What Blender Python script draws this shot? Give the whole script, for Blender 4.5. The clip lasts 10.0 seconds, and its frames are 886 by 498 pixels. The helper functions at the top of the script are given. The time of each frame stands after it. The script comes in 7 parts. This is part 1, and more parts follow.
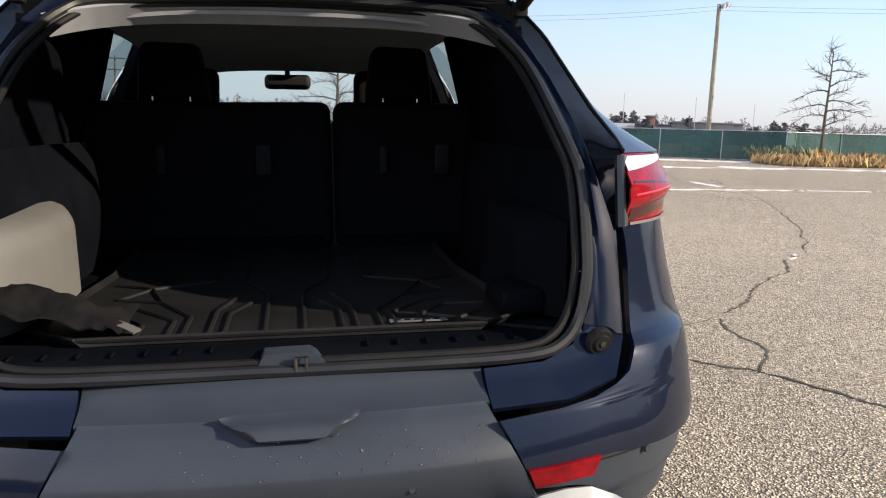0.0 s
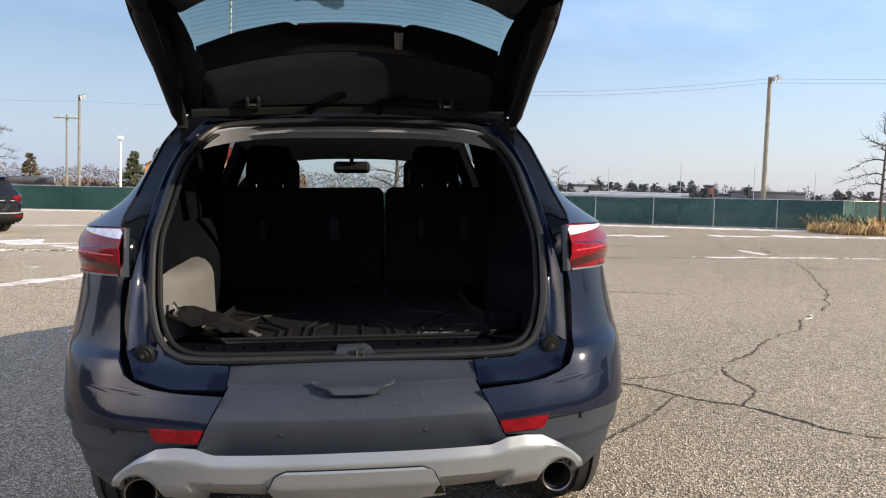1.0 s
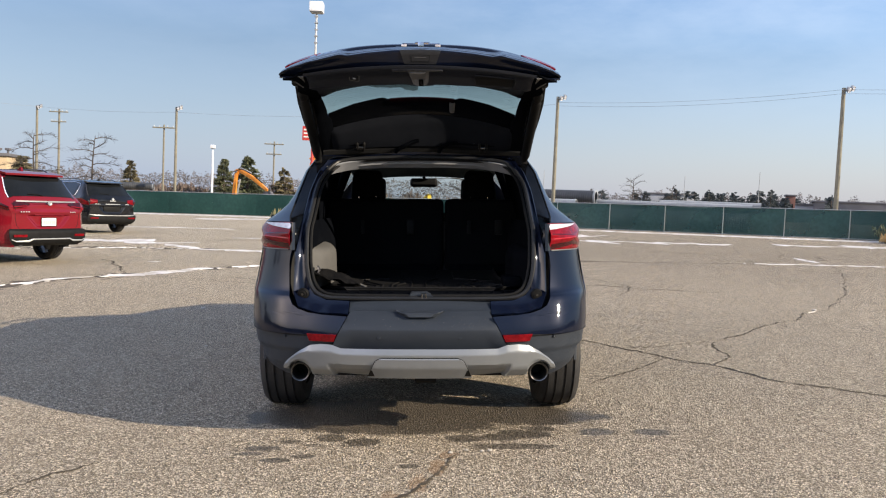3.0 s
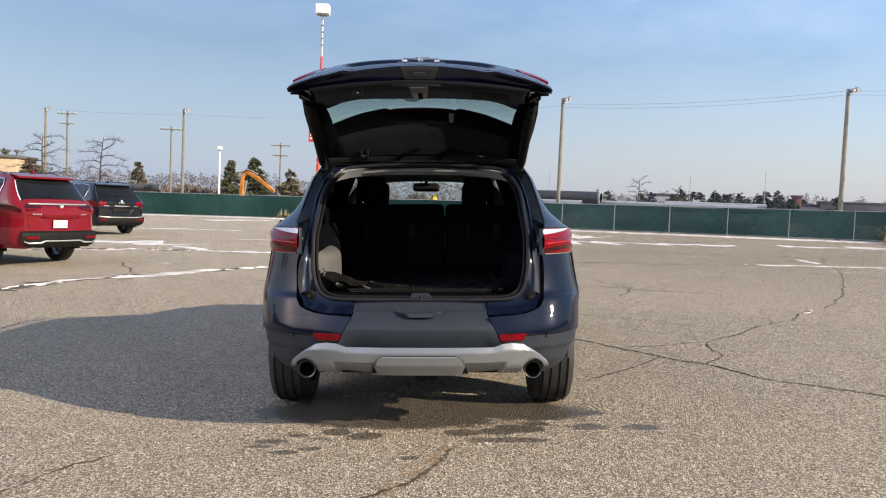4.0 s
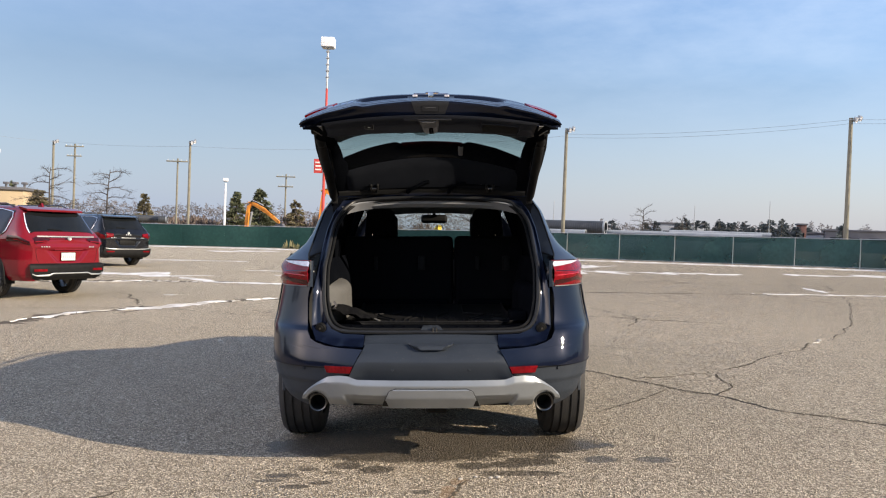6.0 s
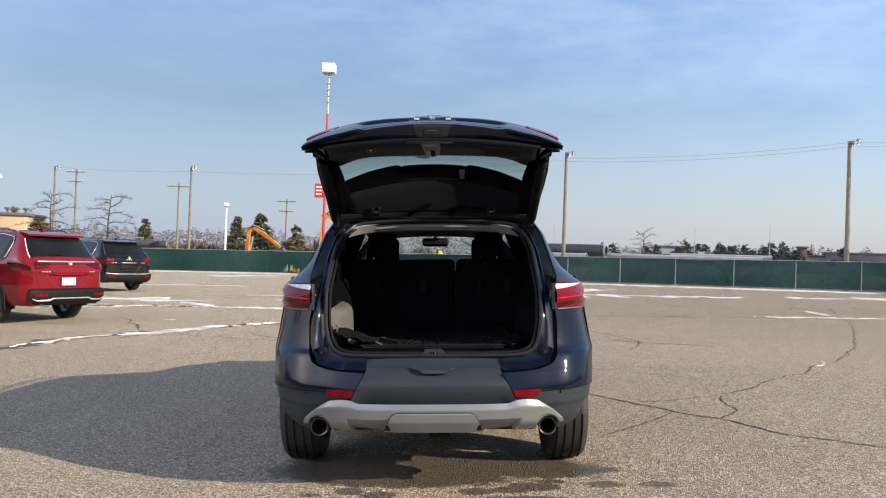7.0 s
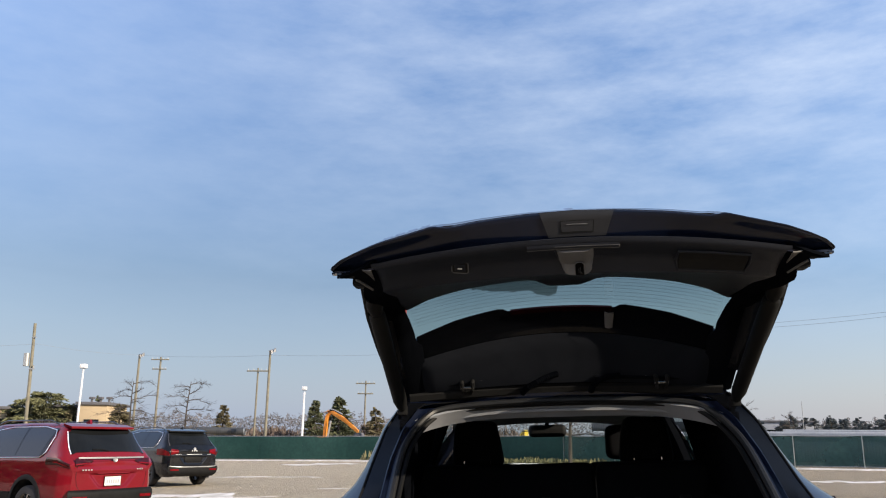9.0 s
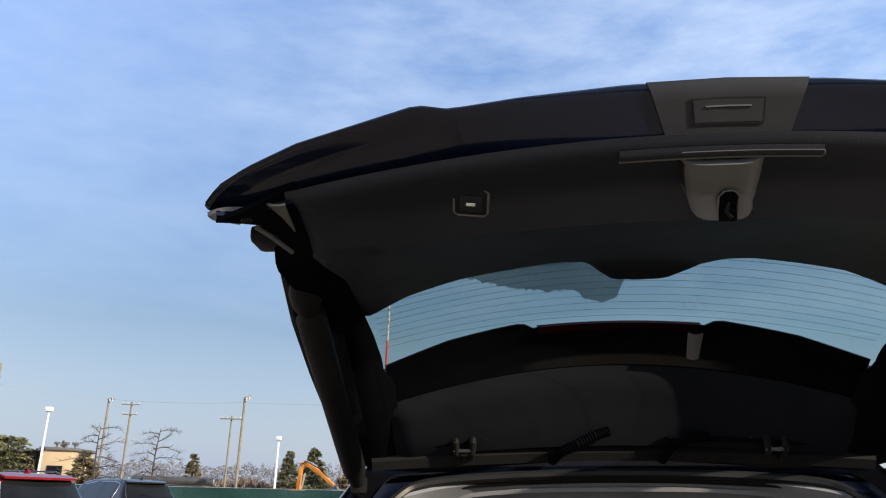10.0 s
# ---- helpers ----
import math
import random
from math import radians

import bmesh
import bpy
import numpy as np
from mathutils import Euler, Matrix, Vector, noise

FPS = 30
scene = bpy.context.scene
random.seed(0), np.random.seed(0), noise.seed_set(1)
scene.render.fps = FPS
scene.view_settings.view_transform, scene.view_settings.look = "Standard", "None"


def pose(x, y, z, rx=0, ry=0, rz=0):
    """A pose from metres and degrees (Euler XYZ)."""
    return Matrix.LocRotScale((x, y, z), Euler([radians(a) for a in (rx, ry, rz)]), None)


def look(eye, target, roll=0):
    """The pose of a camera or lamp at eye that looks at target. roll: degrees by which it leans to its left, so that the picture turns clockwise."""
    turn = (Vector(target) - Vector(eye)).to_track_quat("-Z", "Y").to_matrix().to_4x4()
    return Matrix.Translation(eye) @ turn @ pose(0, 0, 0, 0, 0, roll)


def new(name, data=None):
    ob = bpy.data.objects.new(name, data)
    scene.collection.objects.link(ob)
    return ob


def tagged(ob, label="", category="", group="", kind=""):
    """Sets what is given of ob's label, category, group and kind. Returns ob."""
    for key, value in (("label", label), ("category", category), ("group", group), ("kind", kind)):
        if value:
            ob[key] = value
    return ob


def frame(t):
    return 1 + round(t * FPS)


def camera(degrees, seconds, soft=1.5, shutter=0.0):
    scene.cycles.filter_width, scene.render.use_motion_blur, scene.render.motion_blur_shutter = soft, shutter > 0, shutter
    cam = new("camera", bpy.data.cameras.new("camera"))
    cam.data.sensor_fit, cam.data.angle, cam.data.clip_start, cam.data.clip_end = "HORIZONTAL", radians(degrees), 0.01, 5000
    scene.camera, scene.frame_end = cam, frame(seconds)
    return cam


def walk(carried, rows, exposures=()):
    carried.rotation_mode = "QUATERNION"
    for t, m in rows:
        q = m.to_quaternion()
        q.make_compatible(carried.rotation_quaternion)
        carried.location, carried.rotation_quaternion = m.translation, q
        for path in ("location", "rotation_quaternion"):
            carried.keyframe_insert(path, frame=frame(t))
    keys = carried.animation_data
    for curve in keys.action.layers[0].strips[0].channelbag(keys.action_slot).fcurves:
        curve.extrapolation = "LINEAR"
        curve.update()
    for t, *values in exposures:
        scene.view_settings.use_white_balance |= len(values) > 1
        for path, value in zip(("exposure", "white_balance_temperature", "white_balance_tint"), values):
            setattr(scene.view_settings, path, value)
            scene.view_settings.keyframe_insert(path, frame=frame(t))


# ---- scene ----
cam = camera(58.6, 10.0, soft=1.15)
PATH = [
    (0, (0.013, -1.339, 1.215), (0.383, 0.602, 0.905), 0.2),
    (0.5, (0.018, -1.816, 1.24), (0.294, 0.157, 1.06), 0.2),
    (1, (0.001, -2.265, 1.249), (0.228, -0.283, 1.115), -0.2),
    (1.5, (0.044, -2.728, 1.266), (0.193, -0.736, 1.171), -0.4),
    (2, (0.008, -3.182, 1.277), (0.093, -1.186, 1.192), -0.1),
    (2.5, (0.07, -3.621, 1.281), (0.118, -1.624, 1.184), 0.1),
    (3, (0.04, -3.996, 1.262), (0.078, -2.0, 1.146), 0.3),
    (4.5, (0.087, -4.242, 1.305), (0.098, -2.245, 1.194), 0.2),
    (5, (0.077, -4.262, 1.306), (0.079, -2.264, 1.219), 0.2),
    (5.5, (0.049, -4.25, 1.309), (0.056, -2.251, 1.246), 0.1),
    (7, (0.033, -4.231, 1.301), (0.043, -2.231, 1.323), -0.2),
    (7.5, (0.01, -4.021, 1.298), (-0.004, -2.023, 1.381), -0.4),
    (8, (0.005, -3.489, 1.367), (-0.061, -1.505, 1.608), -0.1),
    (8.5, (-0.143, -2.883, 1.398), (-0.28, -0.93, 1.805), 1.2),
    (9, (-0.165, -2.283, 1.401), (-0.344, -0.347, 1.872), -1.4),
    (9.5, (-0.278, -1.69, 1.440), (-0.455, 0.233, 1.953), -1.0),
    (10, (-0.281, -1.158, 1.493), (-0.416, 0.746, 2.088), -0.1),
]
SLOPE = 2.1
CAR = pose(0, 0, 0, 0, -SLOPE, 0)
walk(cam, [(t, CAR @ look(eye, target, roll)) for t, eye, target, roll in PATH],
     [(0.0, 1.14), (0.5, 1.09), (1.0, 0.95), (2.0, 0.85), (3.0, 0.77), (7.0, 0.77), (8.0, 0.69), (8.5, 0.6), (9.5, 0.64), (10.0, 0.78)])
# ---- helpers of this place ----
NEAR_TILT = math.tan(radians(SLOPE))


def ground_z(x, y):
    """Height of the lot: a cross slope round the cars, easing off with distance."""
    r = math.hypot(x - 1.5, y)
    w = math.exp(-((r / 16.0) ** 4))
    far = 0.0125 * max(-60.0, min(60.0, x))
    return w * NEAR_TILT * x + (1 - w) * far


# ---- light ----
SUN_CAR = Vector((math.cos(radians(25)) * math.cos(radians(22)), -math.sin(radians(25)) * math.cos(radians(22)), math.sin(radians(22))))
SUN_DIR = (CAR.to_3x3() @ SUN_CAR).normalized()
sun_data = bpy.data.lights.new("sun", "SUN")
sun_data.energy, sun_data.angle, sun_data.color = 5.0, radians(0.53), (1.0, 0.85, 0.66)
sun = new("sun", sun_data)
sun.matrix_world = look(SUN_DIR * 60, (0, 0, 0))

world = bpy.data.worlds.new("sky")
scene.world = world
world.use_nodes = True
wn, wl = world.node_tree.nodes, world.node_tree.links
wn.clear()
w_out, w_bg, w_sky = wn.new("ShaderNodeOutputWorld"), wn.new("ShaderNodeBackground"), wn.new("ShaderNodeTexSky")
w_sky.sky_type, w_sky.sun_disc = "NISHITA", False
w_sky.sun_elevation, w_sky.sun_rotation = math.asin(SUN_DIR.z), -math.atan2(SUN_DIR.x, SUN_DIR.y)
w_sky.air_density, w_sky.dust_density, w_sky.ozone_density = 1.1, 1.3, 3.5
w_bg.inputs[1].default_value = 0.095
# thin streaked cloud over the blue
w_co, w_map = wn.new("ShaderNodeTexCoord"), wn.new("ShaderNodeMapping")
w_map.inputs["Scale"].default_value = (2.8, 3.6, 9.0)
w_map.inputs["Rotation"].default_value = (0.35, 0.1, 0.5)
w_n1, w_n2 = wn.new("ShaderNodeTexNoise"), wn.new("ShaderNodeTexNoise")
w_n1.inputs["Scale"].default_value, w_n1.inputs["Detail"].default_value, w_n1.inputs["Roughness"].default_value = 2.6, 9.0, 0.62
w_n2.inputs["Scale"].default_value, w_n2.inputs["Detail"].default_value = 0.8, 3.0
w_sep = wn.new("ShaderNodeSeparateXYZ")
w_r1, w_r2, w_r3 = wn.new("ShaderNodeMapRange"), wn.new("ShaderNodeMapRange"), wn.new("ShaderNodeMapRange")
for node, lo, hi, a, b in ((w_r1, 0.30, 0.84, 0.0, 1.0), (w_r2, 0.36, 0.62, 0.35, 1.0), (w_r3, 0.08, 0.40, 0.0, 0.48)):
    node.inputs[1].default_value, node.inputs[2].default_value, node.inputs[3].default_value, node.inputs[4].default_value = lo, hi, a, b
w_m1, w_m2 = wn.new("ShaderNodeMath"), wn.new("ShaderNodeMath")
w_m1.operation = w_m2.operation = "MULTIPLY"
w_mix = wn.new("ShaderNodeMix")
w_mix.data_type = "RGBA"
w_mix.inputs[7].default_value = (6.0, 6.7, 7.8, 1)
# pale haze low over the horizon
w_haze, w_hmix = wn.new("ShaderNodeMapRange"), wn.new("ShaderNodeMix")
w_hmix.data_type = "RGBA"
w_hmix.inputs[7].default_value = (3.42, 3.84, 4.92, 1)
for i, v in ((1, 0.0), (2, 0.20), (3, 0.70), (4, 0.0)):
    w_haze.inputs[i].default_value = v
wl.new(w_co.outputs["Generated"], w_map.inputs[0])
wl.new(w_map.outputs[0], w_n1.inputs["Vector"])
wl.new(w_co.outputs["Generated"], w_n2.inputs["Vector"])
wl.new(w_co.outputs["Generated"], w_sep.inputs[0])
wl.new(w_n1.outputs[0], w_r1.inputs[0])
wl.new(w_n2.outputs[0], w_r2.inputs[0])
wl.new(w_sep.outputs[2], w_r3.inputs[0])
wl.new(w_sep.outputs[2], w_haze.inputs[0])
wl.new(w_r1.outputs[0], w_m1.inputs[0])
wl.new(w_r2.outputs[0], w_m1.inputs[1])
wl.new(w_m1.outputs[0], w_m2.inputs[0])
wl.new(w_r3.outputs[0], w_m2.inputs[1])
w_gain, w_gv = wn.new("ShaderNodeMapRange"), wn.new("ShaderNodeVectorMath")
w_gv.operation = "SCALE"
for i, v in ((1, 0.18), (2, 0.62), (3, 0.92), (4, 2.0)):
    w_gain.inputs[i].default_value = v
w_top, w_mt = wn.new("ShaderNodeMapRange"), wn.new("ShaderNodeMath")
w_mt.operation = "MULTIPLY"
for i, v in ((1, 0.56), (2, 1.0), (3, 1.0), (4, 0.50)):
    w_top.inputs[i].default_value = v
wl.new(w_sep.outputs[2], w_gain.inputs[0])
wl.new(w_sep.outputs[2], w_top.inputs[0])
wl.new(w_gain.outputs[0], w_mt.inputs[0])
wl.new(w_top.outputs[0], w_mt.inputs[1])
wl.new(w_sky.outputs[0], w_gv.inputs[0])
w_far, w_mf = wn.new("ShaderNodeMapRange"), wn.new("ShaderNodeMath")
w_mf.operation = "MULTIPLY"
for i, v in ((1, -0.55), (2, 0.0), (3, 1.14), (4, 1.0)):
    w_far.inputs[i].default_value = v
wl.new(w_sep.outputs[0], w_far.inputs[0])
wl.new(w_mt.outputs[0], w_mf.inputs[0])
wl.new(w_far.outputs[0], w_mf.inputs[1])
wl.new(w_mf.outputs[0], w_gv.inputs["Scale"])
w_tint = wn.new("ShaderNodeVectorMath")
w_tint.operation = "MULTIPLY"
w_tint.inputs[1].default_value = (1.07, 0.985, 1.0)
wl.new(w_gv.outputs[0], w_tint.inputs[0])
wl.new(w_tint.outputs[0], w_hmix.inputs[6])
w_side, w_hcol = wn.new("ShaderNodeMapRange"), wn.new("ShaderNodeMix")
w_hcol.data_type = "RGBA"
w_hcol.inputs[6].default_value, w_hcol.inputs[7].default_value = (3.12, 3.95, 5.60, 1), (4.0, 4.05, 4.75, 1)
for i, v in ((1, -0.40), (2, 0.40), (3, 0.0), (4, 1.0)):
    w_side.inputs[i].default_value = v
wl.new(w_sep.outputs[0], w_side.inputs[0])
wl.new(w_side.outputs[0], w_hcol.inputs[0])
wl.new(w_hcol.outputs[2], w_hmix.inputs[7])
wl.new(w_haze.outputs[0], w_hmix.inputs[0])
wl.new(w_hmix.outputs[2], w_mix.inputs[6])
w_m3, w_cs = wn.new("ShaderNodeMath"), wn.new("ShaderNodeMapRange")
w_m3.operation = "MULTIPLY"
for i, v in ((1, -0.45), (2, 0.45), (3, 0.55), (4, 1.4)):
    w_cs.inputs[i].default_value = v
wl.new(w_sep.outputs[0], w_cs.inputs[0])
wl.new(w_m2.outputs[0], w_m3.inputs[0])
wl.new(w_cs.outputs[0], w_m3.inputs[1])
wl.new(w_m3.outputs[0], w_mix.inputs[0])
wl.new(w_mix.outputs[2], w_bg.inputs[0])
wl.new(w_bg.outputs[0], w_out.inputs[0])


# ---- materials ----
def mat(name, c1, c2=None, scale=12.0, rough=0.5, metal=0.0, bump=0.0, bscale=180.0, coat=0.0, rvar=0.12, trans=0.0, ior=1.45, fine=0.0, coat_rough=0.04, spec=0.5, island=0.0):
    """A plain surface with stains at a large and grain at a small scale."""
    m = bpy.data.materials.new(name)
    m.use_nodes = True
    nt = m.node_tree
    n, l = nt.nodes, nt.links
    b = n["Principled BSDF"]
    c2 = c2 or tuple(c * 0.75 for c in c1)
    co = n.new("ShaderNodeTexCoord")
    n1, n2 = n.new("ShaderNodeTexNoise"), n.new("ShaderNodeTexNoise")
    n1.inputs["Scale"].default_value, n1.inputs["Detail"].default_value, n1.inputs["Roughness"].default_value = scale, 6.0, 0.6
    n2.inputs["Scale"].default_value, n2.inputs["Detail"].default_value = bscale, 3.0
    l.new(co.outputs["Object"], n1.inputs["Vector"])
    l.new(co.outputs["Object"], n2.inputs["Vector"])
    ramp = n.new("ShaderNodeMapRange")
    ramp.inputs[1].default_value, ramp.inputs[2].default_value = 0.35, 0.65
    l.new(n1.outputs[0], ramp.inputs[0])
    mix = n.new("ShaderNodeMix")
    mix.data_type = "RGBA"
    mix.inputs[6].default_value, mix.inputs[7].default_value = (*c1, 1), (*c2, 1)
    l.new(ramp.outputs[0], mix.inputs[0])
    out = mix.outputs[2]
    if fine or island:
        g = n.new("ShaderNodeMapRange")
        g.inputs[1].default_value, g.inputs[2].default_value = (0.3, 0.7) if fine else (0.0, 1.0)
        k = fine or island
        g.inputs[3].default_value, g.inputs[4].default_value = 1 - k, 1 + k
        if fine:
            l.new(n2.outputs[0], g.inputs[0])
        else:
            l.new(n.new("ShaderNodeNewGeometry").outputs["Random Per Island"], g.inputs[0])
        v = n.new("ShaderNodeVectorMath")
        v.operation = "SCALE"
        l.new(out, v.inputs[0])
        l.new(g.outputs[0], v.inputs["Scale"])
        out = v.outputs[0]
    l.new(out, b.inputs["Base Color"])
    rr = n.new("ShaderNodeMapRange")
    rr.inputs[3].default_value, rr.inputs[4].default_value = max(0.0, rough - rvar * rough), min(1.0, rough + rvar * rough)
    l.new(n1.outputs[0], rr.inputs[0])
    l.new(rr.outputs[0], b.inputs["Roughness"])
    b.inputs["Metallic"].default_value, b.inputs["IOR"].default_value = metal, ior
    b.inputs["Transmission Weight"].default_value = trans
    b.inputs["Coat Weight"].default_value, b.inputs["Coat Roughness"].default_value = coat, coat_rough
    b.inputs["Specular IOR Level"].default_value = spec
    if bump:
        bp = n.new("ShaderNodeBump")
        bp.inputs["Strength"].default_value, bp.inputs["Distance"].default_value = bump, 0.004
        l.new(n2.outputs[0], bp.inputs["Height"])
        l.new(bp.outputs[0], b.inputs["Normal"])
    return m


def glass(name, tint, clear):
    """Thin pane: passes light tinted, mirrors more at a slant."""
    m = bpy.data.materials.new(name)
    m.use_nodes = True
    n, l = m.node_tree.nodes, m.node_tree.links
    n.remove(n["Principled BSDF"])
    tr, gl, mx, lw = n.new("ShaderNodeBsdfTransparent"), n.new("ShaderNodeBsdfGlossy"), n.new("ShaderNodeMixShader"), n.new("ShaderNodeLayerWeight")
    pw, rg = n.new("ShaderNodeMath"), n.new("ShaderNodeMapRange")
    tr.inputs[0].default_value = (*tint, 1)
    gl.inputs["Roughness"].default_value = 0.02
    gl.inputs[0].default_value = (clear, clear, clear, 1)
    lw.inputs[0].default_value = 0.5
    pw.operation = "POWER"
    pw.inputs[1].default_value = 5.0
    rg.inputs[3].default_value, rg.inputs[4].default_value = 0.06, 0.9
    l.new(lw.outputs["Facing"], pw.inputs[0])
    l.new(pw.outputs[0], rg.inputs[0])
    l.new(rg.outputs[0], mx.inputs[0])
    l.new(tr.outputs[0], mx.inputs[1])
    l.new(gl.outputs[0], mx.inputs[2])
    l.new(mx.outputs[0], n["Material Output"].inputs[0])
    return m


PAINT = mat("navy_paint", (0.0036, 0.0060, 0.0160), (0.0044, 0.0072, 0.0185), 1.5, 0.36, 0.10, coat=0.62, fine=0.12, bscale=900, coat_rough=0.05, spec=0.03)
RED = mat("red_paint", (0.158, 0.0060, 0.0125), (0.135, 0.0050, 0.0108), 1.5, 0.4, 0.0, coat=1.0, coat_rough=0.03, spec=0.0)
BLACKPAINT = mat("black_paint", (0.004, 0.0045, 0.0065), (0.0055, 0.006, 0.008), 1.5, 0.4, 0.0, coat=1.0, coat_rough=0.02, spec=0.05)
CLAD = mat("grey_cladding", (0.0195, 0.0250, 0.0345), (0.025, 0.031, 0.041), 5, 0.46, bump=0.10, bscale=1400, fine=0.1, spec=0.30)
SILVER = mat("silver_skid", (0.238, 0.255, 0.270), (0.208, 0.224, 0.240), 4, 0.42, 0.5, bump=0.05, bscale=900)
GLOSSBLACK = mat("gloss_black", (0.006, 0.006, 0.007), (0.010, 0.010, 0.011), 4, 0.12, coat=0.6)
RUBBER = mat("rubber", (0.006, 0.0062, 0.0066), (0.010, 0.0102, 0.0105), 9, 0.6, bump=0.2, bscale=300, spec=0.15)
SEAL = mat("door_seal", (0.0100, 0.0108, 0.0125), (0.0150, 0.0158, 0.0175), 8, 0.45, bump=0.1, bscale=500, spec=0.35)
TYRE = mat("tyre", (0.020, 0.020, 0.022), (0.036, 0.035, 0.034), 7, 0.75, bump=0.3, bscale=250, fine=0.2)
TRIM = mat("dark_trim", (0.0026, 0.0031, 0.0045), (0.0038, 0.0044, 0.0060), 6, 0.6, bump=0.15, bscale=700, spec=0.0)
GREYTRIM = mat("grey_trim", (0.088, 0.087, 0.084), (0.072, 0.071, 0.069), 5, 0.6, bump=0.2, bscale=700)
LINER = mat("headliner", (0.235, 0.245, 0.265), (0.20, 0.21, 0.23), 8, 0.9, bump=0.3, bscale=600, spec=0.1)
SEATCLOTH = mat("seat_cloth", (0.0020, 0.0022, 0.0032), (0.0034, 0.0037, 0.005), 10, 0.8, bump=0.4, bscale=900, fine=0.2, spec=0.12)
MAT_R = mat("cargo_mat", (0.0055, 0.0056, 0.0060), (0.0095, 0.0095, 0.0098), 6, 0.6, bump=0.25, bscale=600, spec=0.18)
CLOTH = mat("black_cloth", (0.0055, 0.0055, 0.0062), (0.010, 0.0098, 0.0100), 14, 0.85, bump=0.5, bscale=300, spec=0.04)
CHROME = mat("chrome", (0.65, 0.65, 0.66), (0.55, 0.55, 0.56), 6, 0.12, 1.0)
STEEL = mat("exhaust_steel", (0.20, 0.195, 0.19), (0.11, 0.105, 0.10), 20, 0.28, 1.0)
SLOT_SHADE = mat("slot_shade_black", (0.002, 0.002, 0.0022), (0.0026, 0.0026, 0.0028), 20, 0.9, spec=0.05)
SOOT = mat("soot", (0.008, 0.008, 0.008), (0.014, 0.013, 0.012), 20, 0.8)
LAMPRED = mat("lamp_red", (0.175, 0.0016, 0.006), (0.105, 0.0010, 0.0035), 14, 0.25, coat=0.35, fine=0.25, bscale=60, spec=0.1, coat_rough=0.02)
LAMPHIGHLIGHT = mat("lamp_highlight_red", (0.42, 0.022, 0.032), (0.34, 0.014, 0.022), 14, 0.2, coat=0.8, spec=0.2)
LAMPDARK = mat("lamp_dark_red", (0.038, 0.0009, 0.0024), (0.022, 0.0006, 0.0014), 14, 0.25, coat=0.7, spec=0.1, coat_rough=0.02)
LAMPCLEAR = mat("lamp_clear", (0.66, 0.62, 0.63), (0.46, 0.43, 0.44), 30, 0.12, 0.2, coat=1.0)
WHITE = mat("white_plastic", (0.72, 0.71, 0.68), (0.60, 0.59, 0.56), 8, 0.45)
GOLD = mat("gold_badge", (0.36, 0.21, 0.03), (0.30, 0.17, 0.025), 10, 0.2, 0.3, coat=1.0)
LIPPAD = mat("lip_pad_grey", (0.020, 0.021, 0.024), (0.016, 0.017, 0.020), 9, 0.42, bump=0.1, bscale=900, spec=0.3)
PIANO = mat("gloss_black_panel", (0.0022, 0.0026, 0.0036), (0.0030, 0.0034, 0.0046), 3, 0.10, spec=0.22)
BRAKERED = mat("dark_red_lens", (0.0065, 0.0008, 0.0012), (0.005, 0.0007, 0.0010), 9, 0.2, coat=0.2, spec=0.2)
LATCH2 = mat("gate_trim", (0.0124, 0.0148, 0.0215), (0.0105, 0.0126, 0.0186), 7, 0.45, bump=0.2, bscale=800, spec=0.25)
UPTRIM = mat("gate_upper_trim", (0.0082, 0.0098, 0.0140), (0.0066, 0.0080, 0.0118), 7, 0.8, bump=0.2, bscale=800, spec=0.1)
SMOKY_FILM = glass("smoky_grey_film", (0.42, 0.43, 0.40), 0.5)
LATCH = mat("latch_cover", (0.10, 0.10, 0.102), (0.085, 0.085, 0.087), 9, 0.4, bump=0.1, bscale=700)
WINDOW = glass("clear_glass", (0.82, 0.90, 0.86), 1.0)
GATEGLASS = glass("gate_glass", (0.47, 0.55, 0.505), 1.0)
TINT = glass("tinted_glass", (0.34, 0.40, 0.40), 1.0)
DARKGLASS = mat("dark_glass", (0.006, 0.007, 0.008), (0.009, 0.010, 0.011), 2, 0.05, spec=0.35)
GRIT = mat("joint_grit", (0.105, 0.080, 0.052), (0.055, 0.045, 0.034), 9, 0.9, bump=0.4, bscale=120)
SNOW = mat("snow", (0.74, 0.725, 0.71), (0.40, 0.365, 0.31), 2.2, 0.7, bump=0.7, bscale=40, fine=0.15)
SCREEN = mat("green_screen", (0.007, 0.032, 0.030), (0.018, 0.054, 0.050), 0.25, 0.7, bump=0.5, bscale=6, fine=0.15, spec=0.2)
GALV = mat("galvanised", (0.42, 0.43, 0.43), (0.33, 0.34, 0.34), 6, 0.45, 0.6)
POLEWOOD = mat("pole_wood", (0.21, 0.195, 0.145), (0.15, 0.14, 0.11), 3, 0.85, bump=0.4, bscale=30)
LAMPWHITE = mat("lamp_housing", (0.75, 0.76, 0.78), (0.65, 0.66, 0.68), 3, 0.5)
ORANGE = mat("machine_orange", (0.72, 0.27, 0.03), (0.60, 0.21, 0.02), 2, 0.5, fine=0.1, bscale=20)
YELLOW = mat("machine_yellow", (0.62, 0.45, 0.04), (0.50, 0.36, 0.03), 2, 0.5)
PIPE = mat("black_pipe", (0.040, 0.044, 0.049), (0.055, 0.059, 0.064), 2, 0.5)
PIPEGREY = mat("grey_pipe", (0.30, 0.32, 0.34), (0.24, 0.26, 0.28), 2, 0.5)
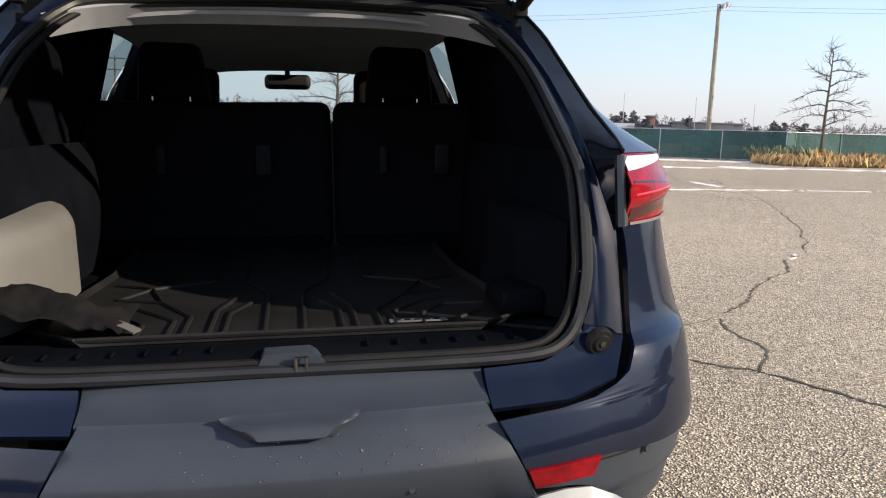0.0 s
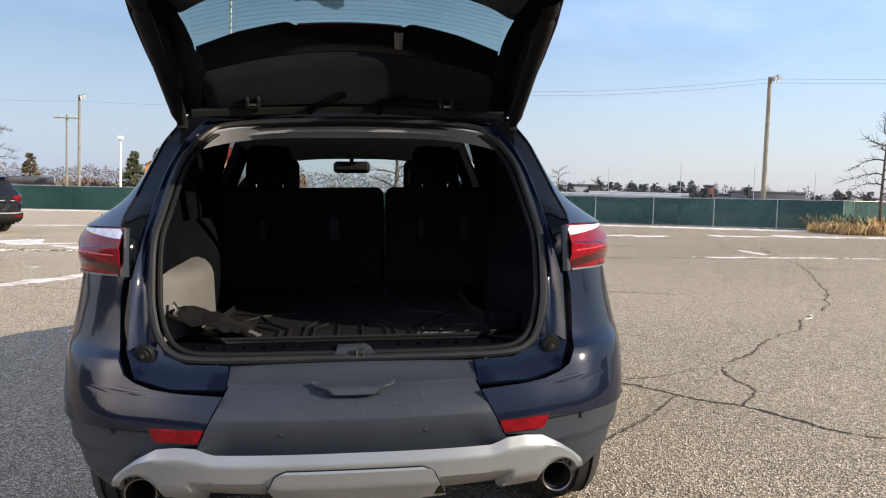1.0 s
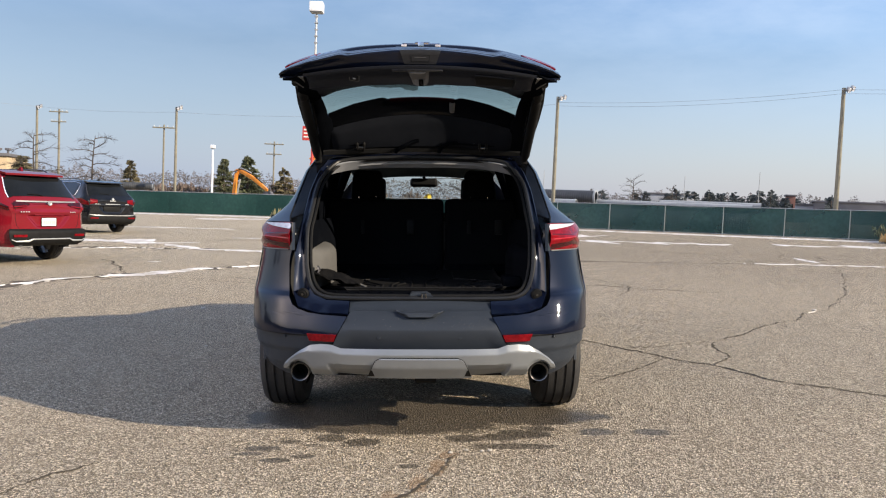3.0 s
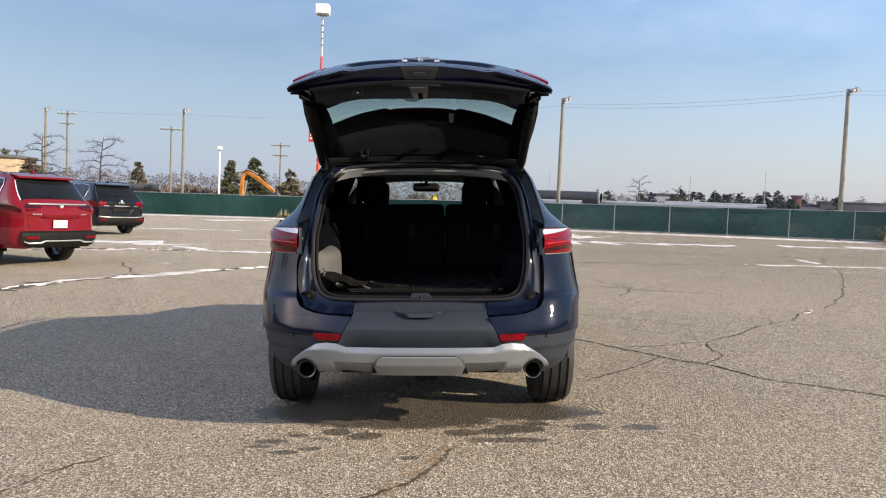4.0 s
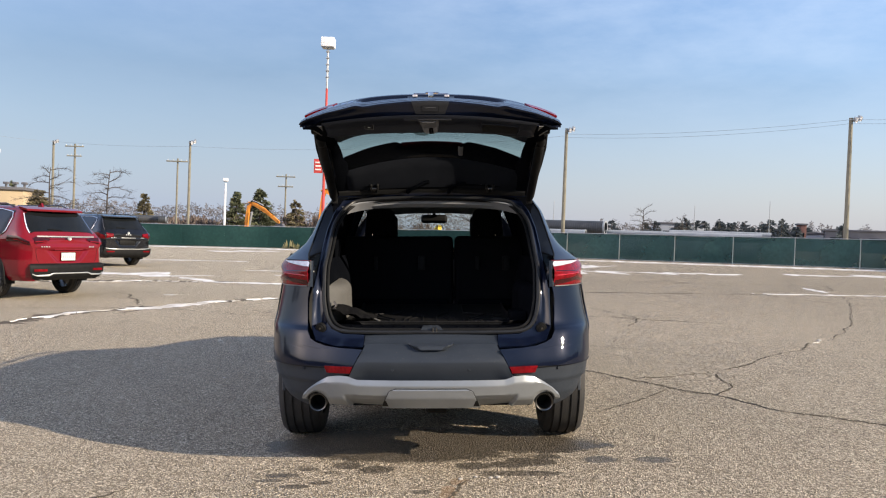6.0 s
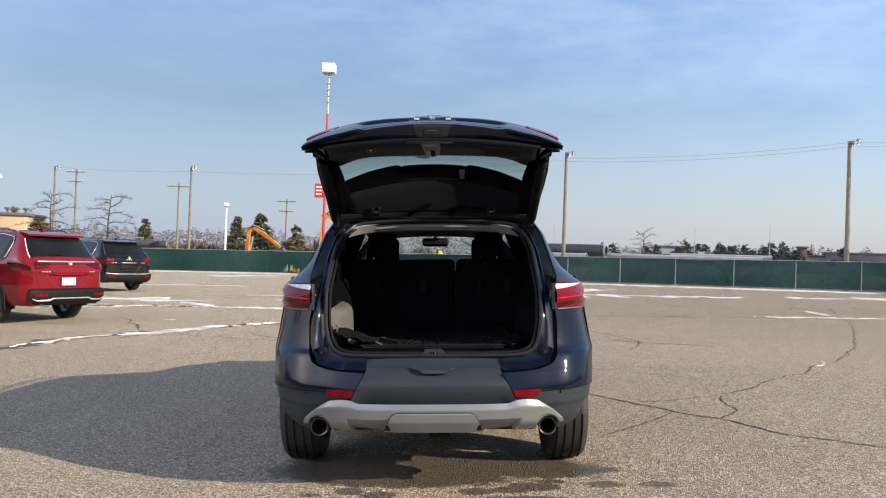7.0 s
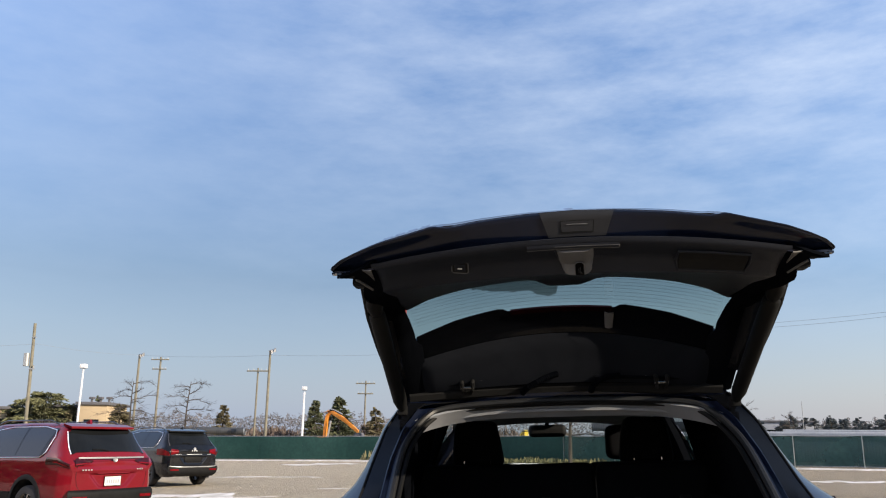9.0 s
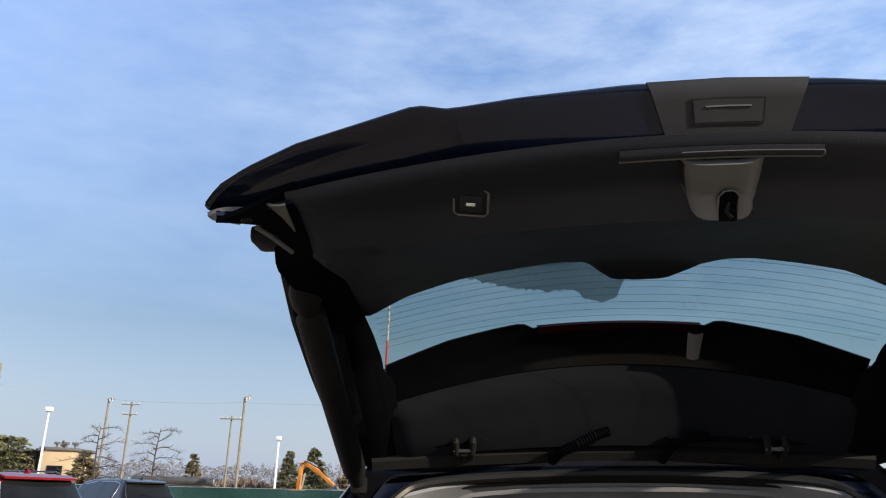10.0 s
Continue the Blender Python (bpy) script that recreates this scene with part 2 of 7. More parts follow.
BARK = mat("bark", (0.075, 0.062, 0.052), (0.045, 0.038, 0.033), 6, 0.9, bump=0.5, bscale=40)
NEEDLE = mat("needles", (0.110, 0.120, 0.062), (0.070, 0.080, 0.044), 1.2, 0.8, island=0.45)
TWIGS = mat("twigs", (0.145, 0.110, 0.090), (0.10, 0.078, 0.068), 0.3, 0.9, island=0.3)
# Haze of distance is put into the needle colour.
HAZEGREEN = mat("hazed_conifers", (0.060, 0.074, 0.080), (0.046, 0.058, 0.064), 0.06, 0.95, island=0.3)
OLIVE = mat("olive_needles", (0.135, 0.138, 0.066), (0.092, 0.096, 0.050), 0.9, 0.85, island=0.5)
TWIGGREEN = mat("brown_needles", (0.15, 0.125, 0.070), (0.10, 0.09, 0.052), 1.0, 0.9, island=0.4)
# Skyline trees are greyed in colour to paint the haze.
HAZETREE = mat("hazed_trees", (0.14, 0.128, 0.128), (0.105, 0.10, 0.105), 0.06, 0.95, island=0.35)
PALEGRASS = mat("pale_grass", (0.20, 0.18, 0.095), (0.12, 0.12, 0.06), 0.8, 0.9, island=0.35)
DRYGRASS = mat("dry_grass", (0.42, 0.29, 0.13), (0.30, 0.20, 0.09), 0.8, 0.9, island=0.35)
TANWALL = mat("tan_wall", (0.46, 0.36, 0.23), (0.40, 0.31, 0.20), 0.6, 0.85)
GREYWALL = mat("grey_wall", (0.33, 0.35, 0.38), (0.28, 0.30, 0.33), 0.2, 0.85)
BRICKWALL = mat("brick_wall", (0.17, 0.085, 0.07), (0.14, 0.075, 0.065), 0.5, 0.85)
DARKWALL = mat("dark_wall", (0.12, 0.12, 0.13), (0.09, 0.09, 0.10), 0.5, 0.8)
SIGNRED = mat("sign_red", (0.50, 0.05, 0.04), (0.40, 0.04, 0.035), 3, 0.5)
# Wire grey includes painted haze, so the lines stay faint.
WIRE_HAZED = mat("wire", (0.22, 0.23, 0.25), (0.18, 0.19, 0.2), 1, 0.6)
CRACK = mat("crack", (0.040, 0.032, 0.022), (0.095, 0.074, 0.046), 2.2, 0.95, bump=0.5, bscale=60)
STONE = mat("pebble", (0.48, 0.45, 0.39), (0.36, 0.33, 0.28), 20, 0.8)

SCREEN2 = mat("paler_screen", (0.026, 0.066, 0.064), (0.046, 0.098, 0.092), 0.3, 0.75, bump=0.5, bscale=6, fine=0.15, spec=0.2)
# the paler screen of the right-hand panels is an open weave
sn, sl = SCREEN2.node_tree.nodes, SCREEN2.node_tree.links
s_mix, s_tr, s_noise, s_rng = sn.new("ShaderNodeMixShader"), sn.new("ShaderNodeBsdfTransparent"), sn.new("ShaderNodeTexNoise"), sn.new("ShaderNodeMapRange")
s_noise.inputs["Scale"].default_value = 0.45
for i, v in ((1, 0.35), (2, 0.65), (3, 0.10), (4, 0.34)):
    s_rng.inputs[i].default_value = v
sl.new(s_noise.outputs[0], s_rng.inputs[0])
sl.new(s_rng.outputs[0], s_mix.inputs[0])
sl.new(sn["Principled BSDF"].outputs[0], s_mix.inputs[1])
sl.new(s_tr.outputs[0], s_mix.inputs[2])
sl.new(s_mix.outputs[0], sn["Material Output"].inputs[0])

# asphalt with pale exposed stones, stained wet where the exhausts dripped
ASPHALT = bpy.data.materials.new("asphalt")
ASPHALT.use_nodes = True
an, al = ASPHALT.node_tree.nodes, ASPHALT.node_tree.links
ab = an["Principled BSDF"]
a_co = an.new("ShaderNodeTexCoord")


def a_noise(scale, detail=4.0, rough=0.6):
    t = an.new("ShaderNodeTexNoise")
    t.inputs["Scale"].default_value, t.inputs["Detail"].default_value, t.inputs["Roughness"].default_value = scale, detail, rough
    al.new(a_co.outputs["Object"], t.inputs["Vector"])
    return t


def a_range(src, lo, hi, a, b):
    t = an.new("ShaderNodeMapRange")
    for i, v in ((1, lo), (2, hi), (3, a), (4, b)):
        t.inputs[i].default_value = v
    al.new(src, t.inputs[0])
    return t.outputs[0]


def a_mix(fac, c1, c2, blend="MIX"):
    t = an.new("ShaderNodeMix")
    t.data_type, t.blend_type = "RGBA", blend
    for i, v in ((0, fac), (6, c1), (7, c2)):
        if isinstance(v, (tuple, float, int)):
            t.inputs[i].default_value = v if not isinstance(v, tuple) else (*v, 1)
        else:
            al.new(v, t.inputs[i])
    return t.outputs[2]


def a_math(op, p, q):
    t = an.new("ShaderNodeMath")
    t.operation = op
    for i, v in ((0, p), (1, q)):
        if isinstance(v, (int, float)):
            t.inputs[i].default_value = v
        else:
            al.new(v, t.inputs[i])
    return t.outputs[0]


a_vor = an.new("ShaderNodeTexVoronoi")
a_vor.inputs["Scale"].default_value = 105.0
al.new(a_co.outputs["Object"], a_vor.inputs["Vector"])
a_sepc = an.new("ShaderNodeSeparateColor")
al.new(a_vor.outputs["Color"], a_sepc.inputs[0])
stones = a_range(a_sepc.outputs[0], 0.52, 0.58, 0.0, 1.0)
binder = a_mix(a_range(a_noise(0.35, 5).outputs[0], 0.35, 0.65, 0, 1), (0.318, 0.261, 0.180), (0.408, 0.335, 0.232))
binder = a_mix(a_range(a_noise(2.6, 6).outputs[0], 0.4, 0.7, 0, 0.5), binder, (0.172, 0.146, 0.100))
stone_c = a_mix(a_sepc.outputs[1], (0.95, 0.82, 0.63), (0.48, 0.405, 0.294))
a_col = a_mix(stones, binder, stone_c)
# Far-off brightness painted into the colour: darker to the right, paler to the left.
a_far_tone = an.new("ShaderNodeSeparateXYZ")
al.new(a_co.outputs["Object"], a_far_tone.inputs[0])
a_col = a_mix(a_range(a_math("ADD", a_far_tone.outputs[1], a_range(a_noise(0.25, 5).outputs[0], 0.3, 0.7, -4.0, 4.0)), 5.0, 16.0, 0.0, 0.30), a_col, a_mix(a_range(a_math("ADD", a_far_tone.outputs[0], a_range(a_noise(0.5, 5).outputs[0], 0.3, 0.7, -1.2, 1.2)), -3.5, 1.5, 0.0, 1.0), (0.80, 0.72, 0.55), (0.152, 0.123, 0.081)))
a_col = a_mix(a_range(a_noise(165, 2).outputs[0], 0.48, 0.53, 0.0, 0.88), a_col, (0.050, 0.045, 0.040))
a_col = a_mix(a_range(a_noise(38, 3, 0.7).outputs[0], 0.46, 0.62, 0.0, 0.26), a_col, (0.075, 0.064, 0.050))
a_col = a_mix(a_range(a_noise(52, 2, 0.7).outputs[0], 0.56, 0.66, 0.0, 0.50), a_col, (0.78, 0.69, 0.54))
WET = [(0.0, 0.74, 0.95, 0.30, 1.0), (-0.15, 0.44, 0.62, 0.20, 1.0), (0.60, 0.61, 0.52, 0.17, 1.0), (-0.62, 0.60, 0.45, 0.20, 1.0),
       (0.24, 0.18, 0.10, 0.07, 0.9), (0.43, 0.20, 0.10, 0.07, 0.9), (0.58, 0.26, 0.17, 0.08, 0.95), (0.67, 0.36, 0.10, 0.05, 0.9),
       (0.97, 0.30, 0.115, 0.07, 0.9), (1.29, 0.29, 0.105, 0.07, 0.9), (0.50, 0.04, 0.24, 0.05, 0.8), (-0.47, 0.18, 0.10, 0.07, 0.9),
       (-0.30, 0.11, 0.10, 0.08, 0.9), (-0.80, 0.01, 0.09, 0.04, 0.9), (-0.70, -0.18, 0.08, 0.035, 0.9), (-0.86, -0.08, 0.07, 0.03, 0.8),
       (-0.58, -0.12, 0.06, 0.03, 0.85), (-0.05, -0.27, 0.06, 0.03, 0.8), (-0.68, 0.12, 0.07, 0.035, 0.8), (-0.55, 0.06, 0.06, 0.03, 0.7)]
RUST = [(0.15, -0.10, 0.05, 0.08, 0.45), (0.09, -0.28, 0.045, 0.11, 0.5), (0.0, -0.50, 0.045, 0.12, 0.45), (-0.12, -0.70, 0.05, 0.10, 0.4)]
a_sep = an.new("ShaderNodeSeparateXYZ")
a_wob = a_noise(8.0, 7, 0.65)
al.new(a_co.outputs["Object"], a_sep.inputs[0])


def blots(spots, ragged):
    """How strongly a stain covers each place: soft-edged, ragged ellipses (x, y, half widths, depth)."""
    cover = 0.0
    for wx, wy, ra, rb, depth in spots:
        ex = a_math("POWER", a_math("ABSOLUTE", a_math("MULTIPLY", a_math("SUBTRACT", a_sep.outputs[0], wx), 1 / ra), 0.0), 2.0)
        ey = a_math("POWER", a_math("ABSOLUTE", a_math("MULTIPLY", a_math("SUBTRACT", a_sep.outputs[1], wy), 1 / rb), 0.0), 2.0)
        d = a_math("ADD", a_math("ADD", ex, ey), a_range(a_wob.outputs[0], 0.25, 0.75, -ragged, ragged))
        cover = a_math("MAXIMUM", a_range(d, 0.70, 1.12, depth, 0.0), cover)
    return cover


wet = blots(WET, 0.6)
a_col = a_mix(blots(RUST, 0.9), a_col, (0.24, 0.135, 0.060))
a_col = a_mix(a_math("MULTIPLY", wet, 0.76), a_col, (0.022, 0.0175, 0.0130))
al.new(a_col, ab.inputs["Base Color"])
ab.inputs["Specular IOR Level"].default_value = 0.25
al.new(a_range(wet, 0, 1, 0.85, 0.42), ab.inputs["Roughness"])
a_bump = an.new("ShaderNodeBump")
a_bump.inputs["Strength"].default_value, a_bump.inputs["Distance"].default_value = 1.0, 0.012
al.new(a_math("ADD", a_vor.outputs["Distance"], a_noise(40, 5).outputs[0]), a_bump.inputs["Height"])
al.new(a_bump.outputs[0], ab.inputs["Normal"])


# ---- mesh helpers ----
def part(name, bm, material, parent=None, label="", smooth=True):
    """One mesh object, under a thing or a part."""
    me = bpy.data.meshes.new(name)
    bmesh.ops.recalc_face_normals(bm, faces=bm.faces)
    bm.to_mesh(me)
    bm.free()
    me.materials.append(material)
    if smooth:
        me.shade_smooth()
        me.set_sharp_from_angle(angle=radians(38))
    ob = new(name, me)
    ob.parent = parent
    if label:
        tagged(ob, label)
    return ob


def thing(name, m, label, category, group="", kind=""):
    ob = new(name)
    ob.empty_display_size = 0.2
    ob.matrix_world = m
    return tagged(ob, label, category, group, kind)


def grid(rows, close=False, thick=0.0):
    """A sheet over rows of points; thick gives it a back, a step inward along the normals, and a rim."""
    bm = bmesh.new()
    vs = [[bm.verts.new(p) for p in r] for r in rows]
    for a, b in zip(vs, vs[1:]):
        k = len(a)
        for i in range(k if close else k - 1):
            j = (i + 1) % k
            try:
                bm.faces.new((a[i], a[j], b[j], b[i]))
            except ValueError:
                pass
    bmesh.ops.remove_doubles(bm, verts=bm.verts, dist=1e-5)
    if thick:
        bmesh.ops.recalc_face_normals(bm, faces=bm.faces)
        bmesh.ops.solidify(bm, geom=bm.faces[:], thickness=thick)
    return bm


def box(c, s, bevel=0.0, seg=2, m=None):
    bm = bmesh.new()
    bmesh.ops.create_cube(bm, size=1.0)
    bmesh.ops.scale(bm, vec=s, verts=bm.verts)
    if bevel:
        bmesh.ops.bevel(bm, geom=bm.edges[:], offset=bevel, segments=seg, profile=0.6, affect="EDGES")
    bmesh.ops.translate(bm, vec=c, verts=bm.verts)
    if m:
        bm.transform(m)
    return bm


def tube(pts, r, n=8, caps=True, closed=False):
    """A round bar along points; r one radius or one a point."""
    pts = [Vector(p) for p in pts]
    rs = r if isinstance(r, (list, tuple)) else [r] * len(pts)
    rings, ref = [], None
    for i, p in enumerate(pts):
        a = pts[i - 1] if (i or closed) else p
        b = pts[(i + 1) % len(pts)] if (i + 1 < len(pts) or closed) else p
        d = (b - a).normalized()
        if ref is None:
            ref = d.orthogonal().normalized()
        ref = (ref - d * ref.dot(d)).normalized()
        s = d.cross(ref)
        rings.append([p + (ref * math.cos(2 * math.pi * k / n) + s * math.sin(2 * math.pi * k / n)) * rs[i] for k in range(n)])
    if closed:
        rings.append(rings[0])
    bm = bmesh.new()
    vs = [[bm.verts.new(q) for q in ring] for ring in (rings[:-1] if closed else rings)]
    if closed:
        vs.append(vs[0])
    for a, b in zip(vs, vs[1:]):
        for k in range(n):
            bm.faces.new((a[k], a[(k + 1) % n], b[(k + 1) % n], b[k]))
    if caps and not closed:
        bm.faces.new(vs[0])
        bm.faces.new(vs[-1])
    return bm


def lathe(profile, n=40, axis="x"):
    """Profile of (along, radius) turned round the axis."""
    rows = []
    for k in range(n + 1):
        a = 2 * math.pi * k / n
        c, s = math.cos(a), math.sin(a)
        rows.append([(u, r * c, r * s) if axis == "x" else ((r * c, u, r * s) if axis == "y" else (r * c, r * s, u)) for u, r in profile])
    return grid(rows)


def prism(poly, to3, depth):
    """A flat outline in 2D carried by to3(u, v, w) and given depth."""
    bm = bmesh.new()
    f = [bm.verts.new(to3(u, v, 0)) for u, v in poly]
    b = [bm.verts.new(to3(u, v, depth)) for u, v in poly]
    bm.faces.new(f)
    bm.faces.new(b[::-1])
    k = len(poly)
    for i in range(k):
        bm.faces.new((f[i], f[(i + 1) % k], b[(i + 1) % k], b[i]))
    return bm


def join(*bms):
    out = bmesh.new()
    for b in bms:
        me = bpy.data.meshes.new("tmp")
        b.to_mesh(me)
        b.free()
        out.from_mesh(me)
        bpy.data.meshes.remove(me)
    return out


def lerp(t, x):
    """Straight interpolation in a table of pairs."""
    return float(np.interp(x, [a for a, b in t], [b for a, b in t]))


def spread(a, b, n):
    return [a + (b - a) * i / (n - 1) for i in range(n)]
# ---- the lot ----
def ground_sheet():
    rings = [0.0] + [0.35 * 1.09 ** i for i in range(108)]
    rings = [r for r in rings if r < 2600]
    rows = []
    for r in rings:
        row = []
        for k in range(120):
            a = 2 * math.pi * k / 120
            x, y = 1.0 + r * math.cos(a), 2.0 + r * math.sin(a)
            row.append((x, y, ground_z(x, y)))
        rows.append(row)
    return grid(rows, close=True)


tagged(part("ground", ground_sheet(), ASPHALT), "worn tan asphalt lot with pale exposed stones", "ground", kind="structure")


def ribbon(pts, width, lift, seed, rough=0.35, step=0.12):
    """A ragged strip on the lot along points of the car's plane."""
    rnd = random.Random(seed)
    line = []
    for (x0, y0), (x1, y1) in zip(pts, pts[1:]):
        k = max(2, int(math.hypot(x1 - x0, y1 - y0) / step))
        line += [(x0 + (x1 - x0) * i / k, y0 + (y1 - y0) * i / k) for i in range(k)]
    line.append(pts[-1])
    rows = []
    n = len(line)
    for i, (x, y) in enumerate(line):
        a, b = line[max(0, i - 1)], line[min(n - 1, i + 1)]
        d = math.hypot(b[0] - a[0], b[1] - a[1]) or 1
        nx, ny = -(b[1] - a[1]) / d, (b[0] - a[0]) / d
        w = lerp([(0, 0.02), (0.06, 1), (0.94, 1), (1, 0.02)], i / (n - 1)) * width
        wob = noise.noise((x * 1.3, y * 1.3, seed)) * width * rough * 1.6
        if rough > 0.5 and lift < 0.005:
            wob += 0.08 * noise.noise((x * 2.1, y * 2.1, seed)) + 0.020 * noise.noise((x * 11, y * 11, seed)) + 0.010 * noise.noise((x * 37, y * 37, seed))
        thin = max(0.08, min(1.0, 1.05 + 1.6 * noise.noise((x * 0.9, y * 0.9, seed + 5.5)))) if rough > 0.5 and lift > 0.005 else 1.0
        j = rough * (0.35 if lift > 0.005 else 1.0)
        f = 2.6 if width < 0.5 else 1.1
        e1 = thin * w * max(0.06, 0.5 + j * rnd.uniform(-1, 1) + 0.9 * rough * noise.noise((x * f, y * f, seed + 20.5)))
        e2 = thin * w * max(0.06, 0.5 + j * rnd.uniform(-1, 1) + 0.9 * rough * noise.noise((x * f, y * f, seed + 41.5)))
        row = []
        for s, h in ((e1, 0.0), (e1 * 0.4, 1.0), (-e2 * 0.4, 1.0), (-e2, 0.0)):
            px, py = x + nx * (s + wob), y + ny * (s + wob)
            row.append((px, py, ground_z(px, py) + 0.003 + lift * h))
        rows.append(row)
    return grid(rows)


CRACKS = [
    ([(-0.3, -1.0), (-0.17, -0.78), (-0.04, -0.61), (0.08, -0.39), (0.17, -0.08)], 0.014),
    ([(0.95, 3.9), (1.5, 3.17), (2.01, 2.43), (2.28, 2.08), (2.52, 1.63), (3.08, 1.06), (4.2, -0.2), (5.5, -1.6)], 0.020),
    ([(2.01, 2.43), (1.75, 2.1), (1.51, 1.81), (1.21, 1.48)], 0.013),
    ([(2.28, 2.08), (2.46, 2.3), (2.52, 2.48), (2.6, 2.8), (2.69, 3.18)], 0.012),
    ([(2.71, 3.23), (3.1, 3.6), (3.56, 4.12), (4.1, 4.6), (4.54, 5.13)], 0.016),
    ([(2.71, 3.23), (2.4, 3.05), (2.1, 2.91), (1.8, 2.85)], 0.011),
    ([(4.54, 5.13), (5.24, 5.91), (6.19, 7.48), (6.9, 8.8), (7.52, 9.98), (8.3, 11.6), (9.1, 13.32), (9.9, 15.9), (10.4, 18.2)], 0.018),
    ([(1.6, 13.9), (3.55, 13.74), (5.27, 13.63), (7.75, 13.97), (10.0, 14.2), (16, 14.9)], 0.13),
    ([(2.2, 9.9), (2.75, 9.62), (3.11, 8.23), (2.96, 7.46), (2.74, 6.78)], 0.022),
    ([(1.6, 5.1), (2.22, 4.65), (3.11, 3.93)], 0.010),
    ([(-9, 6.2), (-6.28, 7.05), (-5.74, 8.57), (-5.07, 9.22), (-4.32, 10.25), (-3.21, 11.41), (-1.0, 13.6)], 0.09),
    ([(-3.3, 9.2), (-2.4, 8.5), (-1.6, 8.2)], 0.03),
    ([(-2.0, -1.0), (-1.7, -0.5), (-1.55, -0.2)], 0.010),
    ([(-12, 19), (-8, 19.6), (-5, 20.4), (-2, 20.1)], 0.05),
    ([(-13, 27), (-8, 27.6), (-3, 26.8)], 0.06),
    ([(3, 19), (6.5, 19.6), (12, 19.2)], 0.04),
]
for i, (pts, wd) in enumerate(CRACKS):
    ob = part("pavement_crack", ribbon(pts, wd * (1.2 if pts[0][1] < 4 else 0.85), 0.001, 40 + i, 0.6, 0.022), CRACK)
    tagged(ob, "dark ragged crack in the worn asphalt", "crack", kind="structure")

def scatter_cracks(count, seed):
    """Fine wandering cracks over the farther lot."""
    r = random.Random(seed)
    for k in range(count):
        x, y = r.uniform(-13, 20), r.uniform(8, 30)
        a = r.choice((0.0, 0.15, -0.2, 1.2, 1.8)) + r.uniform(-0.25, 0.25)
        pts = []
        for _ in range(r.randint(4, 9)):
            pts.append((x, y))
            a += r.uniform(-0.45, 0.45)
            step = r.uniform(0.5, 1.1)
            x, y = x + step * math.cos(a), y + step * math.sin(a)
        ob = part("pavement_crack", ribbon(pts, r.uniform(0.018, 0.05), 0.001, 200 + k, 0.6, 0.08), CRACK)
        tagged(ob, "fine dark crack wandering over the asphalt", "crack", kind="structure")


scatter_cracks(46, 3)
SNOWS = [
    ([(-9, 6.2), (-7.4, 6.65), (-6.3, 7.1)], 0.09), ([(-6.05, 7.8), (-5.74, 8.57), (-5.4, 8.95)], 0.10), ([(-5.25, 9.1), (-4.9, 9.5), (-4.32, 10.25), (-3.9, 10.7)], 0.20), ([(-3.6, 11.0), (-3.21, 11.41), (-2.2, 12.4)], 0.12),
    ([(-14, 17.4), (-11, 17.6), (-9.31, 17.66), (-7.52, 17.7), (-6.6, 17.2)], 1.3), ([(-6.9, 16.8), (-5.35, 15.6), (-3.88, 15.3), (-1.5, 15.3)], 0.30), ([(-8.6, 14.7), (-7.88, 14.78), (-7.34, 15.5)], 0.13),
    ([(-12.5, 40), (-11.3, 42), (-9.6, 44)], 1.3), ([(-12, 27), (-9, 27.5), (-7.5, 27.3)], 0.3), ([(-6, 20.5), (-4.4, 21.2), (-2, 21)], 0.25),
    ([(2, 24.6), (5.3, 25.4), (8.6, 26.6)], 1.3), ([(8.7, 26.3), (10.0, 26.2), (11.6, 25.6)], 0.8), ([(13.7, 26.2), (18, 27.4), (24, 26.8), (30, 25)], 1.0),
    ([(7.6, 14.1), (8.7, 14.15), (10.0, 14.2), (10.8, 14.2)], 0.16), ([(10.2, 17.8), (9.95, 16.4), (9.7, 15.4)], 0.14), ([(11.2, 14.4), (13, 14.5)], 0.09),
    ([(4.50, 5.10), (4.62, 5.20)], 0.045), ([(-4.7, 18.5), (-3.8, 18.8)], 0.12), ([(-5.6, 11.9), (-5.35, 12.0)], 0.09),
    ([(-6, 31.5), (-1, 32.5), (4, 33.0), (8, 31.5)], 2.4), ([(-5, 27), (0, 28), (5, 28.5)], 0.8),
]
for i, (pts, wd) in enumerate(SNOWS):
    ob = part("snow_strip", ribbon(pts, wd * (1.8 if wd < 0.5 else 1.4), 0.008, 80 + i, 0.55, 0.07 if wd < 0.5 else 0.16), SNOW)
    tagged(ob, "thin ragged strip of old snow lying on the asphalt", "snow", kind="structure")


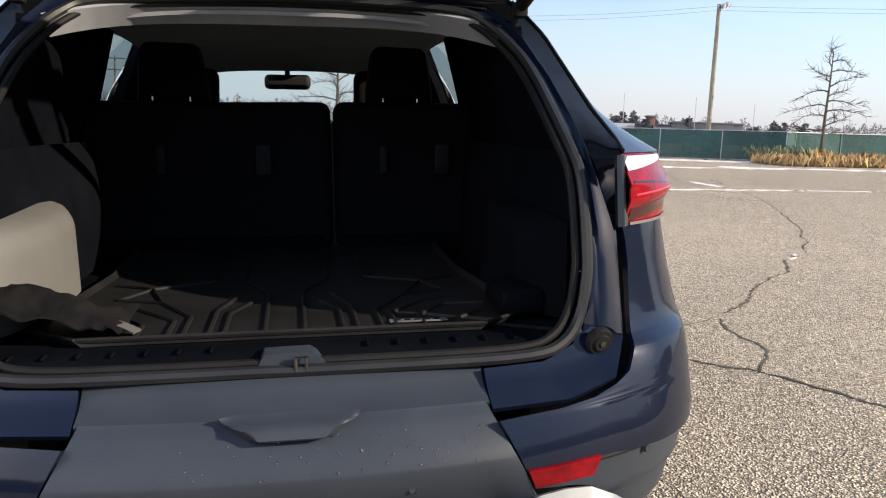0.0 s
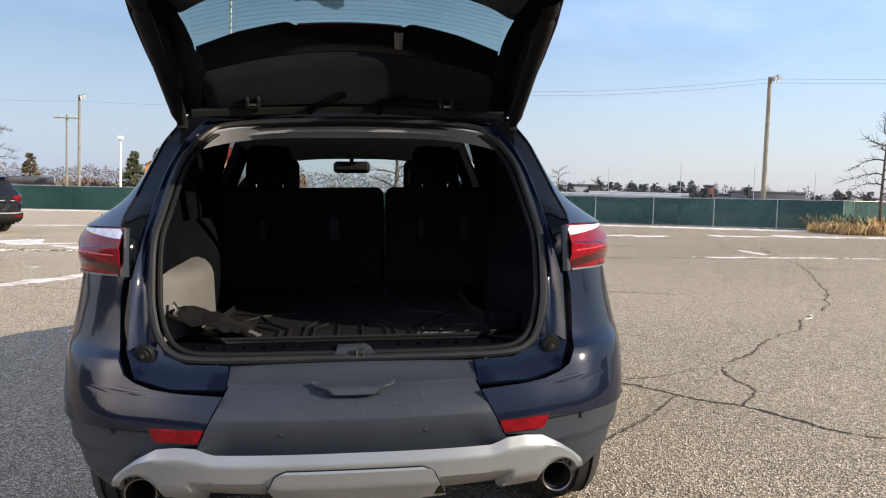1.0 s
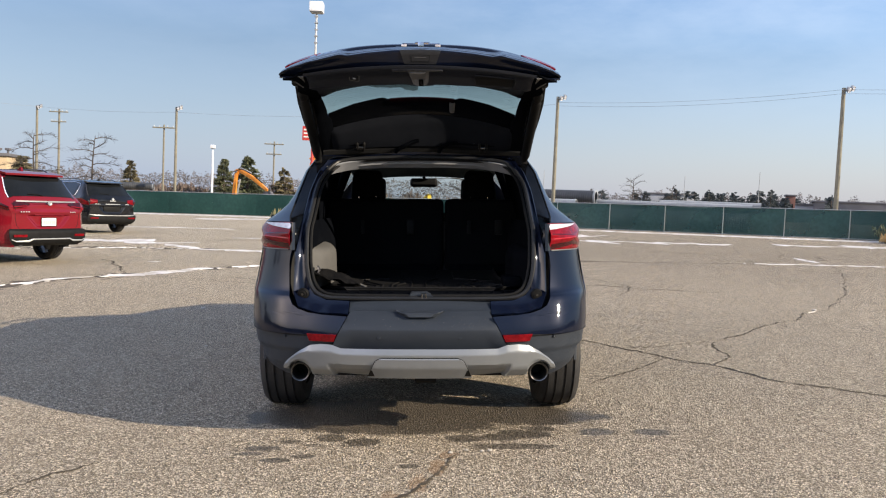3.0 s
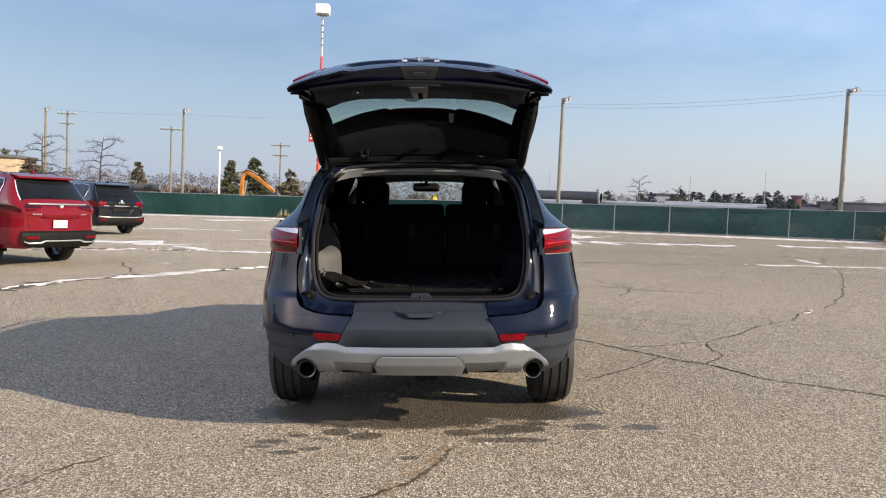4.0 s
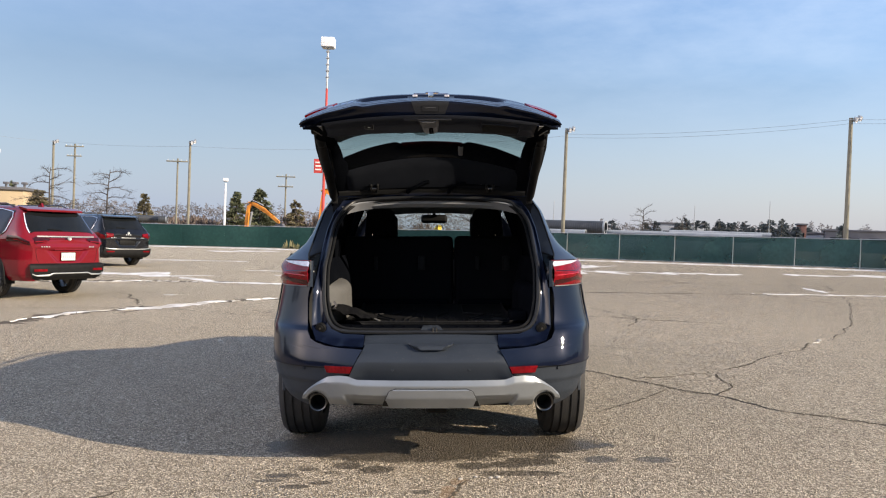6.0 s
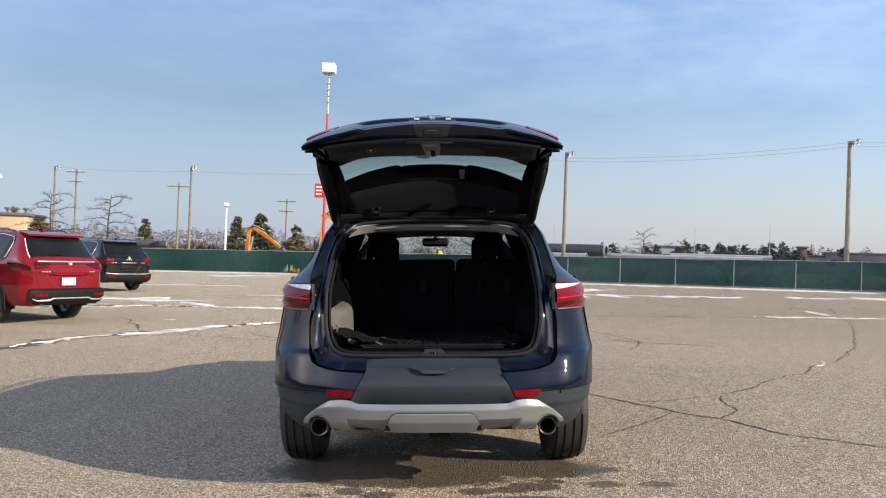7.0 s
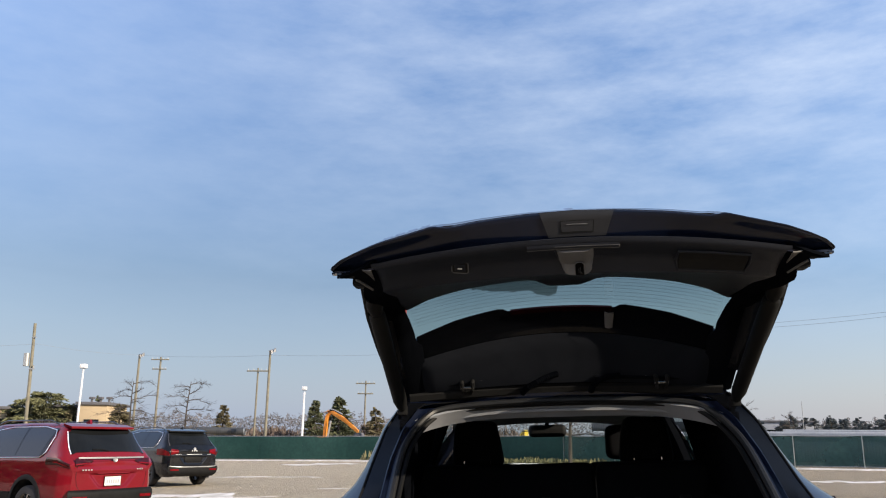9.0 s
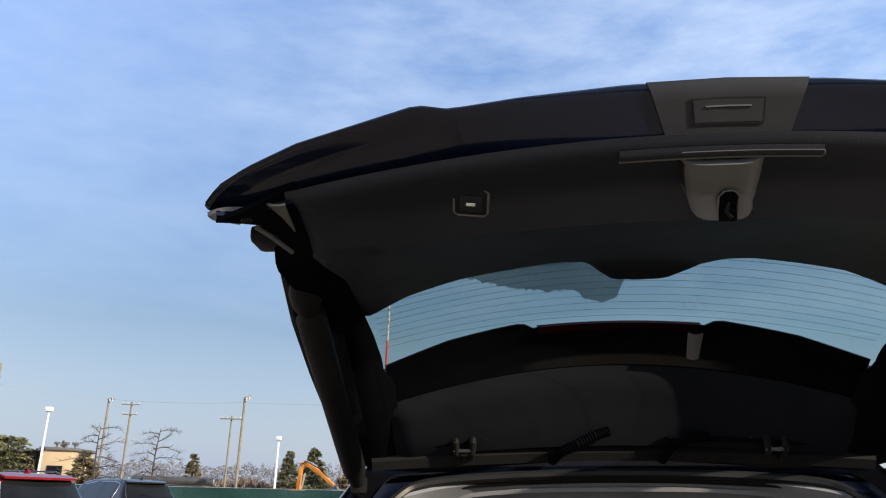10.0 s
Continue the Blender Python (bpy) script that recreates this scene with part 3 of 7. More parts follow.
# broken snow and grit caught along the two long joints
rnd = random.Random(77)
for joint, wd in (([(-9, 6.2), (-6.28, 7.05), (-5.74, 8.57), (-5.07, 9.22), (-4.32, 10.25), (-3.21, 11.41), (-1.0, 13.6)], 0.10), ([(-9.5, 14.2), (-7.3, 15.3), (-5.35, 15.5), (-3.88, 15.2), (-1.5, 15.2)], 0.12), ([(7.4, 13.93), (8.6, 14.05), (10.0, 14.2), (13.5, 14.6)], 0.07)):
    ob = part("grit_line", ribbon([(x, y + 0.12) for x, y in joint], wd * 2.4, 0.001, 300 + len(joint), 0.7, 0.05), GRIT)
    tagged(ob, "dark brown grit lying along a joint in the asphalt", "grit", kind="structure")
    bits = []
    for k in range(13 * (len(joint) - 1)):
        f = rnd.uniform(0, len(joint) - 1.001)
        a, b = joint[int(f)], joint[int(f) + 1]
        x, y = a[0] + (b[0] - a[0]) * (f % 1), a[1] + (b[1] - a[1]) * (f % 1)
        d = Vector((b[0] - a[0], b[1] - a[1])).normalized()
        ln = rnd.uniform(0.04, 0.22)
        x, y = x + rnd.gauss(0, 0.05), y + rnd.gauss(0, 0.06)
        bits.append(ribbon([(x, y), (x + d.x * ln * 0.5, y + d.y * ln * 0.5 + rnd.gauss(0, 0.02)), (x + d.x * ln, y + d.y * ln)], rnd.uniform(0.03, wd * 0.9), 0.012, k, 0.5, 0.03))
    ob = part("snow_crumbs", join(*bits), SNOW)
    tagged(ob, "broken crumbs of old snow along a joint", "snow", kind="stuff")


def pebble(x, y, r, seed):
    bm = bmesh.new()
    bmesh.ops.create_icosphere(bm, subdivisions=2, radius=r)
    for v in bm.verts:
        v.co *= 1 + 0.3 * noise.noise(v.co * 30 + Vector((seed, 0, 0)))
        v.co.z *= 0.5
    ob = part("pebble", bm, STONE)
    ob.matrix_world = pose(x, y, ground_z(x, y) + r * 0.3, 0, 0, seed * 40)
    tagged(ob, "small pale stone lying on the asphalt", "stone", "loose stones")


for i, (x, y, r) in enumerate([(0.16, -0.07, 0.014), (0.32, -0.05, 0.011), (0.36, -0.04, 0.013), (-2.6, 5.3, 0.03), (-1.9, 2.9, 0.012), (4.66, 5.30, 0.03), (0.24, -0.03, 0.01)]):
    pebble(x, y, r, i + 1)

# ---- fence ----
FENCE = [(-95, 47), (-45, 49.5), (-20, 51), (-9, 50.4), (7.5, 42), (21, 36), (24.5, 34.4), (26.5, 37.0), (75, 32)]


def fence_points(step):
    out, left = [], 0.98 if step < 4 else 0.0
    for (x0, y0), (x1, y1) in zip(FENCE, FENCE[1:]):
        d = math.hypot(x1 - x0, y1 - y0)
        s = left
        while s < d:
            out.append((x0 + (x1 - x0) * s / d, y0 + (y1 - y0) * s / d))
            s += step
        left = s - d
    return out


fence = thing("fence", Matrix(), "chain-link fence hung with dark green privacy screen", "fence")
posts = fence_points(3.05)
for i, (x, y) in enumerate(posts):
    z = ground_z(x, y)
    part("post", tube([(x, y, z - 0.05), (x, y, z + 1.56)], 0.022, 6), GALV, fence)
rnd = random.Random(5)
for (x0, y0), (x1, y1) in zip(posts, posts[1:]):
    d = math.hypot(x1 - x0, y1 - y0)
    nx, ny = (y1 - y0) / d, -(x1 - x0) / d
    rows = []
    hang = 0.05 if x0 < 2 else -0.035
    sag, ph = rnd.uniform(0.01, 0.06), rnd.uniform(0, 9)
    for j in range(7):
        v = j / 6
        row = []
        for i in range(13):
            u = i / 12
            x, y = x0 + (x1 - x0) * u, y0 + (y1 - y0) * u
            belly = 0.05 * math.sin(math.pi * u) * math.sin(math.pi * v) + 0.018 * noise.noise((x * 2, y * 2, v * 3 + ph))
            z = ground_z(x, y) + 0.05 + (1.47 - sag * math.sin(math.pi * u)) * v
            row.append((x + nx * (belly + hang), y + ny * (belly + hang), z))
        rows.append(row)
    part("panel", grid(rows, thick=0.006), SCREEN if x0 < 2 else SCREEN2, fence)
part("top_rail", tube([(x, y, ground_z(x, y) + 1.53) for x, y in posts], 0.02, 5), GALV, fence)
part("bottom_rail", tube([(x, y, ground_z(x, y) + 0.08) for x, y in posts], 0.012, 5), GALV, fence)
# snow along its foot
snowline = [(x - 0.4, y - 2.2) for x, y in fence_points(6.0)]
tagged(part("snow_bank", ribbon(snowline, 0.8, 0.05, 7, 0.28, 0.5), SNOW), "long narrow bank of snow along the fence foot", "snow", kind="structure")

# ---- poles ----
def wood_pole(x, y, h, r=0.14, head="flood", lean=0.0, arms=0):
    z = ground_z(x, y)
    ob = thing("utility_pole" if arms else "light_pole", pose(x, y, z, 0, lean, 0), "weathered wooden utility pole with crossarms" if arms else "weathered wooden pole with a floodlight at its top", "pole", "poles along the lot")
    part("shaft", tube([(0, 0, -0.2), (0, 0, h * 0.5), (0, 0, h)], [r, r * 0.88, r * 0.75], 10), POLEWOOD, ob)
    if head == "flood":
        part("bracket", box((0.16, -0.05, h - 0.10), (0.52, 0.07, 0.07), 0.01), GALV, ob)
        for s, drop in ((0.18, 0.10), (0.38, 0.02)):
            lamp = part("floodlight", box((0, 0, 0), (0.16, 0.22, 0.26), 0.04, m=Matrix.Translation((s, -0.12, h - drop)) @ pose(0, 0, 0, 30, 0, 12)), GALV, ob, "grey metal floodlight")
            part("lens", box((0, -0.115, 0), (0.13, 0.01, 0.22), 0.02, m=Matrix.Translation((s, -0.12, h - drop)) @ pose(0, 0, 0, 30, 0, 12)), LAMPWHITE, lamp)
    for k in range(arms):
        za = h - 0.25 - 0.9 * k
        part("crossarm", box((0, -0.12, za), (1.75 - 0.35 * k, 0.09, 0.10), 0.01), POLEWOOD, ob)
        for s in (-0.75, -0.32, 0.32, 0.75):
            part("insulator", tube([(s * (1 - 0.2 * k), -0.12, za + 0.06), (s * (1 - 0.2 * k), -0.12, za + 0.17)], 0.026, 6), GALV, ob)
    return ob


def lamp_post(x, y, h, size=1.0, band=False):
    z = ground_z(x, y)
    ob = thing("street_lamp", pose(x, y, z), "tall white steel lamp post with a square lamp head" if not band else "tall red and grey lamp post with a square white head", "lamp", "lamp posts")
    if band:
        part("lower_shaft", tube([(0, 0, -0.1), (0, 0, 3.9)], 0.11, 10), SIGNRED, ob, "red painted lower shaft")
        part("shaft", tube([(0, 0, 3.9), (0, 0, h * 0.76)], [0.10, 0.08], 10), SIGNRED, ob, "red painted shaft")
        part("upper_shaft", tube([(0, 0, h * 0.76), (0, 0, h - 0.8)], [0.08, 0.07], 10), GALV, ob)
        part("banner", box((-0.42, 0, 5.9), (0.62, 0.05, 1.0), 0.01), SIGNRED, ob, "red banner with pale bars")
        for k in range(3):
            part("banner_bar", box((-0.42, -0.035, 6.15 - 0.25 * k), (0.42, 0.012, 0.1)), WHITE, ob)
        for k in range(5):
            part("clamp", box((0, 0, h - 1.0 - 0.45 * k), (0.24, 0.24, 0.08), 0.02), GALV, ob)
    else:
        part("shaft", tube([(0, 0, -0.1), (0, 0, h - 0.4)], [0.09, 0.07], 10), LAMPWHITE, ob)
    part("head", box((0, 0, h - 0.35 * size), (0.85 * size, 0.85 * size, 0.62 * size), 0.05), LAMPWHITE, ob)
    part("lens", box((0, 0, h - 0.68 * size), (0.7 * size, 0.7 * size, 0.05), 0.01), GALV, ob)
    return ob


wood_pole(20.95, 36.3, 7.75, 0.125)
wood_pole(7.4, 42.9, 7.75, 0.125)
wood_pole(-18.0, 52.5, 7.5, 0.105)
wood_pole(-31.22, 59.6, 8.05, 0.115)
wood_pole(-34.3, 70, 8.9, 0.115, head="", arms=2)
wood_pole(-21.35, 60, 6.9, 0.085, head="", arms=1)
wood_pole(-14.1, 68, 6.4, 0.085, head="", arms=2)
lamp_post(-8.3, 52.0, 15.0, 1.08, band=True)
lamp_post(-16.07, 55, 5.1, 0.40)
lamp_post(-32.68, 54, 6.8, 0.5)
big = wood_pole(-34.12, 50.2, 9.3, 0.13, head="", lean=-2.2)
part("transformer", tube([(-0.32, -0.1, 6.3), (-0.32, -0.1, 7.2)], 0.2, 12), GALV, big, "grey pole transformer")
part("bracket", box((0.10, -0.12, 8.3), (0.36, 0.05, 0.06), 0.01), GALV, big)
part("bracket", box((0.12, -0.12, 6.1), (0.42, 0.06, 0.08), 0.01), GALV, big)
part("insulator", tube([(0.26, -0.12, 6.1), (0.26, -0.12, 6.35)], 0.05, 8), GALV, big)


def wire(a, b, sag, r=0.008):
    pts = []
    for i in range(17):
        u = i / 16
        p = Vector(a).lerp(Vector(b), u)
        p.z -= sag * 4 * u * (1 - u)
        pts.append(p)
    ob = part("overhead_wire", tube(pts, r, 4), WIRE_HAZED)
    tagged(ob, "thin overhead wire between the poles, haze painted in as grey", "wire", "overhead wires")


wire((7.4, 42.8, 7.5), (20.83, 36.2, 7.9), 0.25)
wire((7.4, 42.8, 7.3), (20.83, 36.2, 7.7), 0.28)
wire((20.83, 36.2, 7.9), (48, 24, 8.3), 0.3)
wire((20.83, 36.2, 7.7), (48, 24, 8.1), 0.3)
wire((-18.0, 52.4, 6.9), (7.4, 42.8, 7.4), 0.5)
wire((-70, 49, 7.0), (-34.0, 50.1, 7.4), 0.4)
wire((-34.0, 50.1, 7.4), (-31.3, 59.5, 7.6), 0.15)
wire((-31.3, 59.5, 7.6), (-18.0, 52.4, 6.9), 0.15)

# ---- trees ----
def bare_tree(x, y, h, seed, droop=0.0):
    rnd = random.Random(seed)
    ob = thing("bare_tree", pose(x, y, ground_z(x, y)), "leafless tree with wide spreading twiggy branches", "tree", "bare trees")
    trunk = []
    for i in range(9):
        u = i / 8
        trunk.append(Vector((0.12 * math.sin(u * 4 + seed) * u, 0.1 * math.cos(u * 3 + seed) * u, h * 0.97 * u)))
    part("trunk", tube(trunk, [0.10 * (1 - 0.9 * i / 8) * h / 6 + 0.012 for i in range(9)], 7), BARK, ob)
    twigs = []
    count = 17
    for k in range(count):
        u = 0.26 + 0.70 * k / (count - 1)
        p = trunk[0].lerp(trunk[-1], u)
        p = trunk[int(u * 8)].lerp(trunk[min(8, int(u * 8) + 1)], u * 8 - int(u * 8))
        a = k * 2.4 + rnd.uniform(-0.4, 0.4)
        ln = h * 0.43 * (1.05 - 0.50 * u) * rnd.uniform(0.8, 1.2)
        d = Vector((math.cos(a), math.sin(a), 0.30 - droop + 0.4 * u)).normalized()
        pts, q = [p.copy()], p.copy()
        for s in range(6):
            d = (d + Vector((rnd.uniform(-0.3, 0.3), rnd.uniform(-0.3, 0.3), rnd.uniform(-0.30, 0.10)))).normalized()
            q = q + d * ln / 6
            pts.append(q.copy())
            for _ in range(4):
                td = (d + Vector((rnd.uniform(-1, 1), rnd.uniform(-1, 1), rnd.uniform(-0.5, 0.8)))).normalized()
                t1 = q + td * ln * rnd.uniform(0.12, 0.22)
                t2 = t1 + (td + Vector((rnd.uniform(-0.6, 0.6), rnd.uniform(-0.6, 0.6), rnd.uniform(-0.5, 0.4)))).normalized() * ln * rnd.uniform(0.08, 0.2)
                twigs.append(tube([q, t1, t2], [0.012, 0.008, 0.004], 3, caps=False))
        part("limb", tube(pts, [max(0.008, 0.042 * (1 - i / 6.3) * h / 6) for i in range(7)], 5), BARK, ob)
    tagged(part("twig_spray", join(*twigs), BARK, ob), kind="stuff")


def clump_mesh(count, place, size, seed):
    """Many small crossed blades at the places given by place(rnd)."""
    rnd = random.Random(seed)
    verts, faces = [], []
    for _ in range(count):
        p, s, d = place(rnd)
        s *= size * rnd.uniform(0.6, 1.4)
        u = Vector((rnd.uniform(-1, 1), rnd.uniform(-1, 1), rnd.uniform(-1, 1))).normalized()
        v = (d.cross(u)).normalized() if d.cross(u).length > 1e-3 else Vector((1, 0, 0))
        k = len(verts)
        verts += [p - v * s * 0.35, p + d * s * 0.5 + u * s * 0.2, p + v * s * 0.35, p + d * s]
        faces += [(k, k + 1, k + 3), (k + 1, k + 2, k + 3)]
    me = bpy.data.meshes.new("clumps")
    me.from_pydata([tuple(v) for v in verts], [], faces)
    bm = bmesh.new()
    bm.from_mesh(me)
    bpy.data.meshes.remove(me)
    return bm


def conifer(x, y, h, w, seed, brown=False, group="conifers behind the fence", count=3400, needles=None, broad=False):
    ob = thing("conifer", pose(x, y, ground_z(x, y), 0, 0, seed * 50), "olive-green pine with a broad rounded crown" if broad else "brown-green conifer with a ragged pointed crown" if brown else "dark green conifer with a dense uneven crown", "tree", group)
    part("trunk", tube([(0, 0, 0), (0, 0, h * 0.95)], [0.05 * w + 0.05, 0.02], 6), BARK, ob)

    boughs = random.Random(seed + 900)
    arms = [(boughs.uniform(0.0, 1.0) ** 1.15, boughs.uniform(0, 6.283), boughs.uniform(0.65, 1.15)) for _ in range(40 + count // 60)]

    def place(rnd):
        u, a, k = rnd.choice(arms)
        reach = w * 0.5 * (math.sqrt(max(0.0, 1 - (1.6 * u - 0.62) ** 2)) if broad else (1 - u) ** 0.85) * k + 0.06
        f = rnd.random() ** 0.7
        a += rnd.gauss(0, 0.16)
        r = reach * f
        z = h * (0.10 + 0.88 * u) + r * 0.12 - 0.22 * reach * f * f + rnd.gauss(0, 0.035 * h / 4)
        d = Vector((math.cos(a), math.sin(a), rnd.uniform(-0.5, 0.4))).normalized()
        return Vector((math.cos(a) * r, math.sin(a) * r, z)), 1.0, d
    part("crown", clump_mesh(count, place, (0.055 * w + 0.09) * (1 if count > 1000 else 1.9), seed), needles or (TWIGGREEN if brown else NEEDLE), ob, smooth=False)


def scrub(x0, x1, y, h, count, seed, material, name, label):
    def place(rnd):
        x = rnd.uniform(x0, x1)
        top = h * (0.55 + 0.6 * abs(noise.noise((x * 0.35, seed, 0))) + 0.35 * noise.noise((x * 1.5, seed, 3)))
        yy = y + rnd.uniform(-2, 2)
        return Vector((x, yy, ground_z(x, yy) + max(0.1, top) * rnd.random())), 1.0, Vector((rnd.uniform(-0.4, 0.4), rnd.uniform(-0.4, 0.4), 1)).normalized()
    ob = part(name, clump_mesh(count, place, 0.10 * h + 0.15, seed), material, smooth=False)
    tagged(ob, label, "shrubs", kind="stuff")


bare_tree(-24.4, 54.0, 5.6, 3, 0.1)
bare_tree(-28.7, 54.2, 5.7, 8, 0.25)
bare_tree(25.3, 33.2, 5.5, 5, 0.15)
bare_tree(2.4, 43.4, 6.2, 12)
bare_tree(25.6, 95, 5.2, 11)
bare_tree(33.5, 104, 4.6, 14)
# ---- the navy car ----
SUV = thing("suv", CAR, "dark navy blue SUV with its liftgate raised, standing on the asphalt", "car")
REAR_Y = [(0.28, 0.12), (0.33, 0.05), (0.36, 0.0), (0.43, -0.045), (0.50, -0.062), (0.6, -0.070), (0.635, -0.060), (0.66, -0.040), (0.70, 0.0), (0.80, 0.03), (1.03, 0.05), (1.17, 0.06), (1.3, 0.1)]
HALF_W = [(0.28, 0.85), (0.42, 0.905), (0.54, 0.92), (0.63, 0.932), (0.75, 0.938), (0.93, 0.907), (1.03, 0.892), (1.17, 0.872), (1.22, 0.845), (1.3, 0.80)]
EXPO, CORNER = 2.5, 0.55


def rear_y(x, z):
    k = min(abs(x) / lerp(HALF_W, z), 1.0)
    return lerp(REAR_Y, z) + CORNER * (1 - (1 - k ** EXPO) ** (1 / EXPO))


def rear(x, z, lift=0.0):
    """A point of the rear skin; lift moves it out of the skin."""
    return Vector((x, rear_y(x, z) - lift, z))


def corner_row(z, x_in, y_end, n=18, lift=0.0, side=1):
    """Points from x_in round the rear corner and along the flank to y_end."""
    w, y0 = lerp(HALF_W, z), lerp(REAR_Y, z)
    f0 = math.asin(min(1.0, (x_in / w)) ** (EXPO / 2))
    pts = []
    for i in range(n):
        f = f0 + (math.pi / 2 - f0) * i / (n - 1)
        x, y = w * math.sin(f) ** (2 / EXPO), y0 + CORNER * (1 - max(0.0, math.cos(f)) ** (2 / EXPO))
        nx, ny = math.sin(f), -math.cos(f)
        pts.append(Vector((side * (x + nx * lift), y + ny * lift, z)))
    y1 = y0 + CORNER
    if y_end > y1:
        for i in range(1, 4):
            y = y1 + (y_end - y1) * i / 3
            pts.append(Vector((side * (w + lift + 0.028 * (i / 3) ** 1.5), y, z)))
    return pts


# -- shell of flanks, roof and nose --
S_ZROOF = [(0.80, 1.575), (0.95, 1.60), (1.3, 1.645), (1.9, 1.66), (2.6, 1.635), (2.95, 1.585), (3.3, 1.40), (3.75, 1.13), (4.2, 1.08), (4.6, 1.0), (4.78, 0.9), (4.86, 0.76)]
S_WROOF = [(0.80, 0.585), (1.3, 0.615), (2.6, 0.60), (2.95, 0.59), (3.75, 0.70), (4.4, 0.64), (4.7, 0.55), (4.86, 0.42)]
S_ZBELT = [(0.58, 1.17), (0.95, 1.14), (1.3, 1.10), (2.5, 1.055), (3.5, 1.04), (3.75, 1.06), (4.3, 0.99), (4.7, 0.88), (4.86, 0.70)]
S_WBELT = [(0.58, 0.872), (0.95, 0.885), (1.5, 0.89), (3.4, 0.885), (3.75, 0.875), (4.3, 0.82), (4.7, 0.70), (4.86, 0.52)]
S_WMAX = [(0.58, 0.955), (0.95, 0.967), (1.5, 0.95), (2.6, 0.95), (3.75, 0.967), (4.25, 0.94), (4.6, 0.83), (4.8, 0.68), (4.86, 0.58)]


def shell_section(y):
    zr, wr, zb, wb, wm = lerp(S_ZROOF, y), lerp(S_WROOF, y), lerp(S_ZBELT, y), lerp(S_WBELT, y), lerp(S_WMAX, y)
    if y < 1.0:
        zr = max(zr, zb + 0.02)
    return [(wm * 0.93, 0.27), (wm * 0.985, 0.36), (wm, 0.55), (wm, 0.72), (wm * 0.975, 0.92), (wb, zb), (wb + (wr - wb) * 0.45, zb + (zr - zb) * 0.52), (wr + 0.02, zr - 0.07), (wr * 0.93, zr - 0.02), (wr * 0.6, zr - 0.004), (0.0, zr)]


def shell_point(y, v, side=1, lift=0.0):
    sec = shell_section(y)
    i = min(int(v), len(sec) - 2)
    f = v - i
    x, z = sec[i][0] * (1 - f) + sec[i + 1][0] * f, sec[i][1] * (1 - f) + sec[i + 1][1] * f
    dx, dz = sec[i + 1][0] - sec[i][0], sec[i + 1][1] - sec[i][1]
    d = math.hypot(dx, dz) or 1
    return Vector((side * (x + lift * dz / d), y, z - lift * dx / d))


def in_arch(y, z):
    return math.hypot(y - 0.98, z - 0.36) < 0.41 or math.hypot(y - 3.845, z - 0.36) < 0.41


def window_zone(y, v):
    if 5.06 < v < 7.0 and 0.95 < y < 3.25 and not (1.50 < y < 1.60) and not (2.38 < y < 2.50):
        return y < 3.05
    return False


def shell(side):
    bm = bmesh.new()
    ys = sorted(set([round(0.58 + 0.0535 * i, 4) for i in range(81)]))
    vs = [0, 0.5, 1, 1.33, 1.66, 2, 2.33, 2.66, 3, 3.33, 3.66, 4, 4.5, 5, 5.1, 5.5, 6, 6.5, 7, 7.5, 8, 8.5, 9, 9.5, 10]
    pts = {}
    for i, y in enumerate(ys):
        for j, v in enumerate(vs):
            p = shell_point(min(y, 4.86), v, side)
            for hy in (0.98, 3.845):
                d = math.hypot(p.y - hy, p.z - 0.36)
                if abs(d - 0.41) < 0.028 and d > 0:
                    p.y, p.z = hy + (p.y - hy) * 0.41 / d, 0.36 + (p.z - 0.36) * 0.41 / d
            pts[i, j] = bm.verts.new(p)
    for i in range(len(ys) - 1):
        for j in range(len(vs) - 1):
            y, v = (ys[i] + ys[i + 1]) / 2, (vs[j] + vs[j + 1]) / 2
            q = [pts[i, j], pts[i + 1, j], pts[i + 1, j + 1], pts[i, j + 1]]
            c = sum((p.co for p in q), Vector()) / 4
            if in_arch(c.y, c.z) and v < 4.2 or window_zone(y, v):
                continue
            if 2.98 < y < 3.68 and v > 7.5:
                continue
            if y < 0.98 and v > 5.1 or (y < 1.0 and v > 5.1 and v < 7):
                continue
            bm.faces.new(q)
    loose = [v for v in bm.verts if not v.link_faces]
    bmesh.ops.delete(bm, geom=loose, context="VERTS")
    return bm


part("body_side", shell(1), PAINT, SUV)
part("body_side", shell(-1), PAINT, SUV)
# roof's rear strip down to the hinge line
rows = []
for u in spread(0, 1, 6):
    y, z = 0.86 + 0.15 * u, 1.572 + 0.034 * u
    rows.append([(x, y + 0.03 * (x / 0.6) ** 2, z - 0.05 * (abs(x) / 0.6) ** 3) for x in spread(-0.60, 0.60, 25)])
part("roof_edge", grid(rows, thick=0.02), PAINT, SUV)
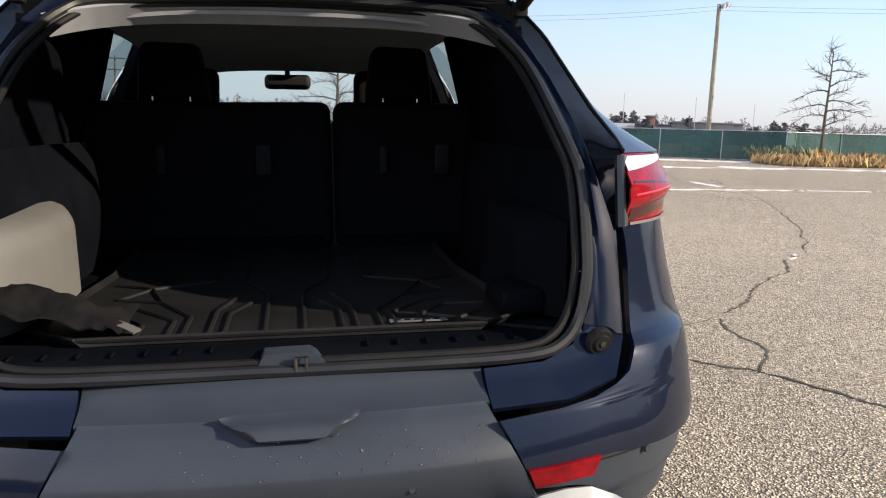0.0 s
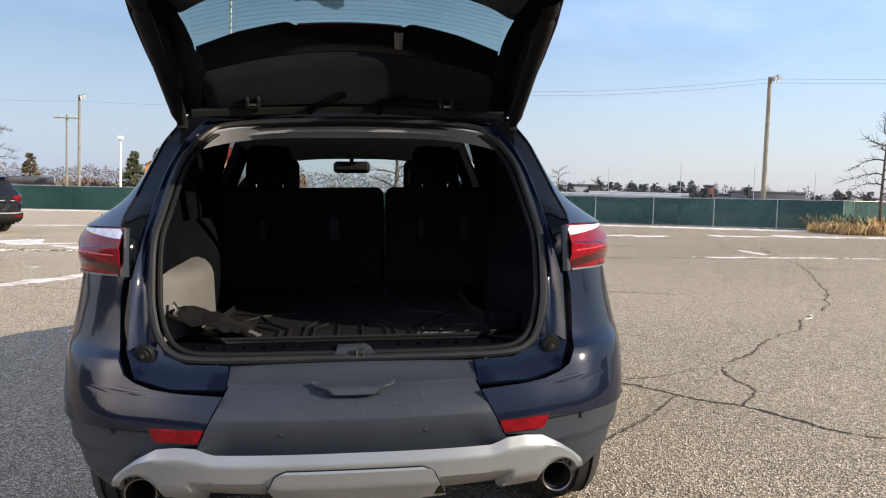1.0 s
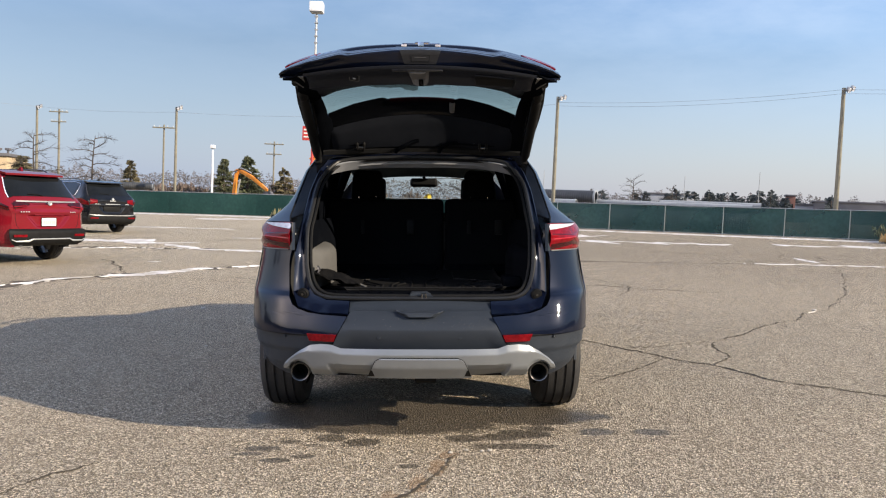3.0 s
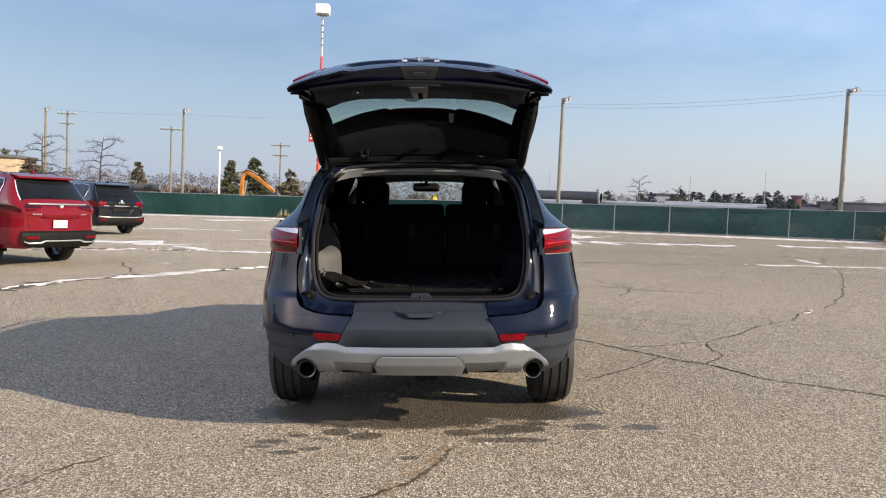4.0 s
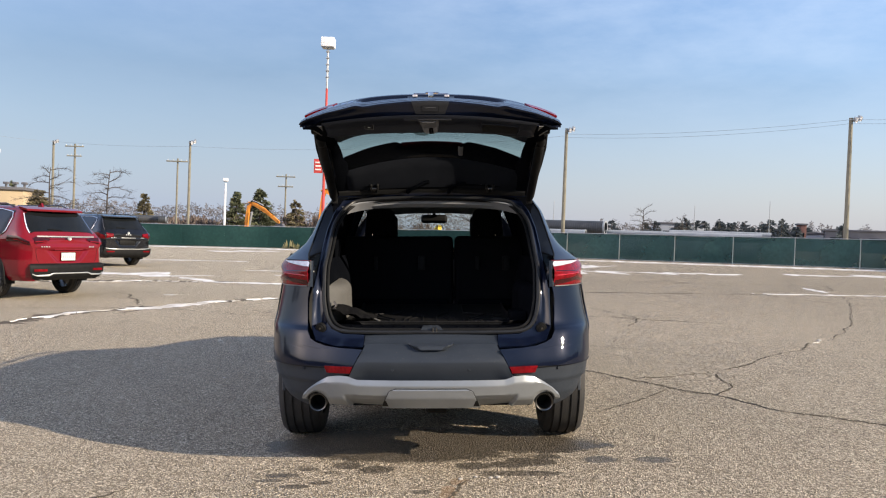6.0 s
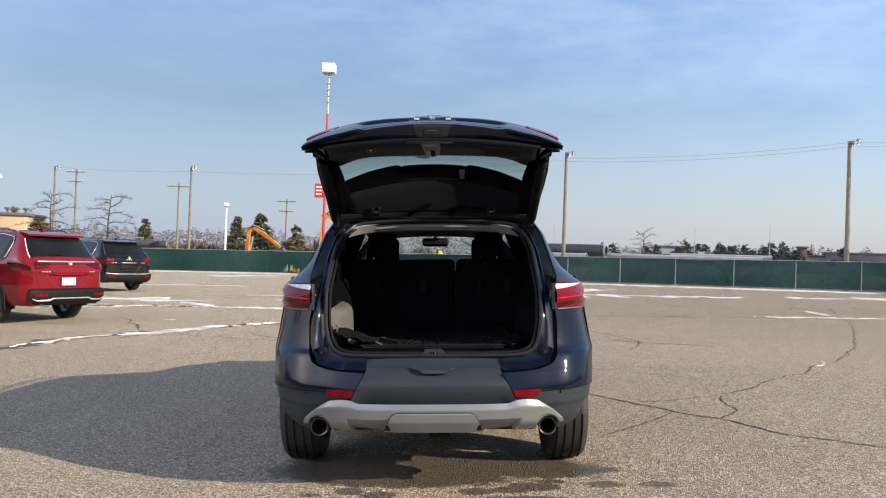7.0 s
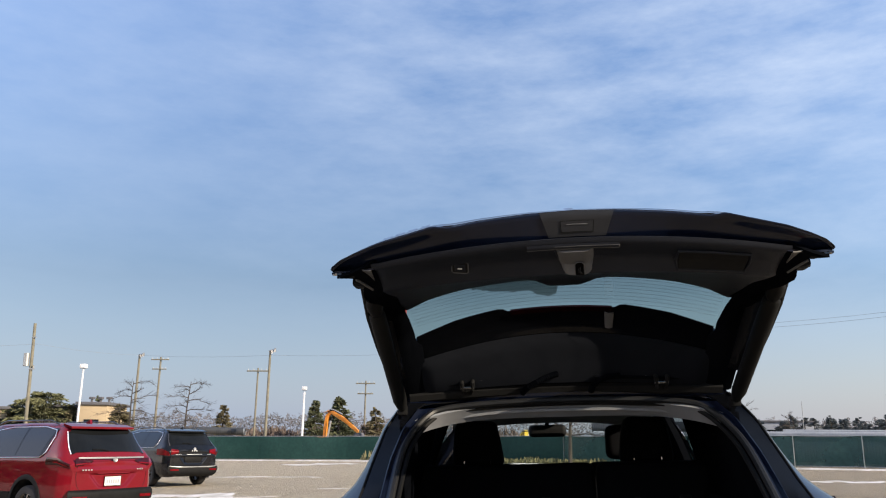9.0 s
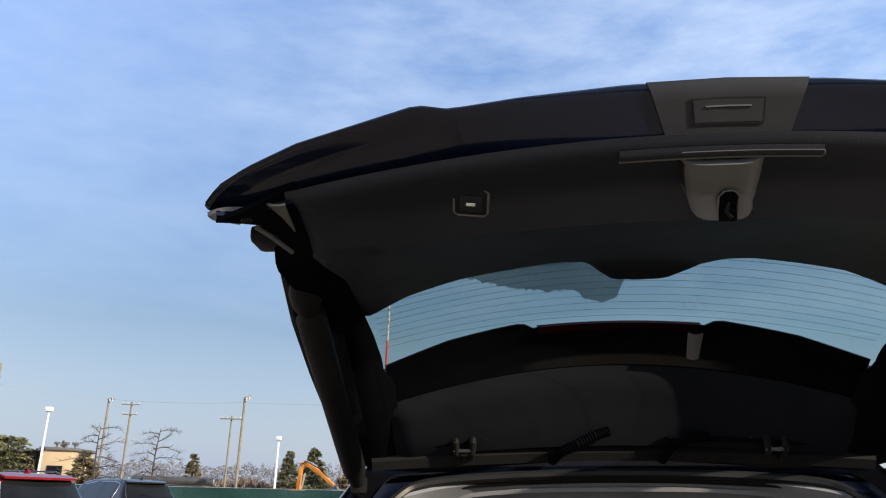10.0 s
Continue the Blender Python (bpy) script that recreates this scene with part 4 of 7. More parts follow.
# closing sheet under the car and nose
part("underbody", box((0, 2.65, 0.30), (1.5, 3.9, 0.05), 0.01), RUBBER, SUV)
part("nose", box((0, 4.80, 0.60), (1.05, 0.14, 0.62), 0.05), CLAD, SUV, "dark grille nose")
part("windscreen", grid([[shell_point(y, v, s, 0.004) for s, v in [(-1, 7.5), (-1, 8), (-1, 9), (1, 10), (1, 9), (1, 8), (1, 7.5)]] for y in spread(2.97, 3.70, 8)]), WINDOW, SUV).visible_shadow = False
for side in (1, -1):
    for y0, y1 in ((1.02, 1.51), (1.59, 2.39), (2.49, 3.05)):
        part("side_window", grid([[shell_point(y, v, side, 0.004) for y in spread(y0, y1, 6)] for v in spread(5.05, 7.0, 6)]), TINT, SUV).visible_shadow = False
    part("side_cladding", grid([[shell_point(y, v, side, 0.012) for y in spread(1.42, 3.40, 12)] for v in spread(0, 2.2, 5)], thick=0.01), CLAD, SUV)
    for hy in (0.98, 3.845):
        rows = []
        for k in range(25):
            a = math.pi * (0.0 + 1.0 * k / 24)
            rows.append([(side * (lerp([(0.4, 0.88), (0.55, 0.905), (0.65, 0.935), (0.8, 0.957), (0.98, 0.967), (1.5, 0.95), (3.4, 0.955), (3.845, 0.967), (4.3, 0.93)], hy + rr * math.cos(a)) + lift), hy + rr * math.cos(a), 0.36 + rr * math.sin(a)) for rr, lift in ((0.40, -0.06), (0.40, 0.0), (0.43, 0.004), (0.455, 0.002), (0.46, -0.012))])
        part("wheel_arch", grid(rows), CLAD, SUV)
        part("arch_liner", grid([[(side * x, hy + 0.40 * r * math.cos(a), 0.36 + 0.40 * r * math.sin(a)) for x, r in ((0.62, 0.0), (0.62, 0.5), (0.62, 1.0), (0.90, 1.0))] for a in spread(0.05, math.pi - 0.05, 17)]), SOOT, SUV)

# -- rear skins --
GAP_OUT = [(0.585, 0.423), (0.64, 0.396), (0.686, 0.371), (0.692, 0.50), (0.700, 0.575), (0.715, 0.628), (0.735, 0.662), (0.775, 0.682), (0.846, 0.688), (0.958, 0.692), (1.03, 0.676)]
zs = sorted(set([0.59, 0.765, 0.776, 0.784, 0.790, 0.797, 0.806, 0.82, 0.61, 0.63, 0.65, 0.67, 0.68, 0.686, 0.692, 0.70, 0.708, 0.715, 0.725, 0.735, 0.755, 0.775, 0.80, 0.83, 0.86, 0.90, 0.94, 0.98, 1.00, 1.013]))


def bulge(z, x):
    """The bumper corner stands out under a crease below the lamps."""
    k = lerp([(0.59, 1.0), (0.770, 1.0), (0.776, 0.96), (0.784, 0.75), (0.790, 0.4), (0.797, 0.08), (0.806, 0.0)], z)
    e = min(1.0, max(0.0, (0.905 - x) / 0.05))
    return 0.020 * k * min(1.0, max(0.0, (x - 0.62) / 0.12)) * e * e * (3 - 2 * e)


PANEL_Z = np.linspace(0.55, 1.07, 105)
PANEL_Y = np.interp(PANEL_Z, [0.55, 0.59, 0.63, 0.68, 0.73, 0.78, 0.80, 0.81, 0.90, 1.03, 1.07], [-0.068, -0.070, -0.062, -0.044, -0.025, -0.005, 0.006, 0.014, 0.034, 0.050, 0.054])
PANEL_Y = np.convolve(np.pad(PANEL_Y, 4, "reflect", reflect_type="odd"), np.ones(9) / 9, "valid")


def panel_y(z):
    """Smooth rear profile of the painted corner."""
    return float(np.interp(z, PANEL_Z, PANEL_Y))


for side in (1, -1):
    rows = []
    for z in zs:
        row = corner_row(z, lerp(GAP_OUT, z), 0.62, 20, 0.0, side)
        for p in row:
            p.y += panel_y(z) - lerp(REAR_Y, z) - bulge(z, abs(p.x))
        rows.append(row)
    part("quarter_panel", grid(rows, thick=0.012), PAINT, SUV)
    # grey corner cladding below the paint
    def clad_row(z):
        return corner_row(z, lerp([(0.33, 0.70), (0.44, 0.69), (0.505, 0.60), (0.54, 0.56), (0.548, 0.44), (0.562, 0.44), (0.586, 0.427)], z), 0.60, 24, -0.006 - 0.01 * (z < 0.5), side)
    low = [lerp([(0.69, 0.350), (0.715, 0.362), (0.75, 0.370), (0.80, 0.391), (0.83, 0.43), (0.856, 0.49), (0.90, 0.512), (0.95, 0.52)], abs(p.x)) for p in clad_row(0.45)]
    levels = [(z, clad_row(z)) for z in spread(0.345, 0.586, 40)]
    rows = []
    for u in spread(0, 1, 22):
        row = []
        for i, z0 in enumerate(low):
            z = z0 + (0.586 - z0) * u
            k = min(38, int((z - 0.345) / (0.241 / 39)))
            row.append(levels[k][1][i].lerp(levels[k + 1][1][i], (z - levels[k][0]) / (0.241 / 39)))
        rows.append(row)
    part("corner_cladding", grid(rows, thick=0.012), CLAD, SUV)
    # Black bead along the joint draws the shadow line below the paint.
    part("joint_shadow_line", tube(corner_row(0.588, 0.43, 0.60, 22, -0.001, side), 0.0045, 6), RUBBER, SUV)
    # reflector
    rows = []
    for u in spread(0, 1, 5):
        z = 0.560 + 0.036 * u
        a, b = 0.436 + (0.421 - 0.436) * u, 0.562 + (0.577 - 0.562) * u
        rows.append([rear(side * x, z, 0.006) for x in spread(a, b, 8)])
    part("reflector", grid(rows, thick=0.012), LAMPRED, SUV, "red rear reflector")
    # tail lamp of the body: clear wedge over red, folded into a chevron, round the corner
    n = 24

    def on_lamp(u, t, lift):
        """A place on the lens: u from the inner edge outwards, t from below upwards."""
        ridge = lerp([(0, 0.56), (0.45, 0.50), (1, 0.86)], u)
        foot = lerp([(0, 0.30), (0.45, 0.44), (1, 0.12)], u)
        fold = 0.016 * max(0.0, 1 - abs(t - ridge) / 0.30) + 0.010 * max(0.0, 1 - abs(t - foot) / 0.18) + 0.006 * min(1.0, 8 * t) * min(1.0, 8 * (1 - t))
        row = corner_row(1.016 + 0.142 * t, 0.676 - 0.004 * t, 0.0, 49, 0.006 + fold * min(1.0, 6 * (1.02 - u)) + lift, side)
        k = max(0.0, min(1.0, u)) * 48
        a = min(47, int(k))
        return row[a].lerp(row[a + 1], k - a)
    lamp = part("tail_lamp", grid([[on_lamp(u, t, 0.0) for u in spread(0, 1, 25)] for t in spread(0, 1, 19)], thick=0.004), LAMPRED, SUV, "red tail lamp with a clear upper wedge")
    part("clear_wedge", grid([[on_lamp(u, t, 0.0035) for t in spread(0.76 + 0.20 * (u / 0.64) ** 1.1, 0.97, 5)] for u in spread(0.0, 0.64, 12)]), LAMPCLEAR, lamp, "clear lens wedge")
    # Lighter strip paints the fold's highlight; darker strips draw the creases.
    for pts, w0, w1, material in (
            (((0.02, 0.60), (0.45, 0.56), (0.97, 0.90)), 0.018, 0.016, LAMPDARK),
            (((0.02, 0.12), (0.45, 0.26), (0.97, 0.06)), 0.10, 0.04, LAMPDARK),
            (((0.04, 0.41), (0.40, 0.47), (0.70, 0.40)), 0.016, 0.010, LAMPHIGHLIGHT)):
        us = [p[0] for p in pts]
        strip = []
        for u in spread(us[0], us[-1], 15):
            t = lerp(list(pts), u)
            w = w0 + (w1 - w0) * (u - us[0]) / (us[-1] - us[0])
            strip.append([on_lamp(u, max(0.01, t - w), 0.0008), on_lamp(u, t, 0.0016), on_lamp(u, min(0.99, t + w), 0.0008)])
        part("lens_facet", grid(strip), material, lamp, "bright red highlight painted along the lens fold" if material is LAMPHIGHLIGHT else "dark red lens facet")
    # Added strip covers the sunlit inner edge of the lens.
    part("lens_edge_cover", grid([[rear(side * x, z, 0.021 - 0.006 * abs(x - 0.675) / 0.013) for x in spread(0.660, 0.690, 5)] for z in spread(1.012, 1.156, 8)], thick=0.01), GLOSSBLACK, lamp, "gloss black strip added over the bright lens edge")
    part("lamp_sill", grid([corner_row(z, 0.69, 0.0, n, 0.010, side) for z in (1.012, 1.015, 1.018)]), LATCH, lamp, "pale lower lamp edge")
    # shoulder over the lamp, running up into the D-pillar beside the black panel
    A = [(1.160, 0.872, 0.60), (1.19, 0.838, 0.62), (1.25, 0.778, 0.66), (1.312, 0.742, 0.72), (1.38, 0.724, 0.80), (1.459, 0.702, 0.90), (1.53, 0.658, 0.98), (1.575, 0.62, 1.0)]
    B = [(1.160, 0.690, 0.21), (1.19, 0.706, 0.300), (1.25, 0.704, 0.43), (1.336, 0.693, 0.560), (1.45, 0.672, 0.715), (1.53, 0.630, 0.81), (1.575, 0.60, 0.86)]
    Cc = [(1.030, 0.652, 0.185), (1.12, 0.645, 0.245), (1.19, 0.638, 0.317), (1.25, 0.637, 0.41), (1.336, 0.634, 0.544), (1.45, 0.610, 0.715), (1.53, 0.560, 0.83), (1.555, 0.52, 0.86)]
    D = [(0.82, 0.575, 0.135), (0.853, 0.588, 0.14), (0.961, 0.600, 0.170), (1.105, 0.604, 0.228), (1.192, 0.598, 0.320), (1.346, 0.597, 0.565), (1.43, 0.572, 0.70), (1.49, 0.525, 0.79), (1.515, 0.47, 0.83)]

    def curve(t, z):
        return Vector((side * lerp([(a, b) for a, b, c in t], z), lerp([(a, c) for a, b, c in t], z), z))
    arc = corner_row(1.160, 0.690, 0.0, 13, 0.006, side)
    a0, b0 = arc[-1], arc[0]
    rows = []
    for z in spread(1.160, 1.575, 36):
        a, b = curve(A, z), curve(B, z)
        k = lerp([(1.16, 1.0), (1.175, 0.80), (1.19, 0.62), (1.22, 0.34), (1.26, 0.16), (1.34, 0.07), (1.45, 0.04), (1.575, 0.0)], z)
        rows.append([b.lerp(a, i / 12) + k * (p - b0.lerp(a0, i / 12)) + Vector((side * 0.008, -0.006, 0)) * math.sin(math.pi * i / 12) for i, p in enumerate(arc)])
        for p in rows[-1]:
            p.z = z
    part("rear_pillar", grid(rows, thick=0.012), PAINT, SUV)
    part("quarter_flank", grid([[curve(A, z).lerp(Vector((side * lerp([(1.16, 0.872), (1.38, 0.757), (1.535, 0.63), (1.575, 0.62)], z), 1.02, z)), u) for u in spread(0, 1, 4)] for z in spread(1.16, 1.57, 12)], thick=0.006), PIANO, SUV, "dark rear quarter window")
    part("pillar_glass", grid([[curve(Cc, z).lerp(curve(B, max(z, 1.16)), u) if z > 1.16 else curve(Cc, z).lerp(Vector((side * 0.683, 0.20, z)), u) for u in spread(0, 1, 5)] for z in spread(1.035, 1.553, 20)], thick=0.006), PIANO, SUV, "gloss black pillar panel")
    part("pillar_edge", tube([curve(B, z) + Vector((0, -0.003, 0)) for z in spread(1.165, 1.55, 18)], 0.004, 6), RUBBER, SUV)
    # body-coloured jamb between seal and gap
    J = [(0.70, 0.612, 0.080), (0.735, 0.642, 0.094), (0.786, 0.662, 0.112), (0.884, 0.662, 0.142), (1.003, 0.662, 0.172)] + Cc[1:]
    rows = []
    for z in spread(0.80, 1.515, 26):
        j, s = curve(J, z), curve(D, z)
        rows.append([j.lerp(s, u) + Vector((0, 0.02 * math.sin(math.pi * u), 0)) for u in spread(0, 1, 5)])
    part("jamb", grid(rows, thick=0.01), PAINT, SUV)
    rows = []
    for u in spread(0, 1, 14):
        a = Vector((side * lerp([(0, 0.367), (0.55, 0.525), (0.85, 0.630), (1, 0.660)], u), lerp([(0, 0.018), (0.55, 0.034), (0.85, 0.066), (1, 0.112)], u), lerp([(0, 0.696), (0.55, 0.700), (0.85, 0.728), (1, 0.80)], u)))
        b = Vector((side * lerp([(0, 0.367), (0.55, 0.49), (0.85, 0.555), (1, 0.572)], u), lerp([(0, 0.088), (0.55, 0.096), (0.85, 0.112), (1, 0.132)], u), lerp([(0, 0.752), (0.55, 0.757), (0.85, 0.785), (1, 0.82)], u)))
        rows.append([a.lerp(b, t) + Vector((0, 0.012 * math.sin(math.pi * t), 0)) for t in spread(0, 1, 6)])
    part("sill_corner", grid(rows, thick=0.01), PAINT, SUV)
    # dark channel behind the shut line
    rows = []
    for z in (0.69, 0.70, 0.715, 0.735, 0.775, 0.846, 0.958, 1.05):
        xo = lerp(GAP_OUT, z) + 0.02
        rows.append([Vector((side * x, rear_y(side * xo, z) + 0.075 - 0.02 * abs(i - 2), z)) for i, x in enumerate(spread(xo - (0.10 if z > 0.72 else 0.12), xo + 0.02, 5))])
    part("shut_channel", grid(rows), RUBBER, SUV)
    # round buffer in the jamb
    buf = part("gate_buffer", lathe([(0.0, 0.0), (0.0, 0.016), (0.004, 0.018), (0.004, 0.026), (0.012, 0.030), (0.02, 0.030)], 24, "y"), RUBBER, SUV, "round black rubber gate buffer")
    buf.matrix_basis = pose(side * 0.612, 0.098, 0.785, 12, 0, side * 10)
    part("screw", lathe([(-0.002, 0.0), (-0.002, 0.006), (0.003, 0.007)], 10, "y"), STEEL, buf)
    # parking sensors
    for x, z in ((0.205, 0.585), (0.70, 0.575)):
        s = part("parking_sensor", lathe([(0.001, 0.0), (0.0006, 0.0062), (0.003, 0.0070), (0.0012, 0.0076), (0.004, 0.0090)], 18, "y"), CLAD, SUV)
        p = rear(side * x, z, 0.004) + Vector((0, 0.30 * (0.622 - z) if x < 0.3 else 0.0, 0))
        s.matrix_basis = pose(*p, 0, 0, side * (4 if x < 0.3 else 30))
    # exhaust tip
    tip = part("exhaust_tip", lathe([(0.0, 0.040), (-0.010, 0.043), (-0.012, 0.047), (0.0, 0.049), (0.16, 0.047)], 32, "y"), STEEL, SUV, "round steel exhaust tip")
    tip.matrix_basis = pose(side * 0.62, 0.075, 0.386)
    part("bore", lathe([(0.0, 0.040), (0.14, 0.038), (0.14, 0.0)], 28, "y"), SOOT, tip)

# centre bumper: grey, with a lower crease
rows = []
for z in (0.50, 0.522, 0.545, 0.57, 0.60, 0.618, 0.622, 0.626, 0.645, 0.665, 0.685, 0.695, 0.702, 0.708):
    hw = lerp([(0.50, 0.46), (0.545, 0.437), (0.59, 0.418), (0.69, 0.364), (0.72, 0.350)], z)
    rows.append([rear(x, min(z, 0.70), 0.002) + Vector((0, 0.012 * max(0, (z - 0.695) / 0.012) + 0.30 * max(0.0, 0.622 - z) * min(1.0, (hw - abs(x)) / 0.08), z - min(z, 0.70))) for x in spread(-hw, hw, 41)])
part("bumper_cover", grid(rows, thick=0.012), CLAD, SUV, "dark grey plastic bumper centre with water drops")
rows = []
for y, z in ((0.010, 0.705), (0.03, 0.712), (0.055, 0.722), (0.075, 0.738), (0.088, 0.752), (0.10, 0.756)):
    hw = 0.364
    rows.append([(x, y + 0.02 * (x / 0.36) ** 2, z) for x in spread(-hw, hw, 25)])
part("bumper_top", grid(rows, thick=0.01), CLAD, SUV)
# pull cup in the bumper's top edge
rows = []
for u, out in ((0, -0.004), (0.05, 0.006), (0.12, 0.022), (0.20, 0.027), (0.50, 0.031), (0.66, 0.031), (0.74, 0.026), (0.80, 0.012), (0.90, -0.006), (1, -0.014)):
    hw = lerp([(0, 0.074), (0.20, 0.086), (0.66, 0.114), (1, 0.122)], u)
    z = 0.680 + 0.038 * u
    rows.append([Vector((x, rear_y(0, min(z, 0.70)) - out * min(1.0, max(0.0, (hw - abs(x)) / 0.030)) - 0.004, z)) for x in spread(-hw, hw, 45)])
part("step_lip", grid(rows, thick=0.015), CLAD, SUV, "grey moulded step lip")

rnd = random.Random(19)
for k in range(74):
    x, z = (rnd.gauss(0.18, 0.13), rnd.uniform(0.625, 0.69)) if k < 44 else (rnd.uniform(-0.36, 0.36), rnd.uniform(0.625, 0.69))
    if abs(x) < 0.36:
        d = part("water_drop", lathe([(0.001, 0.0026), (-0.0012, 0.0020), (-0.0018, 0.0)], 7, "y"), CHROME, SUV)
        d.matrix_basis = Matrix.Translation(rear(x, z, 0.003)) @ Matrix.Scale(rnd.uniform(0.3, 0.75), 4)

# silver skid trim
def skid_top(x):
    return lerp([(0, 0.530), (0.395, 0.529), (0.42, 0.537), (0.444, 0.546), (0.50, 0.548), (0.555, 0.540), (0.615, 0.506), (0.665, 0.468), (0.70, 0.434), (0.712, 0.41)], abs(x))


def skid_low(x):
    a = abs(x)
    if 0.558 < a < 0.682:
        return 0.386 + math.sqrt(max(0.0, 0.062 ** 2 - (a - 0.62) ** 2))
    return 0.372 if a < 0.56 else 0.392


cols = []
for x in spread(-0.712, 0.712, 201):
    lo, hi = skid_low(x), skid_top(x)
    col = []
    for u in spread(0, 1, 26):
        z = lo + (hi - lo) * u
        lift = 0.012 + 0.014 * min(1, 4 * u) * min(1, 5 * (1 - u))
        if z < 0.445 and 0.235 < abs(x) < 0.475 - 0.5 * (0.445 - z):
            lift -= (0.004 + 0.85 * (0.445 - z)) * min(1.0, (0.475 - 0.5 * (0.445 - z) - abs(x)) / 0.02)
        elif z < 0.41:
            lift -= 0.40 * (0.41 - z)
        col.append(rear(x, z, lift))
    cols.append(col)
part("skid_trim", grid(cols, thick=0.012), SILVER, SUV, "silver painted lower bumper trim")
rows = []
for z in spread(0.372, 0.484, 19):
    hw = lerp([(0.372, 0.266), (0.44, 0.236), (0.468, 0.222), (0.478, 0.208), (0.484, 0.19)], z)
    rows.append([rear(x, z, 0.036 - 0.20 * max(0.0, 0.438 - z) - (0.006 if z > 0.48 else 0) - 0.14 * max(0.0, abs(x) - 0.185 - 0.55 * max(0.0, z - 0.372))) for x in spread(-hw, hw, 61)])
part("skid_insert", grid(rows, thick=0.014), SILVER, SUV, "silver hatch in the lower bumper trim")
rows = []
for z in spread(0.382, 0.488, 11):
    hw = lerp([(0.382, 0.2635), (0.44, 0.2395), (0.471, 0.225), (0.481, 0.210), (0.487, 0.19)], z)
    rows.append([rear(x, z, 0.0285 - 0.014 * max(0, (0.42 - z) / 0.06)) for x in spread(-hw, hw, 31)])
part("skid_gap", grid(rows), RUBBER, SUV)
part("bumper_underside", grid([[(x, y, z) for x in spread(-0.54, 0.54, 9)] for y, z in ((0.06, 0.380), (0.2, 0.375), (0.6, 0.37))], thick=0.01), RUBBER, SUV)
part("muffler", box((0.1, 0.62, 0.37), (0.9, 0.26, 0.15), 0.06, 3), STEEL, SUV)
part("tow_bracket", box((0.03, 0.30, 0.325), (0.12, 0.16, 0.08), 0.02), RUBBER, SUV)
part("rear_axle", tube([(-0.78, 0.98, 0.33), (0.78, 0.98, 0.33)], 0.045, 10), SOOT, SUV)


# -- wheels --
def wheel(parent, x, y, z, side, r, w, spokes, dark, name="wheel"):
    """Tyre with grooved tread, rim and spokes; side is the outward way."""
    prof = [(-w / 2 + 0.01, r * 0.66), (-w / 2, r * 0.80), (-w / 2 + 0.006, r * 0.93), (-w / 2 + 0.03, r * 0.988)]
    marks = [-0.072, -0.026, 0.026, 0.072]
    for g in marks:
        g *= w / 0.235
        prof += [(g - 0.007, r), (g - 0.005, r - 0.010), (g + 0.005, r - 0.010), (g + 0.007, r)]
    prof += [(w / 2 - 0.03, r * 0.988), (w / 2 - 0.006, r * 0.93), (w / 2, r * 0.80), (w / 2 - 0.01, r * 0.66), (0, r * 0.64), (-w / 2 + 0.01, r * 0.66)]
    base = part(name, lathe(prof, 64), TYRE, parent, "black tyre with grooved tread on an alloy rim")
    base.matrix_basis = pose(x, y, z)
    o = side * (w / 2 - 0.02)
    part("rim", lathe([(-o, r * 0.64), (0, r * 0.60), (o * 0.9, r * 0.62), (o, r * 0.66), (o * 1.03, r * 0.64), (o * 0.8, r * 0.60)], 40), CHROME if not dark else STEEL, base)
    part("hub", lathe([(o * 0.75, 0.0), (o * 0.85, 0.03), (o * 0.7, r * 0.17), (o * 0.3, r * 0.18)], 20), GLOSSBLACK if dark else CHROME, base)
    part("brake_disc", lathe([(o * 0.1, 0.0), (o * 0.1, r * 0.48), (o * 0.0, r * 0.48)], 24), STEEL, base)
    for k in range(spokes):
        a = 2 * math.pi * k / spokes + 0.3
        for d in (-0.16, 0.16):
            p = [(o * 0.72, r * 0.12 * math.cos(a), r * 0.12 * math.sin(a)), (o * 0.85, r * 0.40 * math.cos(a + d * 0.8), r * 0.40 * math.sin(a + d * 0.8)), (o * 0.9, r * 0.63 * math.cos(a + d * 1.5), r * 0.63 * math.sin(a + d * 1.5))]
            part("spoke", tube(p, [0.022, 0.018, 0.022], 6), GLOSSBLACK if dark and d < 0 else CHROME, base)
    return base


for side in (1, -1):
    for hy in (0.98, 3.845):
        wheel(SUV, side * 0.832, hy, 0.362, side, 0.362, 0.250, 5, True)
        part("suspension_arm", tube([(side * 0.35, hy - 0.1, 0.36), (side * 0.70, hy, 0.34)], 0.035, 8), SOOT, SUV)

# -- cargo bay --
SEAL_LOOP = [(0, 0.100, 0.764), (0.25, 0.100, 0.764), (0.46, 0.104, 0.768), (0.535, 0.116, 0.788), (0.575, 0.136, 0.835), (0.592, 0.150, 0.90), (0.600, 0.170, 0.961), (0.605, 0.228, 1.105), (0.599, 0.320, 1.192), (0.597, 0.565, 1.346), (0.575, 0.695, 1.425), (0.53, 0.785, 1.487), (0.46, 0.826, 1.520), (0.25, 0.845, 1.537), (0, 0.85, 1.542)]
loop = [Vector(p) for p in SEAL_LOOP] + [Vector((-x, y, z)) for x, y, z in SEAL_LOOP[-2:0:-1]]
dense = []
for i in range(len(loop)):
    p0, p1, p2, p3 = loop[i - 1], loop[i], loop[(i + 1) % len(loop)], loop[(i + 2) % len(loop)]
    for k in range(4):
        t = k / 4
        dense.append(0.5 * ((2 * p1) + (p2 - p0) * t + (2 * p0 - 5 * p1 + 4 * p2 - p3) * t * t + (3 * p1 - p0 - 3 * p2 + p3) * t ** 3))
